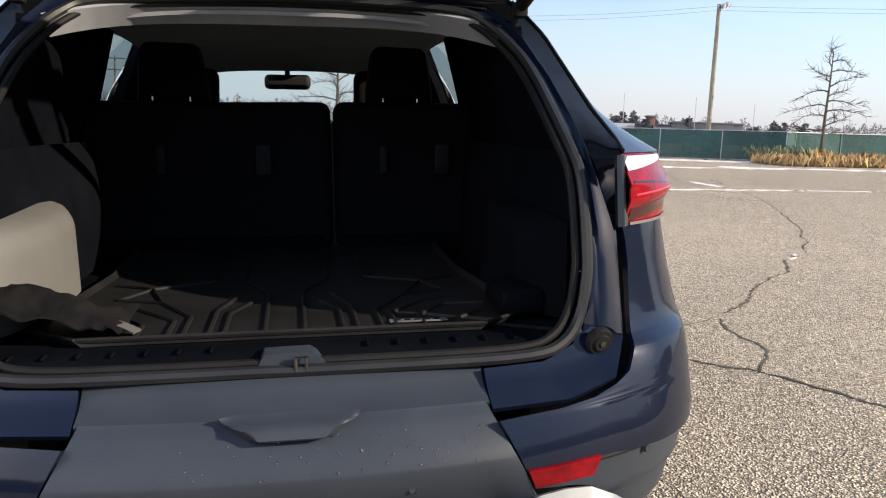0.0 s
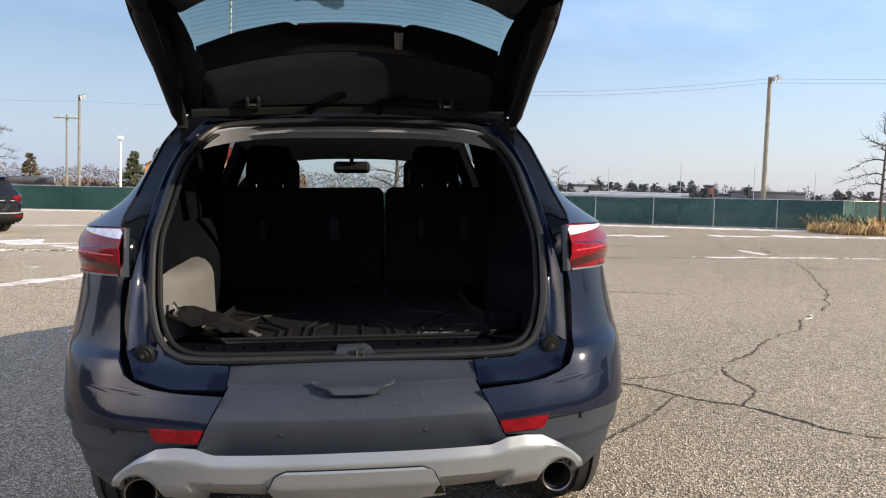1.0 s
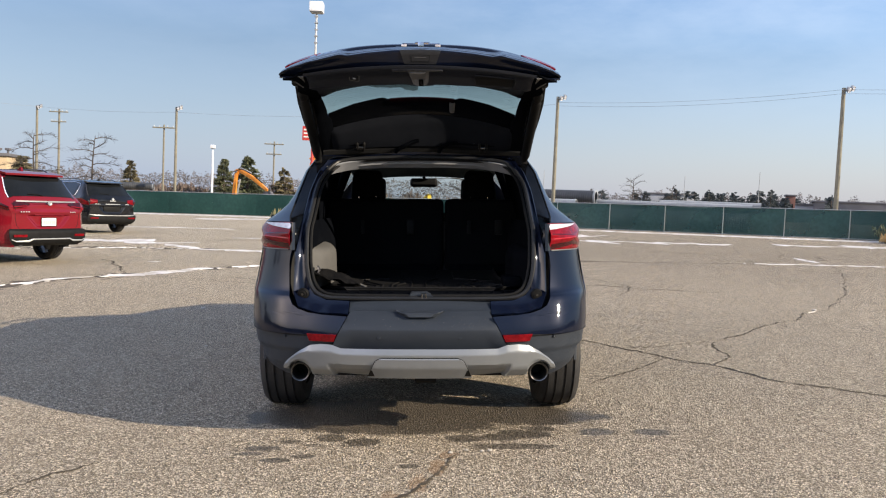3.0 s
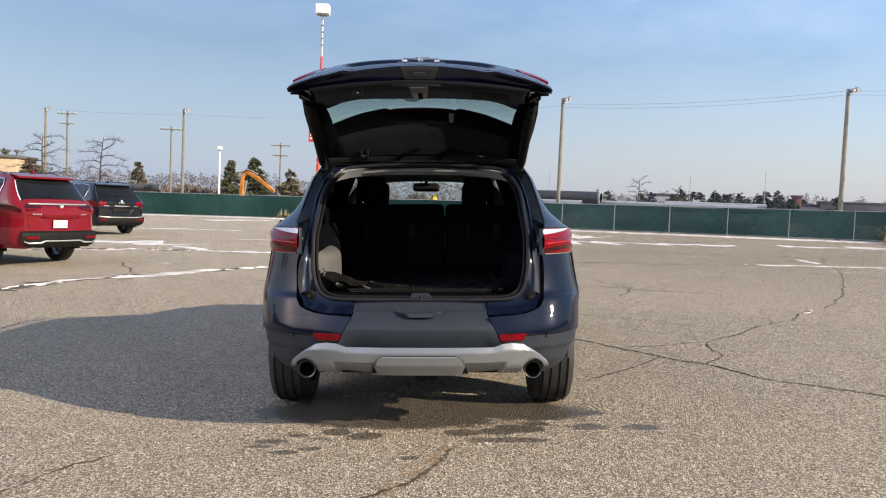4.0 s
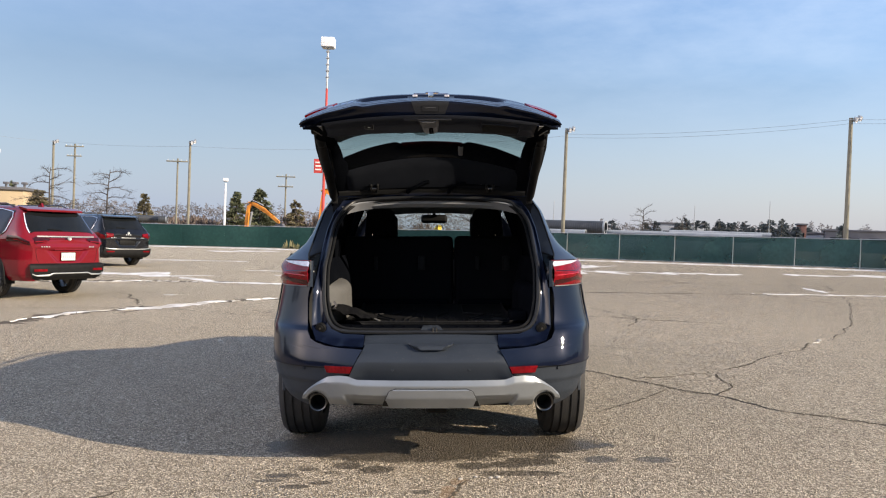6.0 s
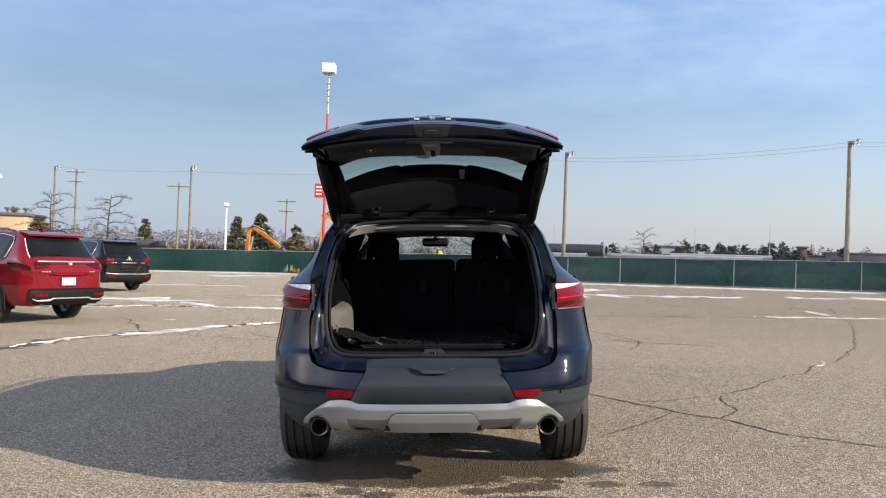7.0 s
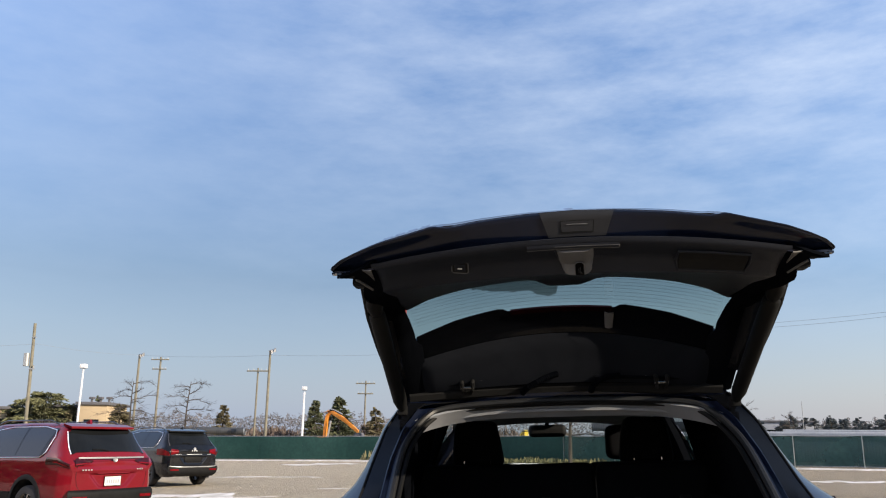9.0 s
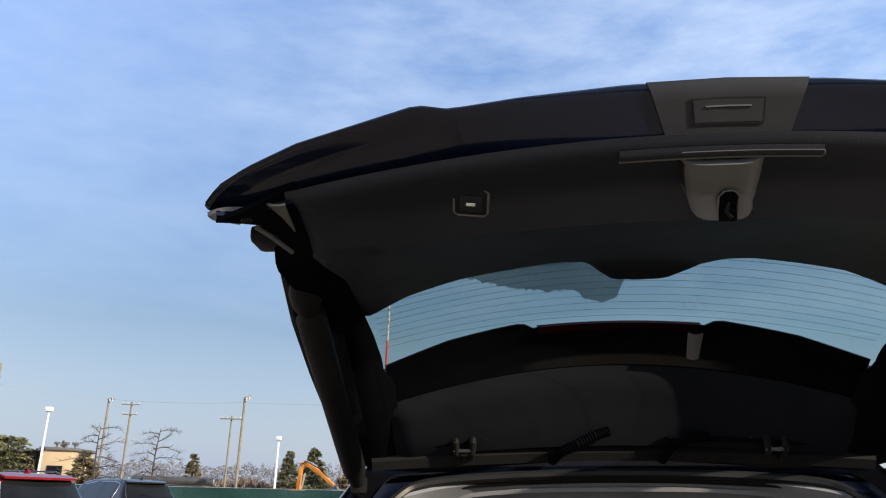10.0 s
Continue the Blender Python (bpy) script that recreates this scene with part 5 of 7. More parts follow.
part("gate_seal", tube(dense, 0.012, 8, closed=True), SEAL, SUV, "grey rubber gate seal")
part("gate_seal_lip", tube([Vector((p.x * 0.965, p.y + 0.012, 1.15 + (p.z - 1.15) * 0.965)) for p in dense], 0.009, 8, closed=True), RUBBER, SUV)

# sill, floor and ribbed mat
part("sill_plate", grid([[(x, y, z) for x in spread(-0.54, 0.54, 15)] for y, z in ((0.105, 0.770), (0.125, 0.784), (0.16, 0.790), (0.205, 0.792), (0.225, 0.786))], thick=0.01), TRIM, SUV)
for i in range(18):
    x = -0.50 + i * 0.059
    if abs(x) > 0.10:
        part("sill_rib", box((x, 0.165, 0.793), (0.006, 0.035, 0.006), 0.002, 1), TRIM, SUV)
part("latch_well", prism([(-0.10, 0.768), (-0.075, 0.803), (0.06, 0.805), (0.10, 0.785), (0.11, 0.768)], lambda u, v, w: (u * 0.62, 0.102 + w, 0.768 + (v - 0.768) * 0.8), 0.05), CLAD, SUV, "dark latch striker surround")
part("striker", tube([(0.01, 0.092, 0.765), (0.01, 0.092, 0.79), (0.03, 0.092, 0.79), (0.03, 0.092, 0.765)], 0.004, 8), STEEL, SUV)
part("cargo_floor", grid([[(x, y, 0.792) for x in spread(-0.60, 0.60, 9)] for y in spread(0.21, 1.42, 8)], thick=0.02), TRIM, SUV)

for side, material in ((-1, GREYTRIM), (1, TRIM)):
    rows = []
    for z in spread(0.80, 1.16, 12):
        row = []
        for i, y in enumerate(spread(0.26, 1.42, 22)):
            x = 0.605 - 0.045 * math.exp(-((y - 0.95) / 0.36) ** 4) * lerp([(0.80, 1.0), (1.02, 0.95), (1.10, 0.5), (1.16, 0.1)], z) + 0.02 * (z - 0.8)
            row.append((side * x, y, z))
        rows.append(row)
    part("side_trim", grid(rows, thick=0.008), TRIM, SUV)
    # swollen wheelhouse cover at the rear of the bay; left one's pale grey paints sunlight
    rows = []
    for u in spread(0, 1, 18):
        z = 0.80 + 0.205 * u
        top = math.sqrt(max(0.0, 1 - max(0.0, (u - 0.72) / 0.28) ** 2.4)) * (1 - 0.08 * u)
        row = []
        for t in spread(0, 1, 16):
            k = lerp([(0, 0.0), (0.12, 0.45), (0.3, 0.8), (0.55, 1.0), (0.82, 1.0), (0.93, 0.8), (1, 0.0)], t) * (0.15 + 0.85 * top)
            row.append((side * (0.592 - 0.088 * k), 0.25 + 0.50 * t, z + 0.02 * t))
        rows.append(row)
    part("wheelhouse_cover", grid(rows, thick=0.01), material, SUV, "moulded bay cover, its sunlit look painted in pale grey" if side < 0 else "")
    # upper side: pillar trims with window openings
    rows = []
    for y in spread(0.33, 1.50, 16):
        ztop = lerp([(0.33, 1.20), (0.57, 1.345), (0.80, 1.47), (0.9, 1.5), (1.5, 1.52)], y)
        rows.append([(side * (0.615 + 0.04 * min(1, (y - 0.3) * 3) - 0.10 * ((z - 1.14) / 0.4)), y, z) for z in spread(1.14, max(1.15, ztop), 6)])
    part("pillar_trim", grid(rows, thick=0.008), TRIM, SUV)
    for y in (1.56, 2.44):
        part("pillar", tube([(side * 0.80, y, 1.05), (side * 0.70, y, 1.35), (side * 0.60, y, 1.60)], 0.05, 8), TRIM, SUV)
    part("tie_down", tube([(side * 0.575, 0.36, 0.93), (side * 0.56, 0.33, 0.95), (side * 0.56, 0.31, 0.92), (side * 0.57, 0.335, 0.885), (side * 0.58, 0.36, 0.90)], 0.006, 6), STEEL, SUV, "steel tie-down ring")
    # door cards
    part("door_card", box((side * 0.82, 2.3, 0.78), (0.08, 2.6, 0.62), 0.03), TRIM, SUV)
part("pocket", box((0.50, 0.36, 0.835), (0.10, 0.16, 0.06), 0.02), TRIM, SUV)

# headliner and rear header
rows = []
for y in spread(0.86, 3.0, 14):
    zc = lerp(S_ZROOF, y) - 0.055
    rows.append([(x, y, zc - 0.06 * (abs(x) / 0.6) ** 3 - (0.02 if y < 0.9 else 0)) for x in spread(-0.60, 0.60, 17)])
part("headliner", grid(rows, thick=0.01), LINER, SUV)
rows = []
for u in spread(0, 1, 5):
    row = []
    for x in spread(-0.57, 0.57, 25):
        edge = (abs(x) / 0.57) ** 4
        row.append((x, 0.862 + 0.05 * u - 0.10 * edge, 1.532 - 0.045 * u - 0.055 * edge))
    rows.append(row)
part("rear_header", grid(rows, thick=0.01), LINER, SUV, "pale grey cloth roof edge")

# seats
def cushion(c, s, bevel, m=None):
    bm = box((0, 0, 0), s, bevel, 4)
    bmesh.ops.subdivide_edges(bm, edges=bm.edges[:], cuts=1, use_grid_fill=True)
    for v in bm.verts:
        v.co += v.normal * 0.006 * noise.noise(v.co * 8 + Vector(c))
    bm.transform(Matrix.Translation(c) @ (m or Matrix()))
    return bm


tilt = pose(0, 0, 0, -10, 0, 0)
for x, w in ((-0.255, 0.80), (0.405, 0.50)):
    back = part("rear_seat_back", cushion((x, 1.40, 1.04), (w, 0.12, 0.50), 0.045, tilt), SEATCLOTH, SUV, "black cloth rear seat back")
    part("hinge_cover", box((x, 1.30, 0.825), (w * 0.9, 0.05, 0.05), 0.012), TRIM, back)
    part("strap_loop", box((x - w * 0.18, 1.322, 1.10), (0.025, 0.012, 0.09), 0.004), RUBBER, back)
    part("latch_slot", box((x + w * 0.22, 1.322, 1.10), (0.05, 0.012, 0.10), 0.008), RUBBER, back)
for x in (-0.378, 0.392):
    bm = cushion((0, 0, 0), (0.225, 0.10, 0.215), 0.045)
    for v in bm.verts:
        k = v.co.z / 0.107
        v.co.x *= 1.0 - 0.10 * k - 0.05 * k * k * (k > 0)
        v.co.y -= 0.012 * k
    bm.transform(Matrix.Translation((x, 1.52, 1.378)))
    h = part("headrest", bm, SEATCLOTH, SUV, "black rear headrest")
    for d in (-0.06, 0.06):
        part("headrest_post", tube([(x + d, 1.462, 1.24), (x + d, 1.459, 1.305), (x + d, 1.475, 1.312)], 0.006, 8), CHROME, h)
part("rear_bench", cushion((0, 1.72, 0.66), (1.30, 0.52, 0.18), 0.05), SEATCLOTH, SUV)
for x in (-0.43, 0.43):
    seat = part("front_seat", cushion((x, 2.56, 0.93), (0.46, 0.16, 0.66), 0.07, pose(0, 0, 0, -14, 0, 0)), SEATCLOTH, SUV, "black front seat")
    part("seat_cushion", cushion((x, 2.82, 0.64), (0.52, 0.52, 0.18), 0.06), SEATCLOTH, seat)
    part("head_cushion", cushion((x, 2.47, 1.37), (0.25, 0.11, 0.19), 0.05, pose(0, 0, 0, -8, 0, 0)), SEATCLOTH, seat)
part("dashboard", cushion((0, 3.42, 0.92), (1.40, 0.45, 0.28), 0.09), TRIM, SUV)
part("steering_wheel", tube([(-0.39 + 0.18 * math.cos(a), 3.12 - 0.06 * math.sin(a), 1.0 + 0.17 * math.sin(a)) for a in [2 * math.pi * k / 24 for k in range(24)]], 0.014, 8, closed=True), TRIM, SUV)
mir = part("rear_view_mirror", cushion((0, 3.16, 1.445), (0.25, 0.074, 0.082), 0.036), RUBBER, SUV, "black inside rear-view mirror")
part("mirror_stalk", tube([(0, 3.16, 1.47), (0, 3.20, 1.535)], 0.014, 8), TRIM, mir)
part("sensor_pod", box((0, 3.12, 1.525), (0.24, 0.12, 0.04), 0.016), TRIM, mir)
for side in (1, -1):
    dm = part("door_mirror", cushion((side * 1.03, 3.05, 1.10), (0.16, 0.10, 0.13), 0.035), PAINT, SUV)
    part("mirror_pane", box((side * 1.03, 2.995, 1.10), (0.13, 0.008, 0.10), 0.003), CHROME, dm)
    part("roof_rail", tube([(side * 0.60, 1.0, 1.60), (side * 0.615, 1.3, 1.665), (side * 0.615, 2.5, 1.665), (side * 0.60, 2.85, 1.61)], 0.016, 8), GLOSSBLACK, SUV)
# -- liftgate, built shut and swung up about its hinge --
HINGE_Y, HINGE_Z, SWING = 0.86, 1.575, radians(61.2)


def up(p):
    dy, dz = p[1] - HINGE_Y, p[2] - HINGE_Z
    return Vector((p[0], HINGE_Y + dy * math.cos(SWING) + dz * math.sin(SWING), HINGE_Z - dy * math.sin(SWING) + dz * math.cos(SWING)))


GATE_Y = [(0.78, -0.055), (0.80, -0.049), (0.82, -0.043), (0.88, -0.026), (0.96, 0.002), (1.04, 0.030), (1.09, 0.040), (1.12, 0.046), (1.145, 0.075), (1.165, 0.11)]
GATE_X = [(0.78, 0.676), (0.84, 0.676), (0.95, 0.676), (1.03, 0.664), (1.10, 0.658), (1.165, 0.650)]


def gate_y(x, z):
    k = min(1.0, abs(x) / 0.90)
    y = lerp(GATE_Y, z) + 0.58 * (1 - (1 - k ** 2.6) ** (1 / 2.6))
    # plate pocket
    px = max(0.0, 1 - (max(0.0, abs(x) - 0.30) / 0.10) ** 2)
    pz = max(0.0, 1 - ((z - 0.97) / 0.105) ** 4)
    return y + 0.035 * px * pz


OUT_LIP = [(0, -0.285, 1.974), (0.12, -0.287, 1.969), (0.25, -0.291, 1.955), (0.335, -0.295, 1.941), (0.375, -0.298, 1.946), (0.45, -0.286, 1.929), (0.53, -0.268, 1.914), (0.6, -0.241, 1.896), (0.645, -0.211, 1.884), (0.676, -0.176, 1.87)]


def out_lip(x):
    a = abs(x)
    return Vector((x, lerp([(p, q) for p, q, r in OUT_LIP], a), lerp([(p, r) for p, q, r in OUT_LIP], a)))


def gate_skin(x, z, lift=0.0):
    """Outer skin of the raised gate; the lip follows its own line."""
    p = up((x, gate_y(x, z) - lift, z))
    e = out_lip(max(-0.676, min(0.676, x))) - up((x, gate_y(x, 0.78), 0.78))
    return p + e * math.exp(-((z - 0.78) / 0.10) ** 1.5)


rows = []
for z in spread(0.78, 1.165, 30):
    hw = lerp(GATE_X, z)
    rows.append([gate_skin(x, z) for x in spread(-hw, hw, 61)])
GATE = part("liftgate", grid(rows, thick=0.008), PAINT, SUV, "raised navy liftgate with dark inner trim")

# inner face: centre and edge profiles from lip to hinge
IN_C = [(-0.292, 1.892), (-0.222, 1.866), (-0.195, 1.831), (0.0, 1.868), (0.29, 1.914), (0.50, 1.907), (0.70, 1.885), (0.76, 1.82), (0.81, 1.72), (0.86, 1.60)]
IN_E = [(-0.200, 1.857), (-0.135, 1.842), (-0.065, 1.818), (0.12, 1.830), (0.385, 1.842), (0.50, 1.818), (0.605, 1.782), (0.68, 1.735), (0.77, 1.66), (0.86, 1.575)]
IN_W = [(0, 0.655), (0.5, 0.595), (1, 0.585), (2, 0.600), (3, 0.614), (4, 0.632), (5, 0.634), (6, 0.634), (7, 0.640), (8, 0.640), (9, 0.630)]
IN_S = list(range(10))


def inner(x, s, lift=0.0):
    """Inner skin; s runs 0..9 from lip to hinge; lift goes down, towards the ground."""
    q = min(1.25, (abs(x) / 0.60) ** 2)
    yc, zc = lerp(list(zip(IN_S, [a for a, b in IN_C])), s), lerp(list(zip(IN_S, [b for a, b in IN_C])), s)
    ye, ze = lerp(list(zip(IN_S, [a for a, b in IN_E])), s), lerp(list(zip(IN_S, [b for a, b in IN_E])), s)
    return Vector((x, yc + (ye - yc) * q, zc + (ze - zc) * q - lift))


def glass_lip(x):
    """Where the lower trim ends at the glass; the latch swells it in the middle."""
    return lerp([(0, 4.50), (0.05, 4.46), (0.085, 4.15), (0.12, 3.74), (0.16, 3.66), (0.33, 3.75), (0.45, 4.0), (0.55, 4.42)], abs(x))


def glass_top(x):
    return lerp([(0, 6.12), (0.20, 6.12), (0.225, 5.92), (0.4, 6.12), (0.545, 6.5)], abs(x))


# hem under the lip, from the outer edge to the inner trim
def hem(x, u, lift=0.0):
    """The painted hem: rolled over at the edge, hollow behind it, stepped down to the trim."""
    o, i = out_lip(x), inner(x, 0)
    i = i.lerp(o, 0.55 * max(0.0, (abs(x) - 0.59) / 0.082) ** 1.3)
    wing = min(1.0, max(0.0, (abs(x) - 0.34) / 0.05))
    roll = lerp([(0, 0.0), (0.05, -0.004), (0.12, -0.004), (0.45, 0.010), (0.80, 0.024), (0.88, 0.032), (0.95, 0.022), (1.0, 0.006)], u)
    dip = -0.016 * wing * math.exp(-((u - 0.42) / 0.16) ** 2) * min(1.0, (0.70 - abs(x)) / 0.1)
    return o.lerp(i, u) + Vector((0, roll - lift - 0.4 * dip, 0.0))


rows = []
for x in spread(-0.672, 0.672, 85):
    rows.append([hem(x, u) for u in (0, 0.025, 0.05, 0.12, 0.22, 0.32, 0.42, 0.52, 0.64, 0.74, 0.80, 0.84, 0.88, 0.92, 0.96, 1.0)])
part("lip_hem", grid(rows, thick=0.006), PAINT, GATE)
for nm, hw0, hw1, u0, u1, lift, material, label in (("lip_pad", 0.096, 0.074, 0.02, 0.80, 0.004, LIPPAD, "grey plastic pad with a release switch"), ("release_switch", 0.044, 0.042, 0.32, 0.68, 0.0046, RUBBER, "black release switch"), ("switch_face", 0.0415, 0.0395, 0.345, 0.655, 0.0051, LIPPAD, "")):
    rows = []
    for k in spread(-1, 1, 9):
        row = []
        for u in spread(u0, u1, 6):
            x = k * (hw0 + (hw1 - hw0) * (u - u0) / (u1 - u0))
            row.append(hem(x, u, lift))
        rows.append(row)
    part(nm, grid(rows, thick=0.004 if nm == "lip_pad" else 0.0012), material, GATE, label)
part("switch_line", tube([hem(x, 0.45, 0.0072) for x in spread(-0.027, 0.027, 5)], 0.0011, 6), LATCH, GATE)


# lower trim in grey-black plastic, proud of the frame
rows = []
for v in spread(-1, 1, 81):
    x = 0.553 * v
    s1 = glass_lip(max(-0.55, min(0.55, x)))
    end = max(0.0, (abs(x) - 0.519) / 0.034)
    rows.append([inner(x * lerp([(0, 1.0), (1.4, 1.0), (2.6, 1.035), (4.6, 1.03)], s), s, -0.030 * min(1.0, s / 0.5) * (1 - math.sqrt(max(0.0, 1 - end * end))) - 0.014 * max(0.0, 1 - s / 0.16) ** 2) for s in [0.03, 0.07, 0.11, 0.16] + spread(0.3, 2.0, 9)[:-1] + spread(2.0, s1, 9)])
part("lower_trim", grid(rows, thick=0.006), LATCH2, GATE, "dark grey moulded inner trim")
# side frames and upper trim
for side in (1, -1):
    rows = []
    for s in spread(0.0, 9, 36):
        w = lerp(IN_W, s)
        a = lerp([(0, 0.545), (2, 0.535), (3, 0.535), (3.8, 0.556), (6.6, 0.552), (7.0, 0.53), (9, 0.53)], s)
        sunk = 0.024 * max(0.0, 1 - s / 3.4)
        rows.append([inner(side * (a + (w - a) * u), s, 0.012 * math.sin(math.pi * u) - sunk * (1 - u * u)) for u in spread(0, 1, 6)])
    part("side_frame", grid(rows, thick=0.01), TRIM, GATE)
    # Pale strip added to paint sunlight on the trim's rounded end.
    part("trim_end_lit", grid([[inner(side * (0.5545 + 0.030 * v * (1 - t) ** 0.7), 0.02 + 1.0 * t, 0.006 - 0.010 * v * v) for v in spread(0, 1, 6)] for t in spread(0, 0.96, 10)], thick=0.003), GREYTRIM, GATE, "pale grey strip painted as the sunlit trim end")
    part("bracket_strip", tube([inner(side * 0.604, 0.42, 0.012), inner(side * 0.588, 0.80, 0.015), inner(side * 0.567, 1.45, 0.014)], 0.0035, 6), GREYTRIM, GATE, "pale edge of the corner bracket")
    # painted flank of the frame, over the edge to the outer skin
    rows = []
    for s in spread(0.0, 9, 30):
        w = lerp(IN_W, s)
        p = inner(side * w, s, 0.0)
        k = lerp([(0, 0.08), (1, 0.3), (2.5, 1.0), (9, 1.0)], s)
        rows.append([p, p + Vector((side * 0.006 * k, 0.0, 0.03 * k)), p + Vector((side * 0.012 * k - side * 0.03 * (s > 4), 0.004, 0.065 * k))])
    part("frame_flank", grid(rows, thick=0.006), GLOSSBLACK, GATE)
    # gas strut
    a, b = Vector((side * 0.606, 0.05, 1.852)), Vector((side * 0.612, 0.735, 1.515))
    strut = part("gas_strut", tube([a.lerp(b, 0.16), a.lerp(b, 0.18), a.lerp(b, 0.9), b], [0.018, 0.027, 0.026, 0.014], 14), RUBBER, GATE, "black power strut")
    part("rod", tube([a, a.lerp(b, 0.2)], 0.017, 10), RUBBER, strut)
    part("sleeve", tube([a.lerp(b, 0.06), a.lerp(b, 0.09), a.lerp(b, 0.13), a.lerp(b, 0.16)], [0.020, 0.026, 0.026, 0.019], 12), RUBBER, strut)
    part("cable", tube([a + Vector((side * 0.02, -0.01, 0.01)), a.lerp(b, 0.22) + Vector((side * 0.030, -0.004, 0.010)), a.lerp(b, 0.42) + Vector((side * 0.026, 0, 0.006)), a.lerp(b, 0.6) + Vector((side * 0.016, 0, 0))], 0.010, 8), RUBBER, strut)
    part("ball_joint", box(tuple(a), (0.035, 0.05, 0.04), 0.01), RUBBER, strut)
    part("ball_joint", box(tuple(b), (0.035, 0.05, 0.04), 0.01), RUBBER, strut)
    # hinge
    hx = side * 0.37
    hg = part("hinge", box((hx, 0.838, 1.628), (0.150, 0.022, 0.012), 0.004), RUBBER, GATE, "dark steel hinge")
    for d in (-0.021, 0.021):
        part("hinge_arm", tube([(hx + d, 0.826, 1.632), (hx + d, 0.812, 1.612), (hx + d * 0.9, 0.822, 1.590), (hx + d * 0.6, 0.850, 1.578)], [0.008, 0.009, 0.008, 0.007], 8), RUBBER, hg)
        part("hinge_bolt", lathe([(-0.004, 0.0), (-0.004, 0.006), (0.004, 0.007)], 8, "y"), STEEL, hg).matrix_basis = pose(hx + 2.6 * d, 0.826, 1.628)
    part("hinge_pin", tube([(hx - 0.026, 0.818, 1.596), (hx + 0.026, 0.818, 1.596)], 0.005, 8), STEEL, hg)
    part("corner_buffer", tube([(side * 0.612, -0.150, 1.866), (side * 0.613, -0.172, 1.856), (side * 0.614, -0.186, 1.850), (side * 0.614, -0.190, 1.848)], [0.010, 0.012, 0.012, 0.007], 14), RUBBER, GATE)
    part("corner_bracket", box((side * 0.60, -0.12, 1.838), (0.04, 0.06, 0.024), 0.008), RUBBER, GATE)
    # lamp section carried by the gate
    rows = []
    for z in spread(1.035, 1.128, 7):
        x0 = lerp([(1.035, 0.535), (1.128, 0.51)], z)
        rows.append([gate_skin(side * x, z, 0.005 + 0.015 * ((x - x0) / (0.685 - x0)) ** 1.3) for x in spread(x0, 0.685, 14)])
    lamp = part("gate_lamp", grid(rows, thick=0.035), LAMPRED, GATE, "red lamp section on the liftgate")
def trim_edge(x):
    return 7.28 + 0.28 * (abs(x) / 0.5) ** 2


rows, frit = [], []
for x in spread(-0.545, 0.545, 61):
    s0, s1 = glass_top(x), trim_edge(x)
    frit.append([inner(x, s0 + (s1 + 0.15 - s0) * u, -0.006) for u in spread(0, 1, 6)])
    fold = min(1.0, (0.56 - abs(x)) / 0.05)
    rows.append([inner(x, s1 + (8.75 - s1) * u, (0.020 * min(1.0, u * 6) ** 0.5 + 0.010 * math.sin(math.pi * u)) * fold) for u in spread(0, 1, 16)])
part("glass_border", grid(frit, thick=0.004), PIANO, GATE, "black printed border of the rear glass")
part("upper_trim", grid(rows, thick=0.006), UPTRIM, GATE, "dark grey moulded upper trim")
part("lower_flange", grid([[inner(x, s, 0.0) for x in spread(-0.56, 0.56, 25)] for s in (8.6, 8.8, 8.95)], thick=0.004), TRIM, GATE)
brake = part("brake_lamp", grid([[inner(x, s, -0.004) for x in spread(-0.19, 0.19, 9)] for s in spread(6.03, 6.25, 3)], thick=0.01), BRAKERED, GATE, "dark red high brake lamp")
part("wiper_clip", grid([[inner(0.180 + x * (1 - 0.2 * t), 6.22 + 0.85 * t, 0.010 - 18 * x * x - 0.006 * t) for x in spread(-0.016, 0.016, 7)] for t in spread(0, 1, 7)], thick=0.004), LATCH, GATE, "pale wiper spindle clip")
part("pane", grid([[inner(x, s, -0.012) for x in spread(-0.60, 0.60, 31)] for s in spread(3.3, 6.9, 14)]), GATEGLASS, GATE).visible_shadow = False
for k in range(9):
    s = 4.05 + 0.23 * k
    part("heater_wire", tube([inner(x, s, -0.008) for x in spread(-0.54, 0.54, 21)], 0.0004, 3), RUBBER, GATE)
# smoky tinted film on the glass, ragged along its lower edge
film = []
for x in spread(-0.375, -0.020, 220):
    u = (x + 0.375) / 0.355
    low = lerp([(0, 0.0), (0.15, 0.32), (0.35, 0.72), (0.58, 1.0), (0.8, 0.90), (0.94, 0.72), (1, 0.60)], u) * 1.25
    s0 = glass_lip(x) - 0.1
    film.append([inner(x, s, -0.007) for s in spread(s0, s0 + 0.12 + low + (0.13 * noise.noise((x * 60, 2, 1)) + 0.20 * abs(noise.noise((x * 330, 5, 1)))) * (1 - 0.75 * u), 5)])
part("smoky_patch", grid(film), SMOKY_FILM, GATE, "smoky grey patch with a ragged edge on the glass").visible_shadow = False
# latch cover, switch, pull cup
rows = []
for t in spread(0.30, 1.40, 12):
    u = (t - 0.30) / 1.10
    a, b = -0.0535 + 0.026 * u ** 1.4, 0.032 + 0.005 * u - 0.010 * u ** 5
    rows.append([inner(a + (b - a) * v, t, 0.010 + 0.008 * u - 0.012 * abs(2 * v - 1) ** 6 - 0.010 * max(0.0, u - 0.94) / 0.06) for v in spread(0, 1, 17)])
lt = part("latch_cover", grid(rows, thick=0.010), LATCH, GATE, "grey latch cover")
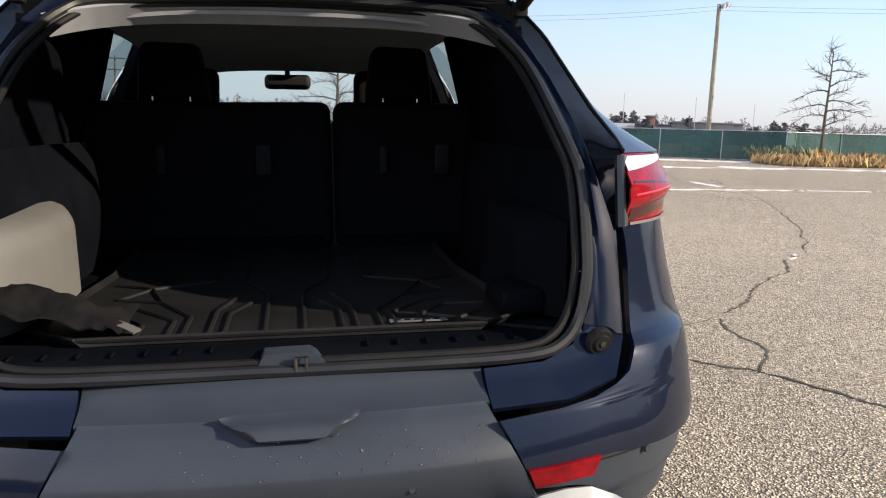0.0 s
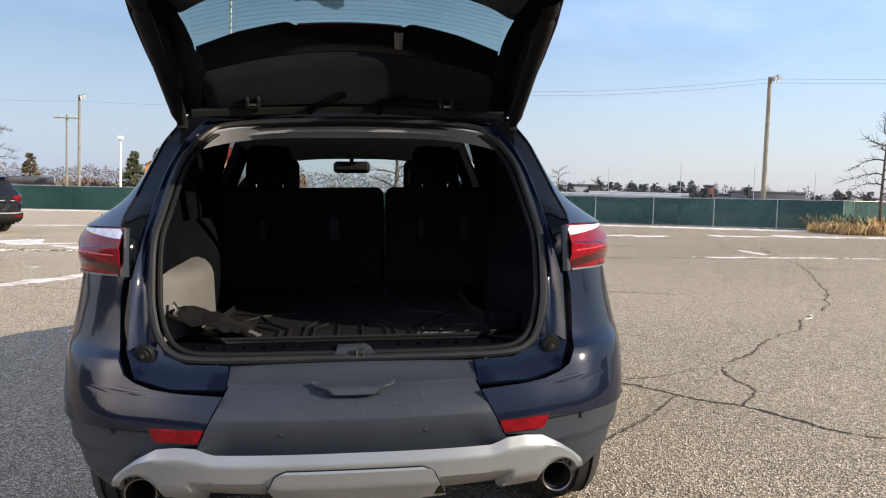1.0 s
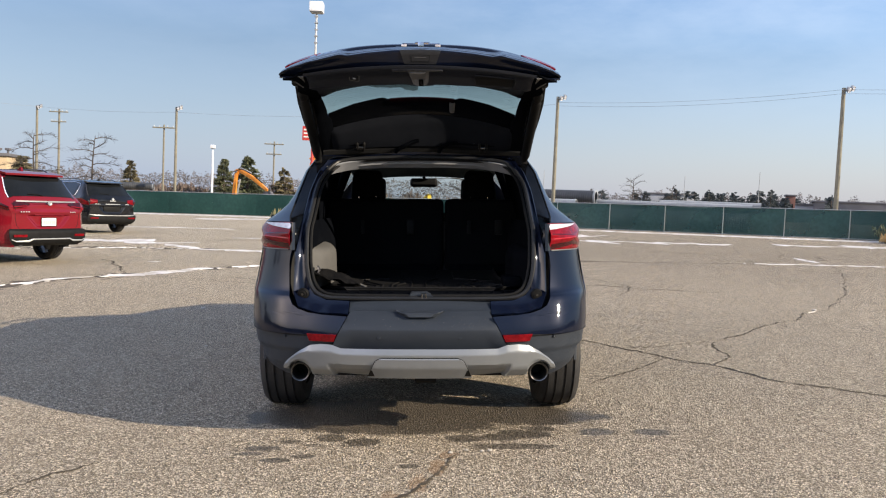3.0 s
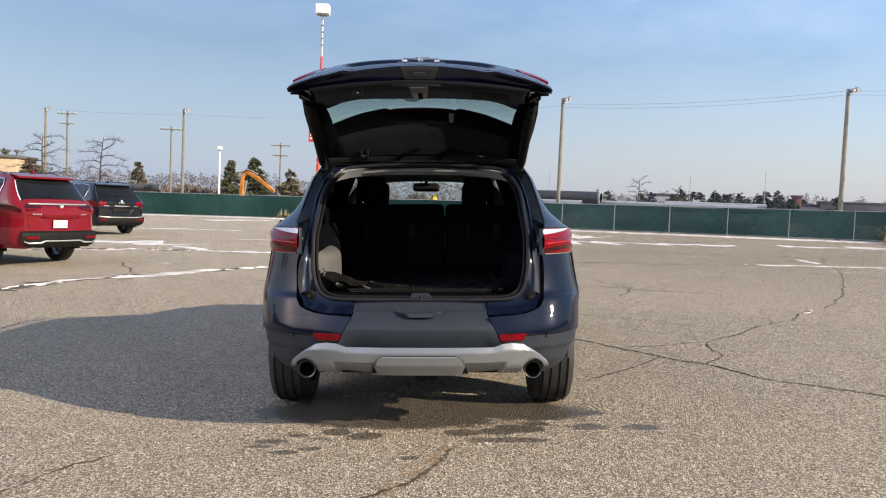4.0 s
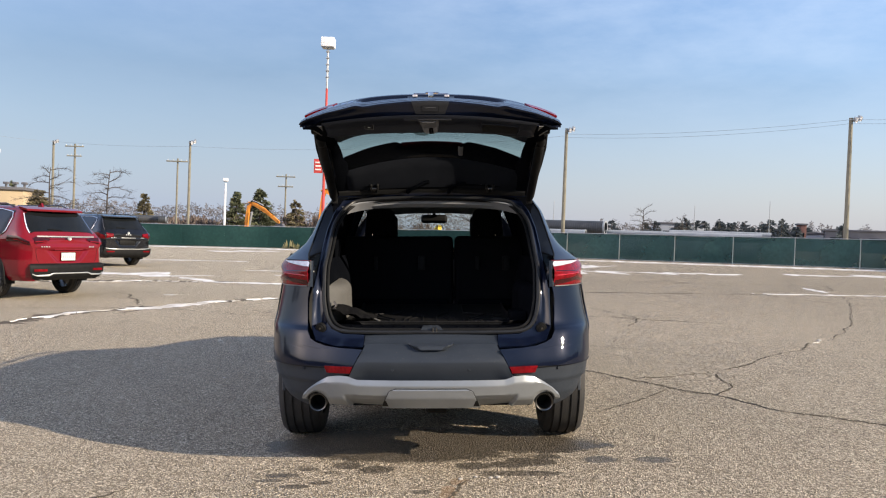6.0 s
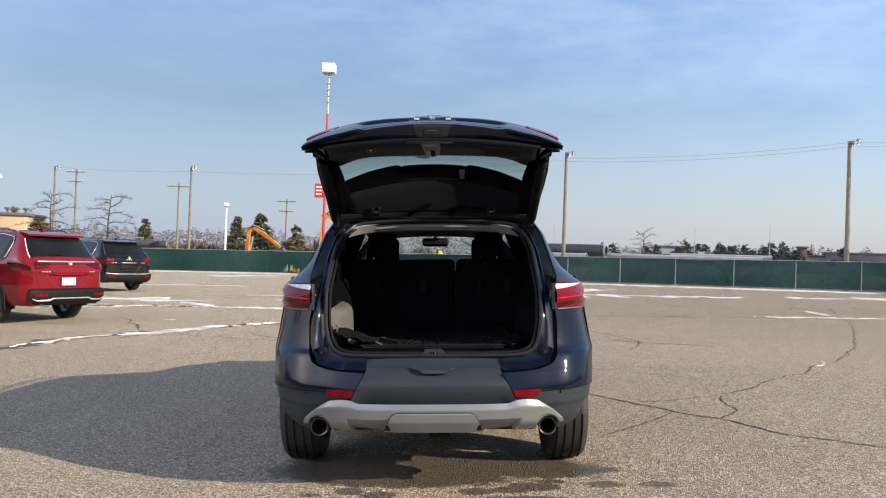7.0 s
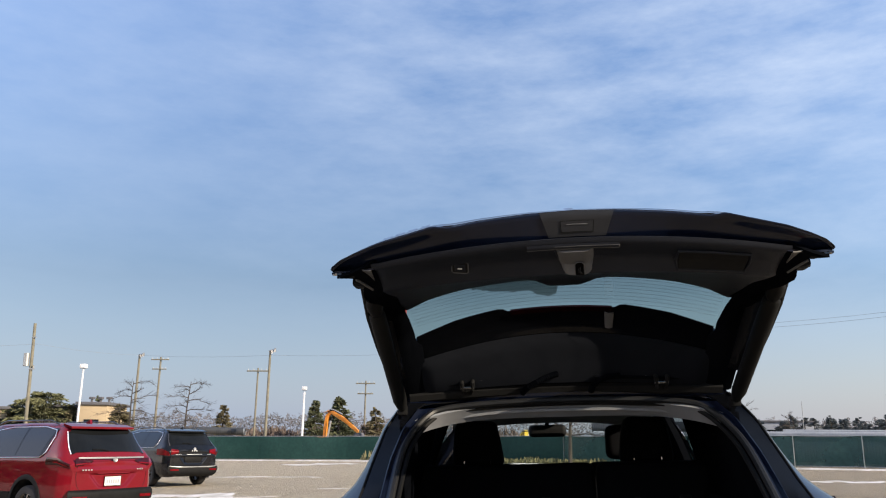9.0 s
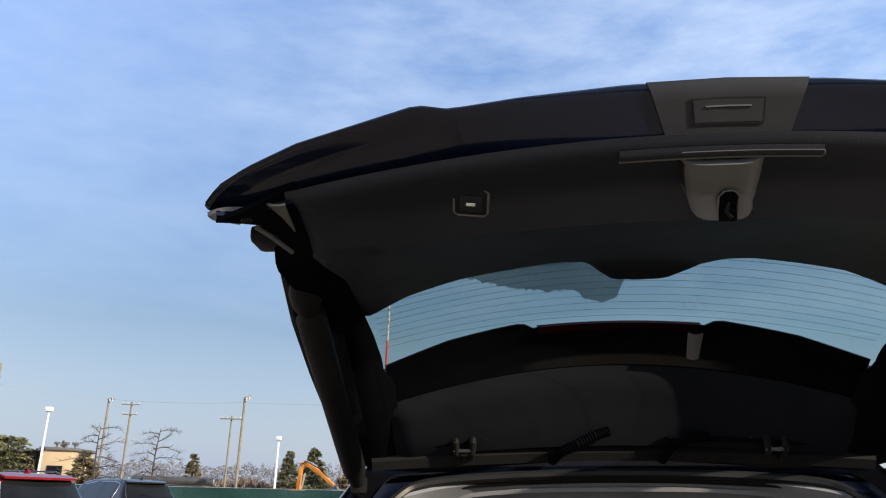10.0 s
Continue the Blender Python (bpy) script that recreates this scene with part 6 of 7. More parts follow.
part("cover_flank", grid([[inner(-0.054 + 0.026 * u ** 1.4 - 0.010 * v * (1 - 0.5 * u), 0.32 + 1.10 * u, 0.014 * (1 - v)) for v in spread(0, 1, 4)] for u in spread(0, 1, 10)], thick=0.003), LATCH2, lt)
part("cover_foot", grid([[inner(-0.030 + 0.064 * v, 1.40 + 0.26 * u, 0.012 * (1 - u)) for v in spread(0, 1, 6)] for u in spread(0, 1, 4)], thick=0.003), LATCH2, lt)
# Black patch laid on the cover paints the slot's shaded opening.
part("latch_slot", grid([[inner(0.003 + 0.004 * (t - 0.7) + x * min(1.0, 0.45 + (t - 0.72) * 6), t, 0.0285 + 0.008 * (t - 0.7)) for x in spread(-0.011, 0.011, 5)] for t in spread(0.72, 1.42, 8)], thick=0.002), SLOT_SHADE, lt, "latch slot painted as a black patch on the cover")
part("slot_rim", tube([inner(0.004 + x, t, 0.0285 + 0.008 * (t - 0.7)) for x, t in ((-0.0120, 1.38), (-0.0120, 0.85), (-0.008, 0.74), (0.0, 0.70), (0.008, 0.74), (0.0125, 0.85), (0.0145, 1.38))], 0.0013, 6), LATCH, lt)
part("claw", tube([inner(0.006, 0.95, 0.030), inner(0.003, 1.15, 0.034), inner(0.010, 1.32, 0.034)], 0.0035, 6), RUBBER, lt)
strip = part("latch_strip", grid([[inner(x, 0.09 + 0.14 * t, 0.004 + 0.006 * math.sin(math.pi * t)) for t in spread(0, 1, 6)] for x in spread(-0.132, 0.104, 19)], thick=0.003), LATCH2, GATE, "dark raised strip over the latch")
part("strip_edge", tube([inner(x, 0.225, 0.0115) for x in spread(-0.132, 0.104, 13)] + [inner(0.106, 0.16, 0.0115), inner(0.104, 0.10, 0.0105)], 0.0013, 6), LATCH, strip)
part("strip_edge", tube([inner(x, 0.10, 0.0105) for x in spread(-0.060, 0.104, 11)], 0.0009, 6), LATCH, strip)
BP = inner(-0.312, 0.95, 0.004)
btn = part("close_button", box((0, 0, 0), (0.046, 0.042, 0.012), 0.005, m=Matrix.Translation(BP) @ pose(0, 0, 0, -32, 6, 0)), RUBBER, GATE, "square black close button")
part("button_face", box((0, 0, -0.006), (0.029, 0.026, 0.004), 0.002, m=Matrix.Translation(BP) @ pose(0, 0, 0, -32, 6, 0)), LATCH2, btn)
part("button_mark", box((0, 0, -0.009), (0.012, 0.005, 0.002), 0.0008, 1, m=Matrix.Translation(BP) @ pose(0, 0, 0, -32, 6, 0)), WHITE, btn)
part("button_rim", tube([Matrix.Translation(BP) @ pose(0, 0, 0, -32, 6, 0) @ Vector((a, b, -0.004)) for a, b in ((-0.022, -0.016), (-0.017, -0.021), (0.017, -0.021), (0.022, -0.016), (0.022, 0.016), (0.017, 0.021), (-0.017, 0.021), (-0.022, 0.016))], 0.0020, 6, closed=True), LATCH, btn)
# Dark sheet lies on the trim and paints the cup's shaded hollow.
cup = part("pull_cup", grid([[inner(x, s, 0.009) for x in spread(0.265, 0.445, 7)] for s in spread(0.55, 1.65, 6)], thick=0.003), RUBBER, GATE, "pull cup drawn as a dark sheet on the trim")
part("cup_rim", tube([inner(x, s, 0.010) for x, s in ((0.26, 0.5), (0.35, 0.5), (0.45, 0.5), (0.455, 1.1), (0.445, 1.7), (0.35, 1.7), (0.265, 1.7), (0.257, 1.1))], 0.004, 6, closed=True), LATCH2, cup)
# hoses and seal foam at the hinge line
for x0, x1 in ((-0.52, -0.34), (0.12, 0.48)):
    part("foam_strip", tube([(x, 0.825, 1.625 - 0.02 * (x / 0.5) ** 2) for x in spread(x0, x1, 6)], 0.006, 8), TRIM, GATE)
for bend in ([(-0.160, 0.845, 1.570), (-0.135, 0.812, 1.592), (-0.095, 0.800, 1.612), (-0.055, 0.806, 1.630), (-0.02, 0.822, 1.640)], [(0.105, 0.845, 1.572), (0.110, 0.812, 1.588), (0.130, 0.800, 1.608), (0.165, 0.802, 1.622), (0.215, 0.815, 1.626)]):
    course = [Vector(bend[min(4, int(k))]).lerp(Vector(bend[min(4, int(k) + 1)]), k % 1) for k in spread(0, 4, 49)]
    part("hose", tube(course, [0.0125 if k % 2 else 0.0095 for k in range(49)], 10), TRIM, GATE, "ribbed black cable hose")
part("hinge_seal", tube([(x, 0.885 - 0.03 * (x / 0.6) ** 2, 1.592 - 0.022 * (x / 0.6) ** 2) for x in spread(-0.60, 0.60, 15)], 0.030, 8), RUBBER, SUV)
part("gutter", tube([(x, 0.905 - 0.06 * (x / 0.6) ** 2, 1.566 - 0.02 * (x / 0.6) ** 2) for x in spread(-0.60, 0.60, 15)], 0.012, 8), PAINT, SUV)

# outside of the gate: glass, spoiler, badge, plate pocket fittings
rows = []
for u in spread(0, 1, 10):
    z, y = 1.165 + 0.335 * u, 0.10 + 0.55 * u
    hw = 0.665 - 0.03 * u
    rows.append([up((x, y + 0.10 * (abs(x) / 0.62) ** 2.2, z)) for x in spread(-hw, -0.60, 4) + spread(0.60, hw, 4)])
part("outer_frame", grid([r[:4] for r in rows], thick=0.006), GLOSSBLACK, GATE)
part("outer_frame", grid([r[-4:] for r in rows], thick=0.006), GLOSSBLACK, GATE)
rows = []
for u in spread(0, 1, 8):
    y, z = 0.665 + 0.195 * u, 1.56 + 0.018 * math.sin(math.pi * min(1, u * 0.8)) - 0.01 * u
    rows.append([up((x, y + 0.05 * (x / 0.6) ** 2, z - 0.05 * (abs(x) / 0.6) ** 3)) + Vector((0, 0.035, 0.055 * (1 - u) ** 0.6 + 0.055)) for x in spread(-0.60, 0.60, 25)])
part("spoiler", grid(rows, thick=0.02), PAINT, GATE)
badge = part("badge", prism([(-0.085, 0.012), (-0.03, 0.012), (-0.022, 0.030), (0.038, 0.030), (0.032, 0.012), (0.085, 0.012), (0.075, -0.016), (0.022, -0.016), (0.014, -0.032), (-0.046, -0.032), (-0.038, -0.016), (-0.095, -0.016)], lambda u, v, w: up((u, 0.049 - w, 1.108 + v)), 0.002), GOLD, GATE, "gold maker's badge in a chrome rim")
BADGE_LINE = [(-0.092, 0.018), (-0.036, 0.018), (-0.028, 0.036), (0.046, 0.036), (0.040, 0.018), (0.092, 0.018), (0.080, -0.022), (0.028, -0.022), (0.020, -0.038), (-0.054, -0.038), (-0.046, -0.022), (-0.104, -0.022)]
part("badge_rim", tube([up((u, 0.048, 1.108 + v)) for u, v in BADGE_LINE], 0.0042, 8, closed=True), CHROME, badge)
pod = part("plate_lamp_housing", grid([[up((x, gate_y(0, 1.055) - 0.010, z)) for x in spread(-0.125, 0.125, 5)] for z in (1.035, 1.055, 1.075)], thick=0.012), GLOSSBLACK, GATE, "black housing with camera and plate lamps")
part("camera_lens", box(tuple(up((0, gate_y(0, 1.055) - 0.020, 1.055))), (0.03, 0.02, 0.03), 0.006), CHROME, pod)
for x in (-0.085, 0.085):
    part("plate_lamp", box(tuple(up((x, gate_y(0, 1.055) - 0.018, 1.055))), (0.028, 0.01, 0.012), 0.003), LAMPCLEAR, pod)
for x, z in ((-0.105, 1.005), (0.105, 1.005), (-0.105, 0.90), (0.105, 0.90)):
    part("plate_nut", box(tuple(up((x, gate_y(x, z) - 0.006, z))), (0.022, 0.014, 0.014), 0.003), WHITE, GATE, "white plastic plate nut")
for k in range(6):
    p = gate_skin(-0.52 + 0.036 * k, 0.90, 0.0)
    part("name_bar", box((0, 0, 0), (0.028, 0.003, 0.026), 0.001, m=Matrix.Translation(p) @ Matrix.Rotation(-SWING, 4, "X") @ pose(0, 0, 0, 0, 0, -14)), CHROME, GATE)
rows = [[gate_skin(x, z, 0.001) for x in spread(-0.64, 0.64, 41)] for z in (0.815, 0.828)]
part("lip_groove", grid(rows, thick=0.002), GLOSSBLACK, GATE)

# ---- loose things in the cargo bay ----
def mat_z(x, y):
    return 0.800 + 0.018 * max(0, (y - 0.9) / 0.5)


cargo_mat = thing("cargo_mat", CAR, "black rubber cargo mat with raised angular ribs", "mat")
rows = []
for y in spread(0.222, 1.30, 12):
    hw = lerp([(0.22, 0.40), (0.30, 0.52), (0.50, 0.505), (0.9, 0.475), (1.3, 0.48)], y)
    rows.append([(x, y, mat_z(x, y) + (0.012 if abs(x) > hw - 0.004 else 0.0)) for x in [-hw] + spread(-hw + 0.014, hw - 0.014, 15) + [hw]])
part("sheet", grid(rows, thick=0.006), MAT_R, cargo_mat)
part("front_lip", tube([(x, 0.224, 0.806) for x in spread(-0.40, 0.40, 9)], 0.006, 6), MAT_R, cargo_mat)
RIBS = [[(-0.05, 0.25), (-0.05, 0.62)], [(0.03, 0.25), (0.03, 0.62)], [(-0.13, 0.25), (-0.13, 0.42), (-0.09, 0.52)], [(0.11, 0.25), (0.11, 0.42), (0.07, 0.52)], [(-0.16, 0.25), (-0.16, 0.45), (-0.12, 0.6)], [(0.14, 0.25), (0.14, 0.45), (0.10, 0.6)],
        [(-0.21, 0.25), (-0.21, 0.40), (-0.29, 0.55), (-0.40, 0.60)], [(0.19, 0.25), (0.19, 0.40), (0.27, 0.55), (0.38, 0.60)], [(-0.24, 0.25), (-0.24, 0.37), (-0.34, 0.50), (-0.44, 0.53)], [(0.22, 0.25), (0.22, 0.37), (0.32, 0.50), (0.42, 0.53)],
        [(-0.30, 0.25), (-0.30, 0.34), (-0.37, 0.44), (-0.47, 0.44)], [(0.28, 0.25), (0.28, 0.34), (0.35, 0.44), (0.45, 0.44)], [(-0.40, 0.60), (-0.34, 0.72), (-0.20, 0.80)], [(0.38, 0.60), (0.34, 0.72), (0.20, 0.80)], [(-0.29, 0.55), (-0.34, 0.72), (-0.44, 0.78)], [(0.27, 0.55), (0.34, 0.72), (0.44, 0.78)],
        [(-0.05, 0.62), (-0.12, 0.80), (-0.12, 1.1)], [(0.03, 0.62), (0.10, 0.80), (0.10, 1.1)], [(-0.20, 0.80), (-0.20, 1.15)], [(0.20, 0.80), (0.20, 1.15)], [(-0.36, 0.25), (-0.36, 0.30), (-0.42, 0.36)], [(0.36, 0.25), (0.36, 0.30), (0.42, 0.36)]]
for line in RIBS:
    part("rib", tube([(x, y, mat_z(x, y) + 0.001) for x, y in line], 0.0055, 6), MAT_R, cargo_mat)
label = thing("mat_label", CAR, "small pale printed label lying on the cargo mat", "label")
part("card", box((0.27, 0.285, 0.8035), (0.125, 0.022, 0.003), 0.001, 1), LATCH, label)
for k in range(5):
    part("print_bar", box((0.225 + 0.021 * k, 0.285, 0.8056), (0.013, 0.008, 0.0008)), TRIM, label)

bag = thing("cloth_cover", CAR, "crumpled black cloth cover slumped in the bay corner", "cloth")
rows = []
for i in range(25):
    u = i / 24
    row = []
    for j in range(17):
        v = j / 16
        x = -0.565 + 0.245 * u
        y = 0.215 + 0.22 * v
        h = 0.085 * (1 - u) ** 0.7 * math.sin(math.pi * min(1, 0.15 + 0.85 * v)) ** 0.5
        h += 0.022 * noise.noise((x * 16, y * 14, 1.7)) * (1 - u * 0.3) + 0.010 * noise.noise((x * 45, y * 40, 4))
        row.append((x, y + 0.02 * noise.noise((x * 12, y * 12, 9)), 0.806 + max(0.002, h + 0.012)))
    rows.append(row)
part("fabric", grid(rows, thick=0.004), CLOTH, bag)
part("strap", grid([[(-0.40 + 0.10 * u + 0.01 * v, 0.24 + 0.03 * math.sin(u * 3) + 0.028 * v, 0.842 - 0.03 * u) for v in (0, 0.5, 1)] for u in spread(0, 1, 8)], thick=0.003), GREYTRIM, bag, "pale grey webbing strap")
buckle = part("buckle", tube([(-0.555, 0.25, 0.92), (-0.54, 0.24, 0.90), (-0.55, 0.235, 0.885), (-0.535, 0.235, 0.87)], 0.007, 6), STEEL, bag, "steel clip")

# ---- parked cars ----
def parked(name, m, paint, label, L, Wd, H, dark_lamp, group, drop=0.0):
    """A parked SUV: lofted shell with windows, lamps, bumpers and wheels; its rear stands at y = 0."""
    car = thing(name, m @ Matrix.Translation((0, 0, drop)), label, "car", group)
    hw = Wd / 2
    zr = [(0.0, 1.04), (0.06, 1.10), (0.12, 1.16), (0.28, 1.34), (0.42, H - 0.11), (0.50, H - 0.03), (0.75, H - 0.005), (1.6, H), (2.5, H - 0.03), (2.9, H - 0.09), (3.5, 1.18), (3.75, 1.06), (4.2, 1.0), (L - 0.15, 0.86), (L, 0.62)]
    wr = [(0.0, 0.62), (0.16, 0.70), (0.30, 0.66), (0.46, 0.60), (0.8, 0.60), (2.6, 0.60), (3.5, 0.68), (4.2, 0.62), (L, 0.42)]
    zb = [(0.0, 0.98), (0.2, 1.08), (0.6, 1.07), (3.4, 0.99), (3.75, 0.98), (4.2, 0.92), (L, 0.56)]
    wb = [(0.0, 0.80), (0.12, 0.87), (0.35, 0.90), (0.8, 0.905), (3.5, 0.905), (4.2, 0.84), (L, 0.5)]
    wm = [(0.0, 0.80), (0.06, 0.88), (0.18, 0.955), (0.4, 0.985), (0.8, 1.0), (3.7, 1.0), (4.2, 0.95), (L - 0.1, 0.72), (L, 0.6)]

    def sec(y):
        a, b, c, d, e = lerp(zr, y), lerp(wr, y) * hw / 0.925, lerp(zb, y), lerp(wb, y) * hw / 0.925, lerp(wm, y) * hw
        a = max(a, c + 0.015)
        return [(e * 0.90, 0.26), (e * 0.98, 0.36), (e, 0.52), (e, 0.68), (e * 0.985, 0.86), (d, c), (d + (b - d) * 0.5, c + (a - c) * 0.55), (b + 0.015, a - min(0.06, (a - c) * 0.4)), (b * 0.9, a - 0.012), (b * 0.5, a - 0.002), (0.0, a)]

    def pt(y, v, side=1, lift=0.0):
        s = sec(y)
        i = min(int(v), len(s) - 2)
        f = v - i
        x, z = s[i][0] * (1 - f) + s[i + 1][0] * f, s[i][1] * (1 - f) + s[i + 1][1] * f
        dx, dz = s[i + 1][0] - s[i][0], s[i + 1][1] - s[i][1]
        d = math.hypot(dx, dz) or 1
        return Vector((side * (x + lift * dz / d), y - (0.0 if y > 0.02 else lift), z - lift * dx / d))
    s0 = sec(0.0)

    def skin(x, z, lift=0.0):
        """The bowed tailgate: crease under the lamps, hollow round the plate, tucked in below."""
        w = lerp([(p[1], p[0]) for p in s0[:9]], z)
        k = min(1.0, abs(x) / w)
        bow = 0.055 * (1 - k ** 2.6)
        crease = 0.022 * math.exp(-((z - 0.895) / 0.035) ** 2) * (1 - k ** 6) if dark_lamp else 0.012 * math.exp(-((z - 0.86) / 0.03) ** 2)
        hw2 = lerp([(0.60, 0.24), (0.70, 0.34), (0.84, 0.46)], z)
        inset = 0.036 * min(1.0, max(0.0, (hw2 - abs(x)) / 0.05)) * min(1.0, max(0.0, (z - 0.60) / 0.04)) * min(1.0, max(0.0, (0.850 - z) / 0.025))
        return Vector((x, -(bow + crease - inset) * min(1.0, max(0.0, (1.10 - z) / 0.05)) - lift, z))

    def bump_y(t):
        """Outer face of the bumper across the car, t from -1 to 1."""
        return -0.055 - 0.075 * (1 - abs(t) ** 3.2)
    hubs = (0.98, L - 1.0)
    ys = sorted(set([0.0, 0.03, 0.06, 0.10, 0.14, 0.18] + [round(0.22 + (L - 0.22) * i / 84, 4) for i in range(85)]))
    vs = [0, 0.5, 1, 1.33, 1.66, 2, 2.33, 2.66, 3, 3.33, 3.66, 4, 4.5, 5, 5.5, 6, 6.5, 7, 8, 9, 10]
    for side in (1, -1):
        bm = bmesh.new()
        P = {}
        for i, y in enumerate(ys):
            for j, v in enumerate(vs):
                p = pt(y, v, side)
                for hy in hubs:
                    d = math.hypot(p.y - hy, p.z - 0.35)
                    if abs(d - 0.40) < 0.028:
                        p.y, p.z = hy + (p.y - hy) * 0.40 / d, 0.35 + (p.z - 0.35) * 0.40 / d
                P[i, j] = bm.verts.new(p)
        for i in range(len(ys) - 1):
            for j in range(len(vs) - 1):
                q = [P[i, j], P[i + 1, j], P[i + 1, j + 1], P[i, j + 1]]
                c = sum((p.co for p in q), Vector()) / 4
                if any(math.hypot(c.y - hy, c.z - 0.35) < 0.40 for hy in hubs):
                    continue
                bm.faces.new(q)
        part("body_side", bm, paint, car)
        part("side_cladding", grid([[pt(y, v, side, 0.012) for y in spread(1.42, L - 1.44, 10)] for v in spread(0, 2.0, 4)], thick=0.01), RUBBER, car)
        for hy in hubs:
            rows = []
            for k in range(21):
                a = math.pi * (-0.05 + 1.1 * k / 20)
                rows.append([(side * (hw + lift), hy + rr * math.cos(a), 0.35 + rr * math.sin(a)) for rr, lift in ((0.39, -0.05), (0.39, 0.010), (0.43, 0.012), (0.46, 0.004), (0.465, -0.01))])
            part("wheel_arch", grid(rows), RUBBER, car)
            wheel(car, side * (hw - 0.14), hy, 0.36 - drop, side, 0.36, 0.235, 5, True)
            part("arch_liner", grid([[(side * x, hy + 0.39 * r * math.cos(a), 0.35 + 0.39 * r * math.sin(a)) for x, r in ((0.55, 0.0), (0.55, 0.5), (0.55, 1.0), (hw - 0.03, 1.0))] for a in spread(0.05, math.pi - 0.05, 15)]), SOOT, car)
        part("flap", box((side * (hw - 0.12), 0.54, 0.30), (0.22, 0.02, 0.22), 0.006), RUBBER, car)
        part("window_band", grid([[pt(y, v, side, 0.004) for y in spread(0.66 - 0.05 * abs(v - 6), 3.12 - 0.28 * (v - 5.1) / 1.75, 20)] for v in spread(5.12, 6.85, 6)]), PIANO, car, "gloss black window pillars")
        for y0, y1 in ((0.62, 1.45), (1.47, 2.43), (2.45, 3.20)):
            rows = []
            for v in spread(5.12, 6.85, 6):
                k = (v - 5.12) / 1.73
                rows.append([pt(y, v, side, 0.006) for y in spread(y0 + (0.12 * (1 - k) if y0 < 1 else 0) + 0.05 * k, y1 - (0.30 * k if y1 > 3 else 0), 8)])
            part("side_window", grid(rows), DARKGLASS, car, "dark tinted side window")
        line = [pt(0.70, 5.06, side, 0.012), pt(1.5, 5.06, side, 0.012), pt(2.5, 5.06, side, 0.012), pt(3.2, 5.06, side, 0.012)]
        top = [pt(3.0, 6.9, side, 0.012), pt(2.0, 6.9, side, 0.012), pt(1.0, 6.9, side, 0.012), pt(0.66, 6.7, side, 0.012), pt(0.58, 6.2, side, 0.012)]
        part("chrome_strip", tube(line[::-1] + [pt(0.60, 5.3, side, 0.012)] + top[::-1], 0.010, 6), CHROME, car, "chrome window strip")
        rows = [[pt(y, v, side, 0.012) for y in (0.012, 0.03, 0.06, 0.10, 0.16, 0.24, 0.36, 0.50)] for v in ((4.58, 4.75, 4.92, 5.06) if dark_lamp else (4.1, 4.5, 4.9))]
        lamp = part("tail_lamp", grid(rows, thick=0.012), LAMPDARK if dark_lamp else LAMPRED, car, "dark red wrap-round tail lamp" if dark_lamp else "bright red tail lamp")
        part("lamp_core", grid([[pt(y, v, side, 0.020) for y in (0.012, 0.04, 0.08, 0.14, 0.22, 0.30)] for v in ((4.72, 4.80) if dark_lamp else (4.25, 4.45))]), LAMPRED, lamp)
        # lamp section on the tailgate, let into the curved skin
        x0, x1 = (0.40, 0.70) if dark_lamp else (0.50, 0.72)
        za, zb2 = (0.955, 1.085) if dark_lamp else (0.89, 1.06)
        rows = []
        for u in spread(0, 1, 10):
            x = (x0 + (x1 - x0) * u) * hw / 0.91
            lo = za + ((0.070 * (1 - u) ** 1.5) if dark_lamp else 0.05 * (1 - u))
            hi = zb2 - (0.030 * (1 - u) ** 1.5 if dark_lamp else 0.03 * (1 - u))
            rows.append([skin(side * x, lo + (hi - lo) * t, 0.008 + 0.010 * math.sin(math.pi * t)) for t in spread(0, 1, 6)])
        gl = part("gate_lamp", grid(rows, thick=0.006), LAMPDARK if dark_lamp else LAMPRED, car, "red lamp section on the tailgate")
        part("lamp_bar", grid([[skin(side * (x0 + 0.06 + (x1 - x0 - 0.06) * u) * hw / 0.91, za + 0.045 + 0.02 * t - 0.02 * u, 0.021) for t in (0, 0.5, 1)] for u in spread(0, 1, 8)], thick=0.003), LAMPRED, gl)
        part("reflector", grid([[Vector((side * (0.50 + 0.24 * u) * hw / 0.91, bump_y((0.50 + 0.24 * u) / 0.84) - 0.010, 0.445 + 0.045 * t)) for t in (0, 0.5, 1)] for u in spread(0, 1, 6)], thick=0.008), LAMPRED, car, "red bumper reflector")
        part("pillar_strip", tube([pt(0.14, 7.15, side, 0.014), pt(0.22, 7.15, side, 0.014), pt(0.32, 7.15, side, 0.014), pt(0.42, 7.2, side, 0.014)], 0.011, 6), CHROME if dark_lamp else GLOSSBLACK, car, "bright strip beside the rear window")
        part("roof_rail", tube([(side * 0.585, 0.75, H - 0.03), (side * 0.60, 0.95, H + 0.03), (side * 0.60, 2.3, H + 0.02), (side * 0.585, 2.55, H - 0.04)], 0.014, 6), GLOSSBLACK, car)
        part("door_mirror", box((side * (hw + 0.09), 3.0, 1.03), (0.18, 0.1, 0.13), 0.035, 3), paint, car)
    # rear face, glass, bumper and small fittings
    part("tailgate", grid([[skin(lerp([(p[1], p[0]) for p in s0[:9]], z) * t, z) for t in spread(-1, 1, 61)] for z in spread(0.40, 1.035, 52)]), paint, car)
    for side in (1, -1):
        part("shut_line", tube([skin(side * x * hw / 0.91, z, 0.001) for x, z in ((0.66, 0.955), (0.665, 0.80), (0.64, 0.66), (0.60, 0.60))], 0.004, 5), RUBBER, car)
    rows = []
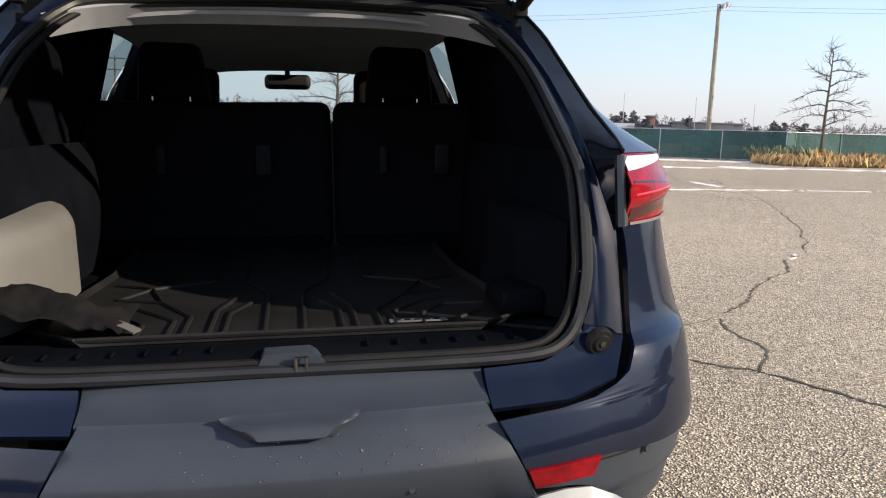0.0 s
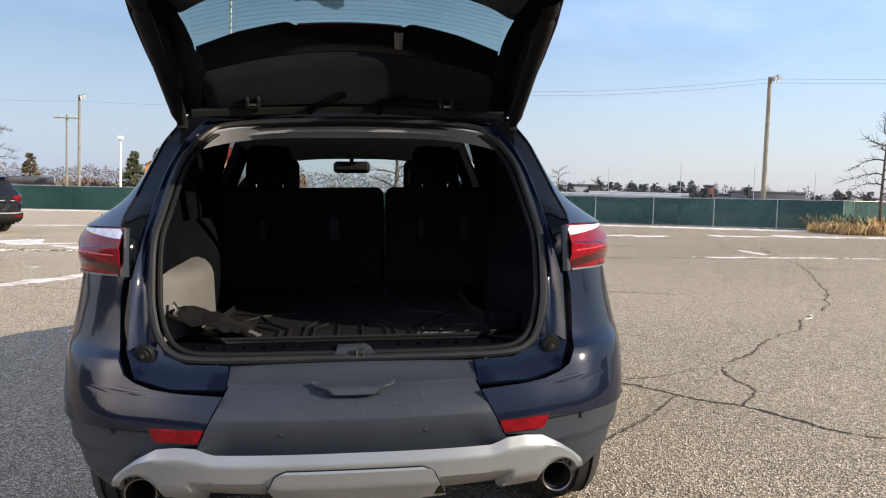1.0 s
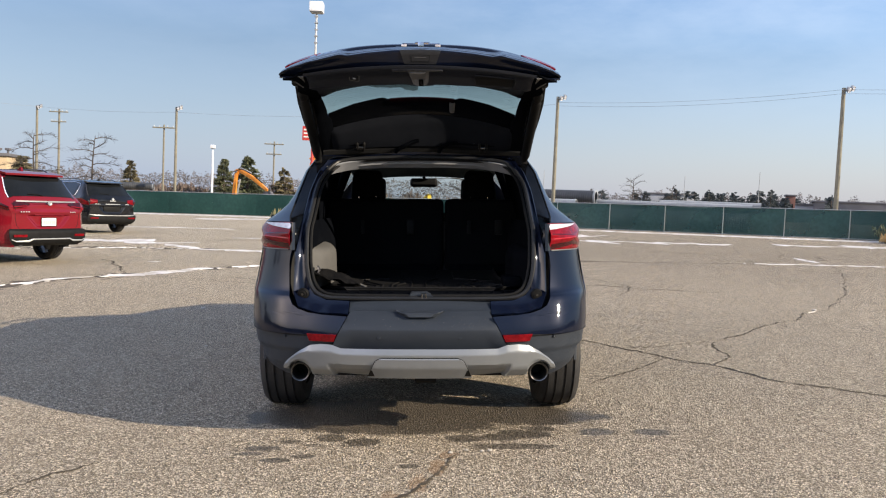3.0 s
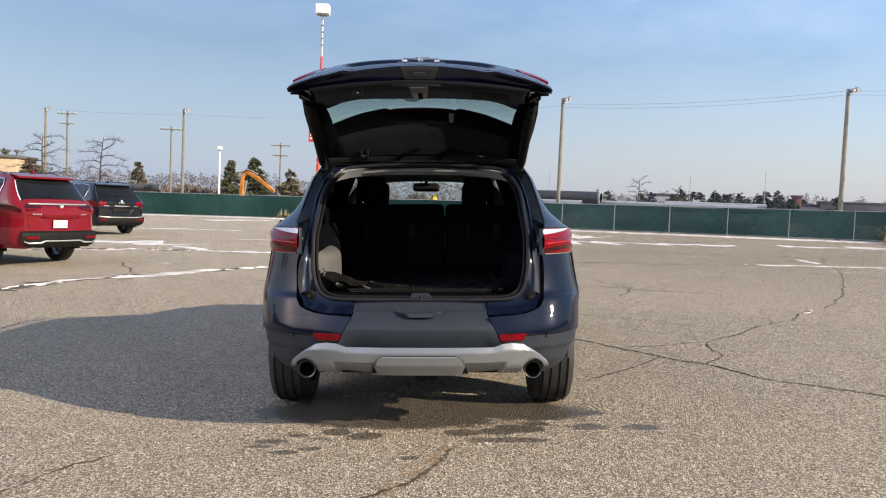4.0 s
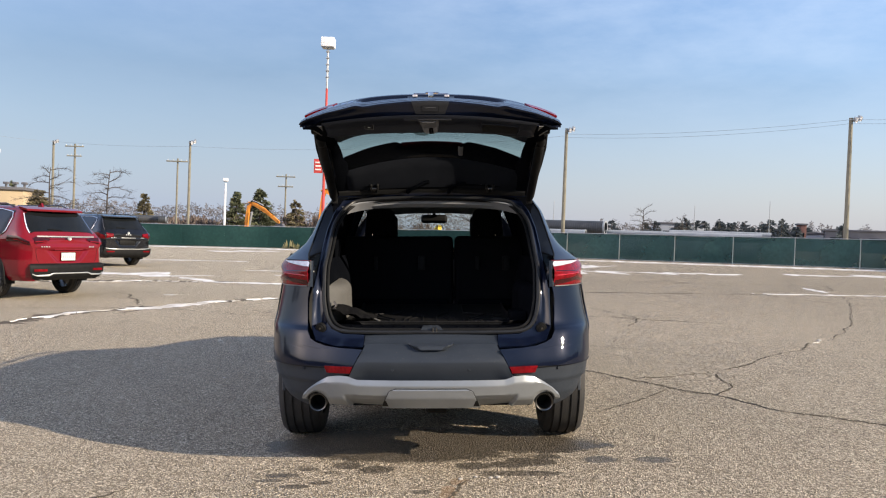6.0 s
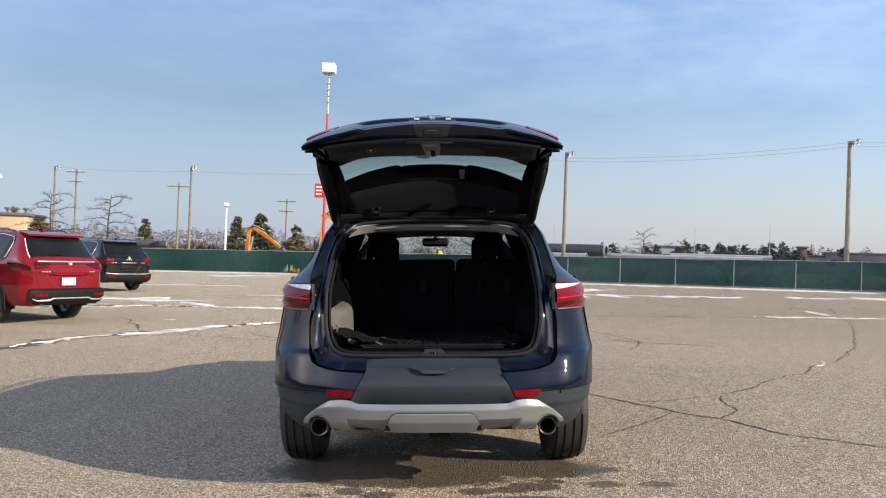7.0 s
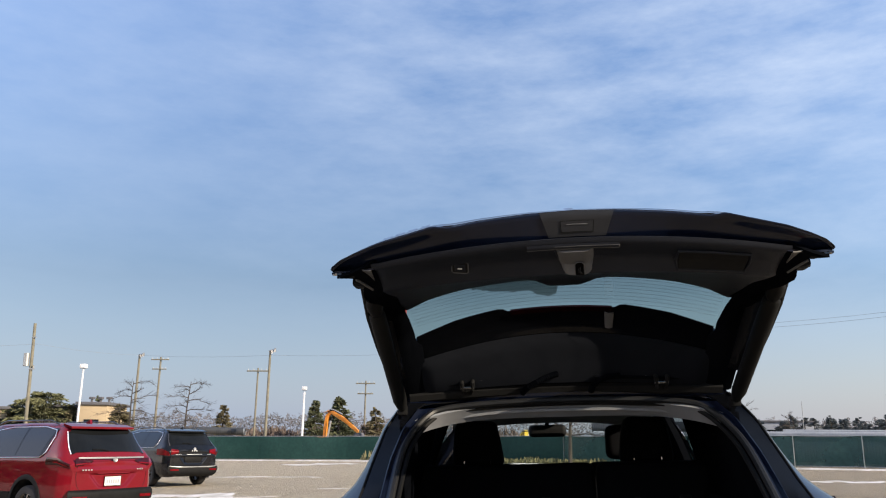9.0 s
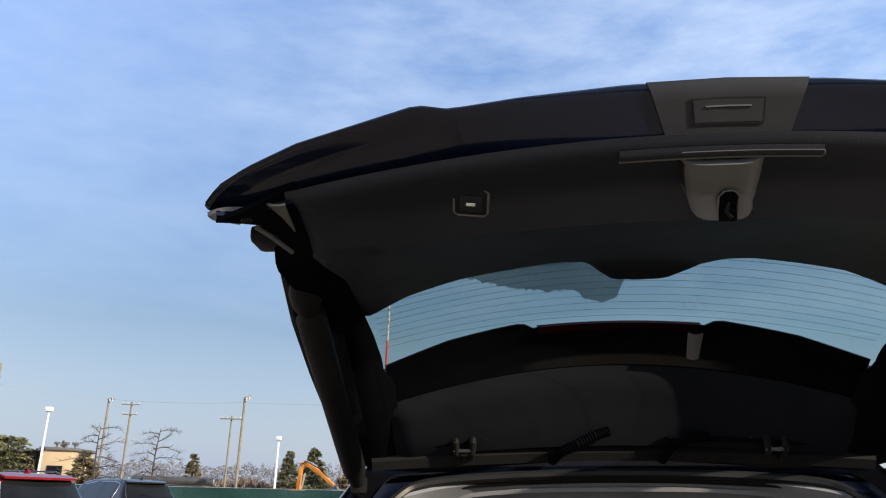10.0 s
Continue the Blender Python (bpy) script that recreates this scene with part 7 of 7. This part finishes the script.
    for y in spread(0.135, 0.415, 6):
        rows.append([pt(y, v, s, 0.008) for s, v in [(-1, 7.3), (-1, 8), (-1, 9), (1, 10), (1, 9), (1, 8), (1, 7.3)]])
    part("rear_window", grid(rows), DARKGLASS, car, "dark tinted rear window")
    part("spoiler", grid([[(x, 0.30 + 0.24 * u + 0.05 * (x / 0.6) ** 2, H - 0.065 + 0.045 * u) for x in spread(-0.60, 0.60, 11)] for u in spread(0, 1, 4)], thick=0.035), paint, car)
    part("antenna_fin", prism([(0.0, 0.0), (0.16, 0.0), (0.03, 0.07)], lambda u, v, w: (-0.02 + w, 0.72 + u, H - 0.01 + v), 0.04), paint, car)
    rows = [[Vector((x * t, bump_y(t) * k + 0.05 * (1 - k), z)) for t in spread(-1, 1, 25)] for x, z, k in ((0.70 * hw, 0.27, 0.1), (0.80 * hw, 0.32, 0.75), (0.85 * hw, 0.37, 0.95), (0.87 * hw, 0.42, 1.0), (0.88 * hw, 0.50, 1.0), (0.88 * hw, 0.55, 0.97), (0.86 * hw, 0.575, 0.85), (0.85 * hw, 0.59, 0.55))]
    part("bumper", grid(rows, thick=0.02), RUBBER, car, "dark plastic rear bumper")
    rows = []
    for t in spread(-1, 1, 41):
        z = lerp([(0, 0.405), (0.50, 0.405), (0.60, 0.372), (0.9, 0.366), (1.0, 0.40)], abs(t)) if dark_lamp else 0.545 + 0.03 * abs(t) ** 5
        hgt = lerp([(0, 0.022), (0.5, 0.024), (0.6, 0.034), (1.0, 0.02)], abs(t))
        rows.append([Vector((0.84 * hw * t, bump_y(t) - 0.016 + 0.010 * abs(v), z + hgt * v)) for v in (-0.5, -0.3, 0, 0.3, 0.5)])
    part("bumper_trim", grid(rows, thick=0.010), GALV, car, "bright bumper strip")
    if dark_lamp:
        part("chrome_bar", grid([[Vector((0.62 * t, -0.004 - 0.06 * (1 - t * t) + 0.03, 1.092 + dz)) for t in spread(-1, 1, 21)] for dz in (-0.012, 0, 0.012)], thick=0.012), GALV, car, "bright strip under the rear window")
    else:
        part("chrome_bar", box((0, -0.065, 0.90), (0.5, 0.02, 0.02), 0.006), GALV, car)
    part("badge", lathe([(0.0, 0.0), (-0.012, 0.035), (0.0, 0.045)], 20, "y"), GALV, car).matrix_basis = pose(0, -0.062, 1.06)
    if dark_lamp:
        plate = part("number_plate", box((0, -0.038, 0.715), (0.305, 0.012, 0.152), 0.004), WHITE, car, "white plate with plain bars")
        part("plate_frame", tube([(x, -0.042, z) for x, z in ((-0.155, 0.638), (0.155, 0.638), (0.155, 0.792), (-0.155, 0.792))], 0.007, 6, closed=True), RUBBER, plate)
        for k in range(6):
            part("plate_bar", box((-0.105 + 0.042 * k, -0.045, 0.71), (0.026, 0.004, 0.06)), GREYWALL, plate)
    else:
        part("plate_recess", box((0, -0.02, 0.755), (0.56, 0.02, 0.15), 0.02), RUBBER, car)
        for k in range(3):
            part("maker_bar", box((-0.07 + 0.07 * k, -0.062, 1.0), (0.04, 0.012, 0.035), 0.004), GALV, car)
    part("plate_ledge", box((0, -0.045, 0.846), (0.62, 0.03, 0.02), 0.008), paint, car)
    for x, w in ((-0.50, 0.20), (0.50, 0.13)):
        for k in range(4):
            part("name_bar", box((x - w / 2 + w * (k + 0.5) / 4, skin(x, 0.90).y - 0.004, 0.90), (w / 7, 0.01, 0.022), 0.003), GALV, car)
    part("wiper", tube([(0.0, 0.14, 1.20), (-0.12, 0.15, 1.22), (-0.30, 0.16, 1.225)], 0.008, 6), RUBBER, car)
    part("exhaust", tube([(-0.55, -0.02, 0.30), (-0.55, 0.3, 0.30)], 0.035, 12), STEEL, car)
    part("underbody", box((0, L / 2, 0.30), (1.4, L - 0.6, 0.06), 0.01), RUBBER, car)
    rows = []
    for y in spread(2.95, 3.62, 6):
        rows.append([pt(y, v, s, 0.008) for s, v in [(-1, 7.5), (-1, 8), (-1, 9), (1, 10), (1, 9), (1, 8), (1, 7.5)]])
    part("windscreen", grid(rows), DARKGLASS, car)
    return car


def stand(x, y, turn):
    """A pose on the lot, leaning with the ground."""
    z = ground_z(x, y)
    return pose(x, y, z, 0, 0, turn)


parked("red_suv", stand(-7.1, 10.9, 63), RED, "metallic red compact SUV parked on the lot, seen from behind", 4.6, 1.82, 1.66, True, "parked cars", 0.085)
parked("black_suv", stand(-10.0, 21.2, 53), BLACKPAINT, "glossy black compact SUV parked on the lot", 4.63, 1.84, 1.64, False, "parked cars", 0.03)
conifer(-23.95, 60, 4.0, 2.2, 2, True)
conifer(-16.5, 60, 4.3, 2.6, 4, False, "conifers behind the fence", 5200)
conifer(-15.0, 62, 4.7, 3.6, 5, False, "conifers behind the fence", 6000)
conifer(-12.4, 64, 3.9, 2.6, 6, True)
conifer(-40.9, 63, 5.3, 5.2, 7, False, "conifers behind the fence", 8000, OLIVE, True)
conifer(-43.6, 64, 4.7, 4.2, 9, False, "conifers behind the fence", 6000, OLIVE, True)
conifer(-38.7, 63.4, 4.2, 3.2, 15, True)
conifer(-38.9, 68, 5.2, 2.2, 10)
conifer(-30.5, 56, 3.9, 3.6, 13, True)
conifer(-46.5, 62, 5.0, 4.0, 14)
scrub(-26, -4, 66, 2.7, 9000, 21, TWIGS, "bare_shrubs", "brown leafless shrubs behind the fence")
scrub(-60, -26, 68, 2.4, 4000, 22, TWIGS, "bare_shrubs", "brown leafless shrubs behind the fence")
scrub(-6, 10, 70, 2.2, 3000, 23, TWIGS, "bare_shrubs", "grey-brown leafless shrubs behind the fence")


def far_wood():
    """Wood on the skyline; its haze is put into the tree colour."""
    def place(rnd):
        a = rnd.uniform(-0.95, 1.25)
        r = rnd.uniform(190, 210)
        x, y = r * math.sin(a), r * math.cos(a)
        h = 6.6 + 2.0 * noise.noise((a * 9, 1.3, 0)) + 2.2 * noise.noise((a * 70, 4, 0)) + 2.2 * noise.noise((a * 190, 9, 0))
        if a > 0:
            h *= 0.9
        return Vector((x, y, -0.5 + 0.004 * x + max(0.6, h) * rnd.random())), 1.0, Vector((rnd.uniform(-1, 1), rnd.uniform(-1, 1), rnd.uniform(-0.3, 0.9))).normalized()
    ob = part("far_wood", clump_mesh(80000, place, 0.55, 31), HAZETREE, smooth=False)
    tagged(ob, "grey-green wood on the skyline, haze painted into its colour", "trees", kind="stuff")


far_wood()


def lot_edge_wood():
    """Unseen trees that close the lot on the camera's side, known from their reflection."""
    def place(rnd):
        # The arc's left end is added to darken the paint's reflections.
        a = rnd.uniform(1.35, 4.95)
        r = rnd.uniform(44, 52)
        h = 5.4 + 1.5 * noise.noise((a * 7, 2.1, 0)) + 1.8 * noise.noise((a * 40, 5, 0))
        x, y = r * math.sin(a), r * math.cos(a)
        return Vector((x, y, ground_z(x, y) + h * rnd.random())), 1.0, Vector((rnd.uniform(-1, 1), rnd.uniform(-1, 1), rnd.uniform(-0.3, 0.9))).normalized()
    ob = part("lot_edge_wood", clump_mesh(34000, place, 1.0, 37), NEEDLE, smooth=False)
    tagged(ob, "dark evergreen wood closing the lot, unseen behind the camera", "trees", kind="stuff")


lot_edge_wood()
rnd = random.Random(77)
for k in range(104):
    a = rnd.choice((rnd.uniform(0.30, 0.44), rnd.uniform(0.27, 0.48), rnd.uniform(0.16, 0.62)))
    r = rnd.uniform(112, 150)
    near = 0.31 < a < 0.44
    conifer(r * math.sin(a), r * math.cos(a), rnd.uniform(2.6, 4.6) if near else rnd.uniform(2.6, 4.0), rnd.uniform(1.5, 2.3) if near else rnd.uniform(1.9, 2.9), 100 + k, False, "far conifers", 700, HAZEGREEN)


def house(x, y, w, d, h, turn, wall, name, label, windows=0):
    ob = thing(name, pose(x, y, ground_z(x, y) - 0.3, 0, 0, turn), label, "building")
    part("wall", box((0, 0, h / 2), (w, d, h), 0.03), wall, ob)
    part("roof", box((0, 0, h + 0.1), (w + 0.4, d + 0.4, 0.25), 0.04), DARKWALL, ob)
    for i in range(windows):
        u = -w / 2 + w * (i + 0.5) / windows
        win = part("window", box((u, -d / 2 - 0.03, h * 0.55), (w / windows * 0.5, 0.08, h * 0.35), 0.01), DARKGLASS, ob)
        part("pane", box((u, -d / 2 - 0.08, h * 0.55), (w / windows * 0.44, 0.02, h * 0.3)), DARKGLASS, win)
    return ob


house(39.2, 125, 7.4, 10, 4.0, -8, GREYWALL, "warehouse", "low pale grey warehouse far behind the fence", 3)
house(57, 118, 9, 8, 2.9, -18, GREYWALL, "warehouse", "low pale grey warehouse far behind the fence", 3)
house(53.0, 111, 1.1, 2.4, 4.1, -18, BRICKWALL, "brick_building", "small red-brick tower with a flat roof", 1)
house(62.5, 112, 10, 10, 3.3, -25, DARKWALL, "warehouse", "dark low shed far behind the fence", 4)
house(-37.3, 66, 2.4, 6, 4.5, 12, TANWALL, "tan_building", "tan flat-roofed commercial building", 1)
house(-40.0, 66.6, 2.8, 6, 4.3, 12, DARKWALL, "annex", "dark flat-roofed annex beside the tan building", 1)
house(-49, 66, 8, 8, 4.2, 12, TANWALL, "tan_building", "tan flat-roofed commercial building", 4)
for k in range(3):
    ob = thing("roof_vent", pose(-38.0 + k * 0.8, 65.2, ground_z(-38, 65) + 4.35), "small dark roof vent on the tan building", "vent", "roof vents")
    part("stack", tube([(0, 0, 0), (0, 0, 0.45)], 0.1, 8), DARKWALL, ob)
    part("cap", box((0, 0, 0.5), (0.4, 0.4, 0.2), 0.03), DARKWALL, ob)
# slim far masts
for i, (x, h) in enumerate([(14, 9), (30, 8.5), (38, 9.5), (46, 9), (52.5, 8), (24, 8.0), (63, 8.5), (70, 7.5)]):
    ob = thing("far_mast", pose(x, 96 - 0.25 * x, ground_z(x, 90) - 0.3), "slim grey mast far behind the fence", "pole", "far masts")
    part("shaft", tube([(0, 0, 0), (0, 0, h * 0.66)], [0.045, 0.03], 6), GALV, ob)


def pipe(x, y, z, r, length, turn, material, group):
    """Ribbed drain pipe with a hollow end."""
    ob = thing("drain_pipe", pose(x, y, z, 0, 0, turn), "long ribbed plastic drain pipe lying in a stack", "pipe", group)
    prof, n = [], int(length / 0.14)
    for i in range(n):
        u = -length / 2 + length * i / n
        prof += [(u, r * 0.94), (u + 0.04, r), (u + 0.09, r), (u + 0.13, r * 0.94)]
    prof += [(length / 2, r), (length / 2, r * 0.86), (-length / 2, r * 0.86), (-length / 2, r)]
    part("wall", lathe(prof, 20), material, ob)
    part("pipe_rim", lathe([(length / 2, r * 0.84), (length / 2 + 0.02, r * 0.84), (length / 2 + 0.02, r * 1.03), (length / 2 - 0.1, r * 1.03)], 20), PIPEGREY, ob)


pipe(7.2, 46.0, ground_z(7, 45) + 1.95, 0.42, 6.9, -27, PIPE, "drain pipes behind the fence")
pipe(6.4, 44.6, ground_z(7, 45) + 1.50, 0.28, 5.5, -27, PIPEGREY, "drain pipes behind the fence")
pipe(8.6, 47.2, ground_z(7, 45) + 1.40, 0.30, 4.0, -27, PIPEGREY, "drain pipes behind the fence")
pipe(5.0, 47.5, ground_z(7, 45) + 0.62, 0.62, 6.0, -14, PIPE, "drain pipes behind the fence")
pipe(14.5, 43.0, ground_z(14, 43) + 1.60, 0.16, 9, -24, PIPEGREY, "drain pipes behind the fence")
pipe(17.5, 45.0, ground_z(17, 43) + 1.72, 0.16, 6, -24, PIPEGREY, "drain pipes behind the fence")
pipe(14.5, 43.4, ground_z(14, 43) + 0.70, 0.55, 9, -24, PIPEGREY, "drain pipes behind the fence")
pipe(-24.5, 58.0, ground_z(-24, 58) + 1.95, 0.28, 6, 8, PIPE, "drain pipes behind the fence")
pipe(-25.5, 58.6, ground_z(-24, 58) + 1.35, 0.30, 6, 8, PIPE, "drain pipes behind the fence")


def excavator(x, y, turn, s, m, label, up=1.0):
    ob = thing("excavator", pose(x, y, ground_z(x, y), 0, 0, turn), label, "excavator", "diggers behind the fence")
    for k in (-0.9, 0.9):
        tr = part("track", box((0, k, 0.42), (3.4 * s, 0.5, 0.82), 0.3, 4), RUBBER, ob)
    part("body", box((-0.4, 0, 0.95), (2.4 * s, 2.0, 0.7), 0.15, 3), m, ob)
    cab = part("cab", box((0.45, 0.7, 1.05), (1.1, 0.9, 0.9), 0.12, 3), m, ob)
    part("cab_window", box((0.55, 0.7, 1.15), (0.95, 0.93, 0.5), 0.08, 3), DARKGLASS, cab)
    part("boom", prism([(0.80, 1.0), (0.92, 2.4), (1.02, 3.10), (1.22, 3.30), (1.32, 3.18), (1.20, 2.95), (1.10, 2.3), (1.05, 1.0)], lambda u, v, w: (u, -0.2 + w, 1 + (v - 1) * up), 0.30), m, ob)
    part("stick", prism([(0.92, 3.32), (1.15, 3.48), (1.7, 3.38), (2.7, 2.85), (3.70, 2.0), (3.62, 1.82), (2.6, 2.56), (1.6, 3.12)], lambda u, v, w: (u, -0.14 + w, 1 + (v - 1) * up), 0.24), m, ob)
    part("hose_line", tube([(px, -0.22, 1 + (pz - 1) * up) for px, pz in ((1.0, 3.3), (1.6, 3.5), (2.5, 3.08), (3.3, 2.45))], 0.03, 6), RUBBER, ob)
    part("pivot", tube([(1.12, -0.3, 1 + 2.28 * up), (1.12, 0.25, 1 + 2.28 * up)], 0.09, 10), DARKWALL, ob)
    part("bucket", prism([(3.5, 1.8), (3.9, 1.85), (4.3, 1.2), (4.0, 0.7), (3.5, 0.8), (3.3, 1.2)], lambda u, v, w: (u, -0.4 + w, 1 + (v - 1) * up), 0.8), DARKWALL, ob)
    for a, b in (((1.25, -0.25, 1.3), (1.5, -0.25, 2.7)), ((1.4, 0, 3.55), (2.3, 0, 3.2))):
        part("ram", tube([(q[0], q[1], 1 + (q[2] - 1) * up) for q in (a, b)], 0.07, 8), GALV, ob, "steel hydraulic ram")


excavator(-16.0, 58.0, -12, 1.0, ORANGE, "orange excavator with its arm bent down behind the fence")
excavator(-9.85, 55, -4, 1.0, ORANGE, "orange excavator with its boom raised behind the fence", 1.42)
excavator(0.2, 60, 100, 0.9, YELLOW, "yellow excavator with its arm lowered behind the fence", 0.42)


def dry_grass(x0, x1, y0, y1, h, count, seed, label, m=DRYGRASS):
    def place(rnd):
        x, y = rnd.uniform(x0, x1), rnd.uniform(y0, y1)
        return Vector((x, y, ground_z(x, y))), h * (0.5 + 0.8 * abs(noise.noise((x * 0.5, y * 0.5, seed)))) / 0.3, Vector((rnd.uniform(-0.5, 0.5), rnd.uniform(-0.5, 0.5), 1)).normalized()
    ob = part("dry_grass", clump_mesh(count, place, 0.3, seed), m, smooth=False)
    tagged(ob, label, "grass", kind="stuff")


dry_grass(21.5, 60, 29.5, 33.2, 0.62, 12000, 51, "tall tan winter grass at the edge of the lot")
dry_grass(-7, 7, 43.5, 46.5, 0.40, 4200, 52, "pale dry grass along the fence", PALEGRASS)
dry_grass(-10.6, -9.4, 48.6, 49.2, 0.75, 26, 53, "tall dry weeds at the fence foot", PALEGRASS)
# Clump added in place of torn green screen hanging by a trunk.
scrub(22.2, 23.3, 33.0, 1.1, 300, 54, NEEDLE, "dark_clump", "dark green clump for torn screen at the end of the fence")
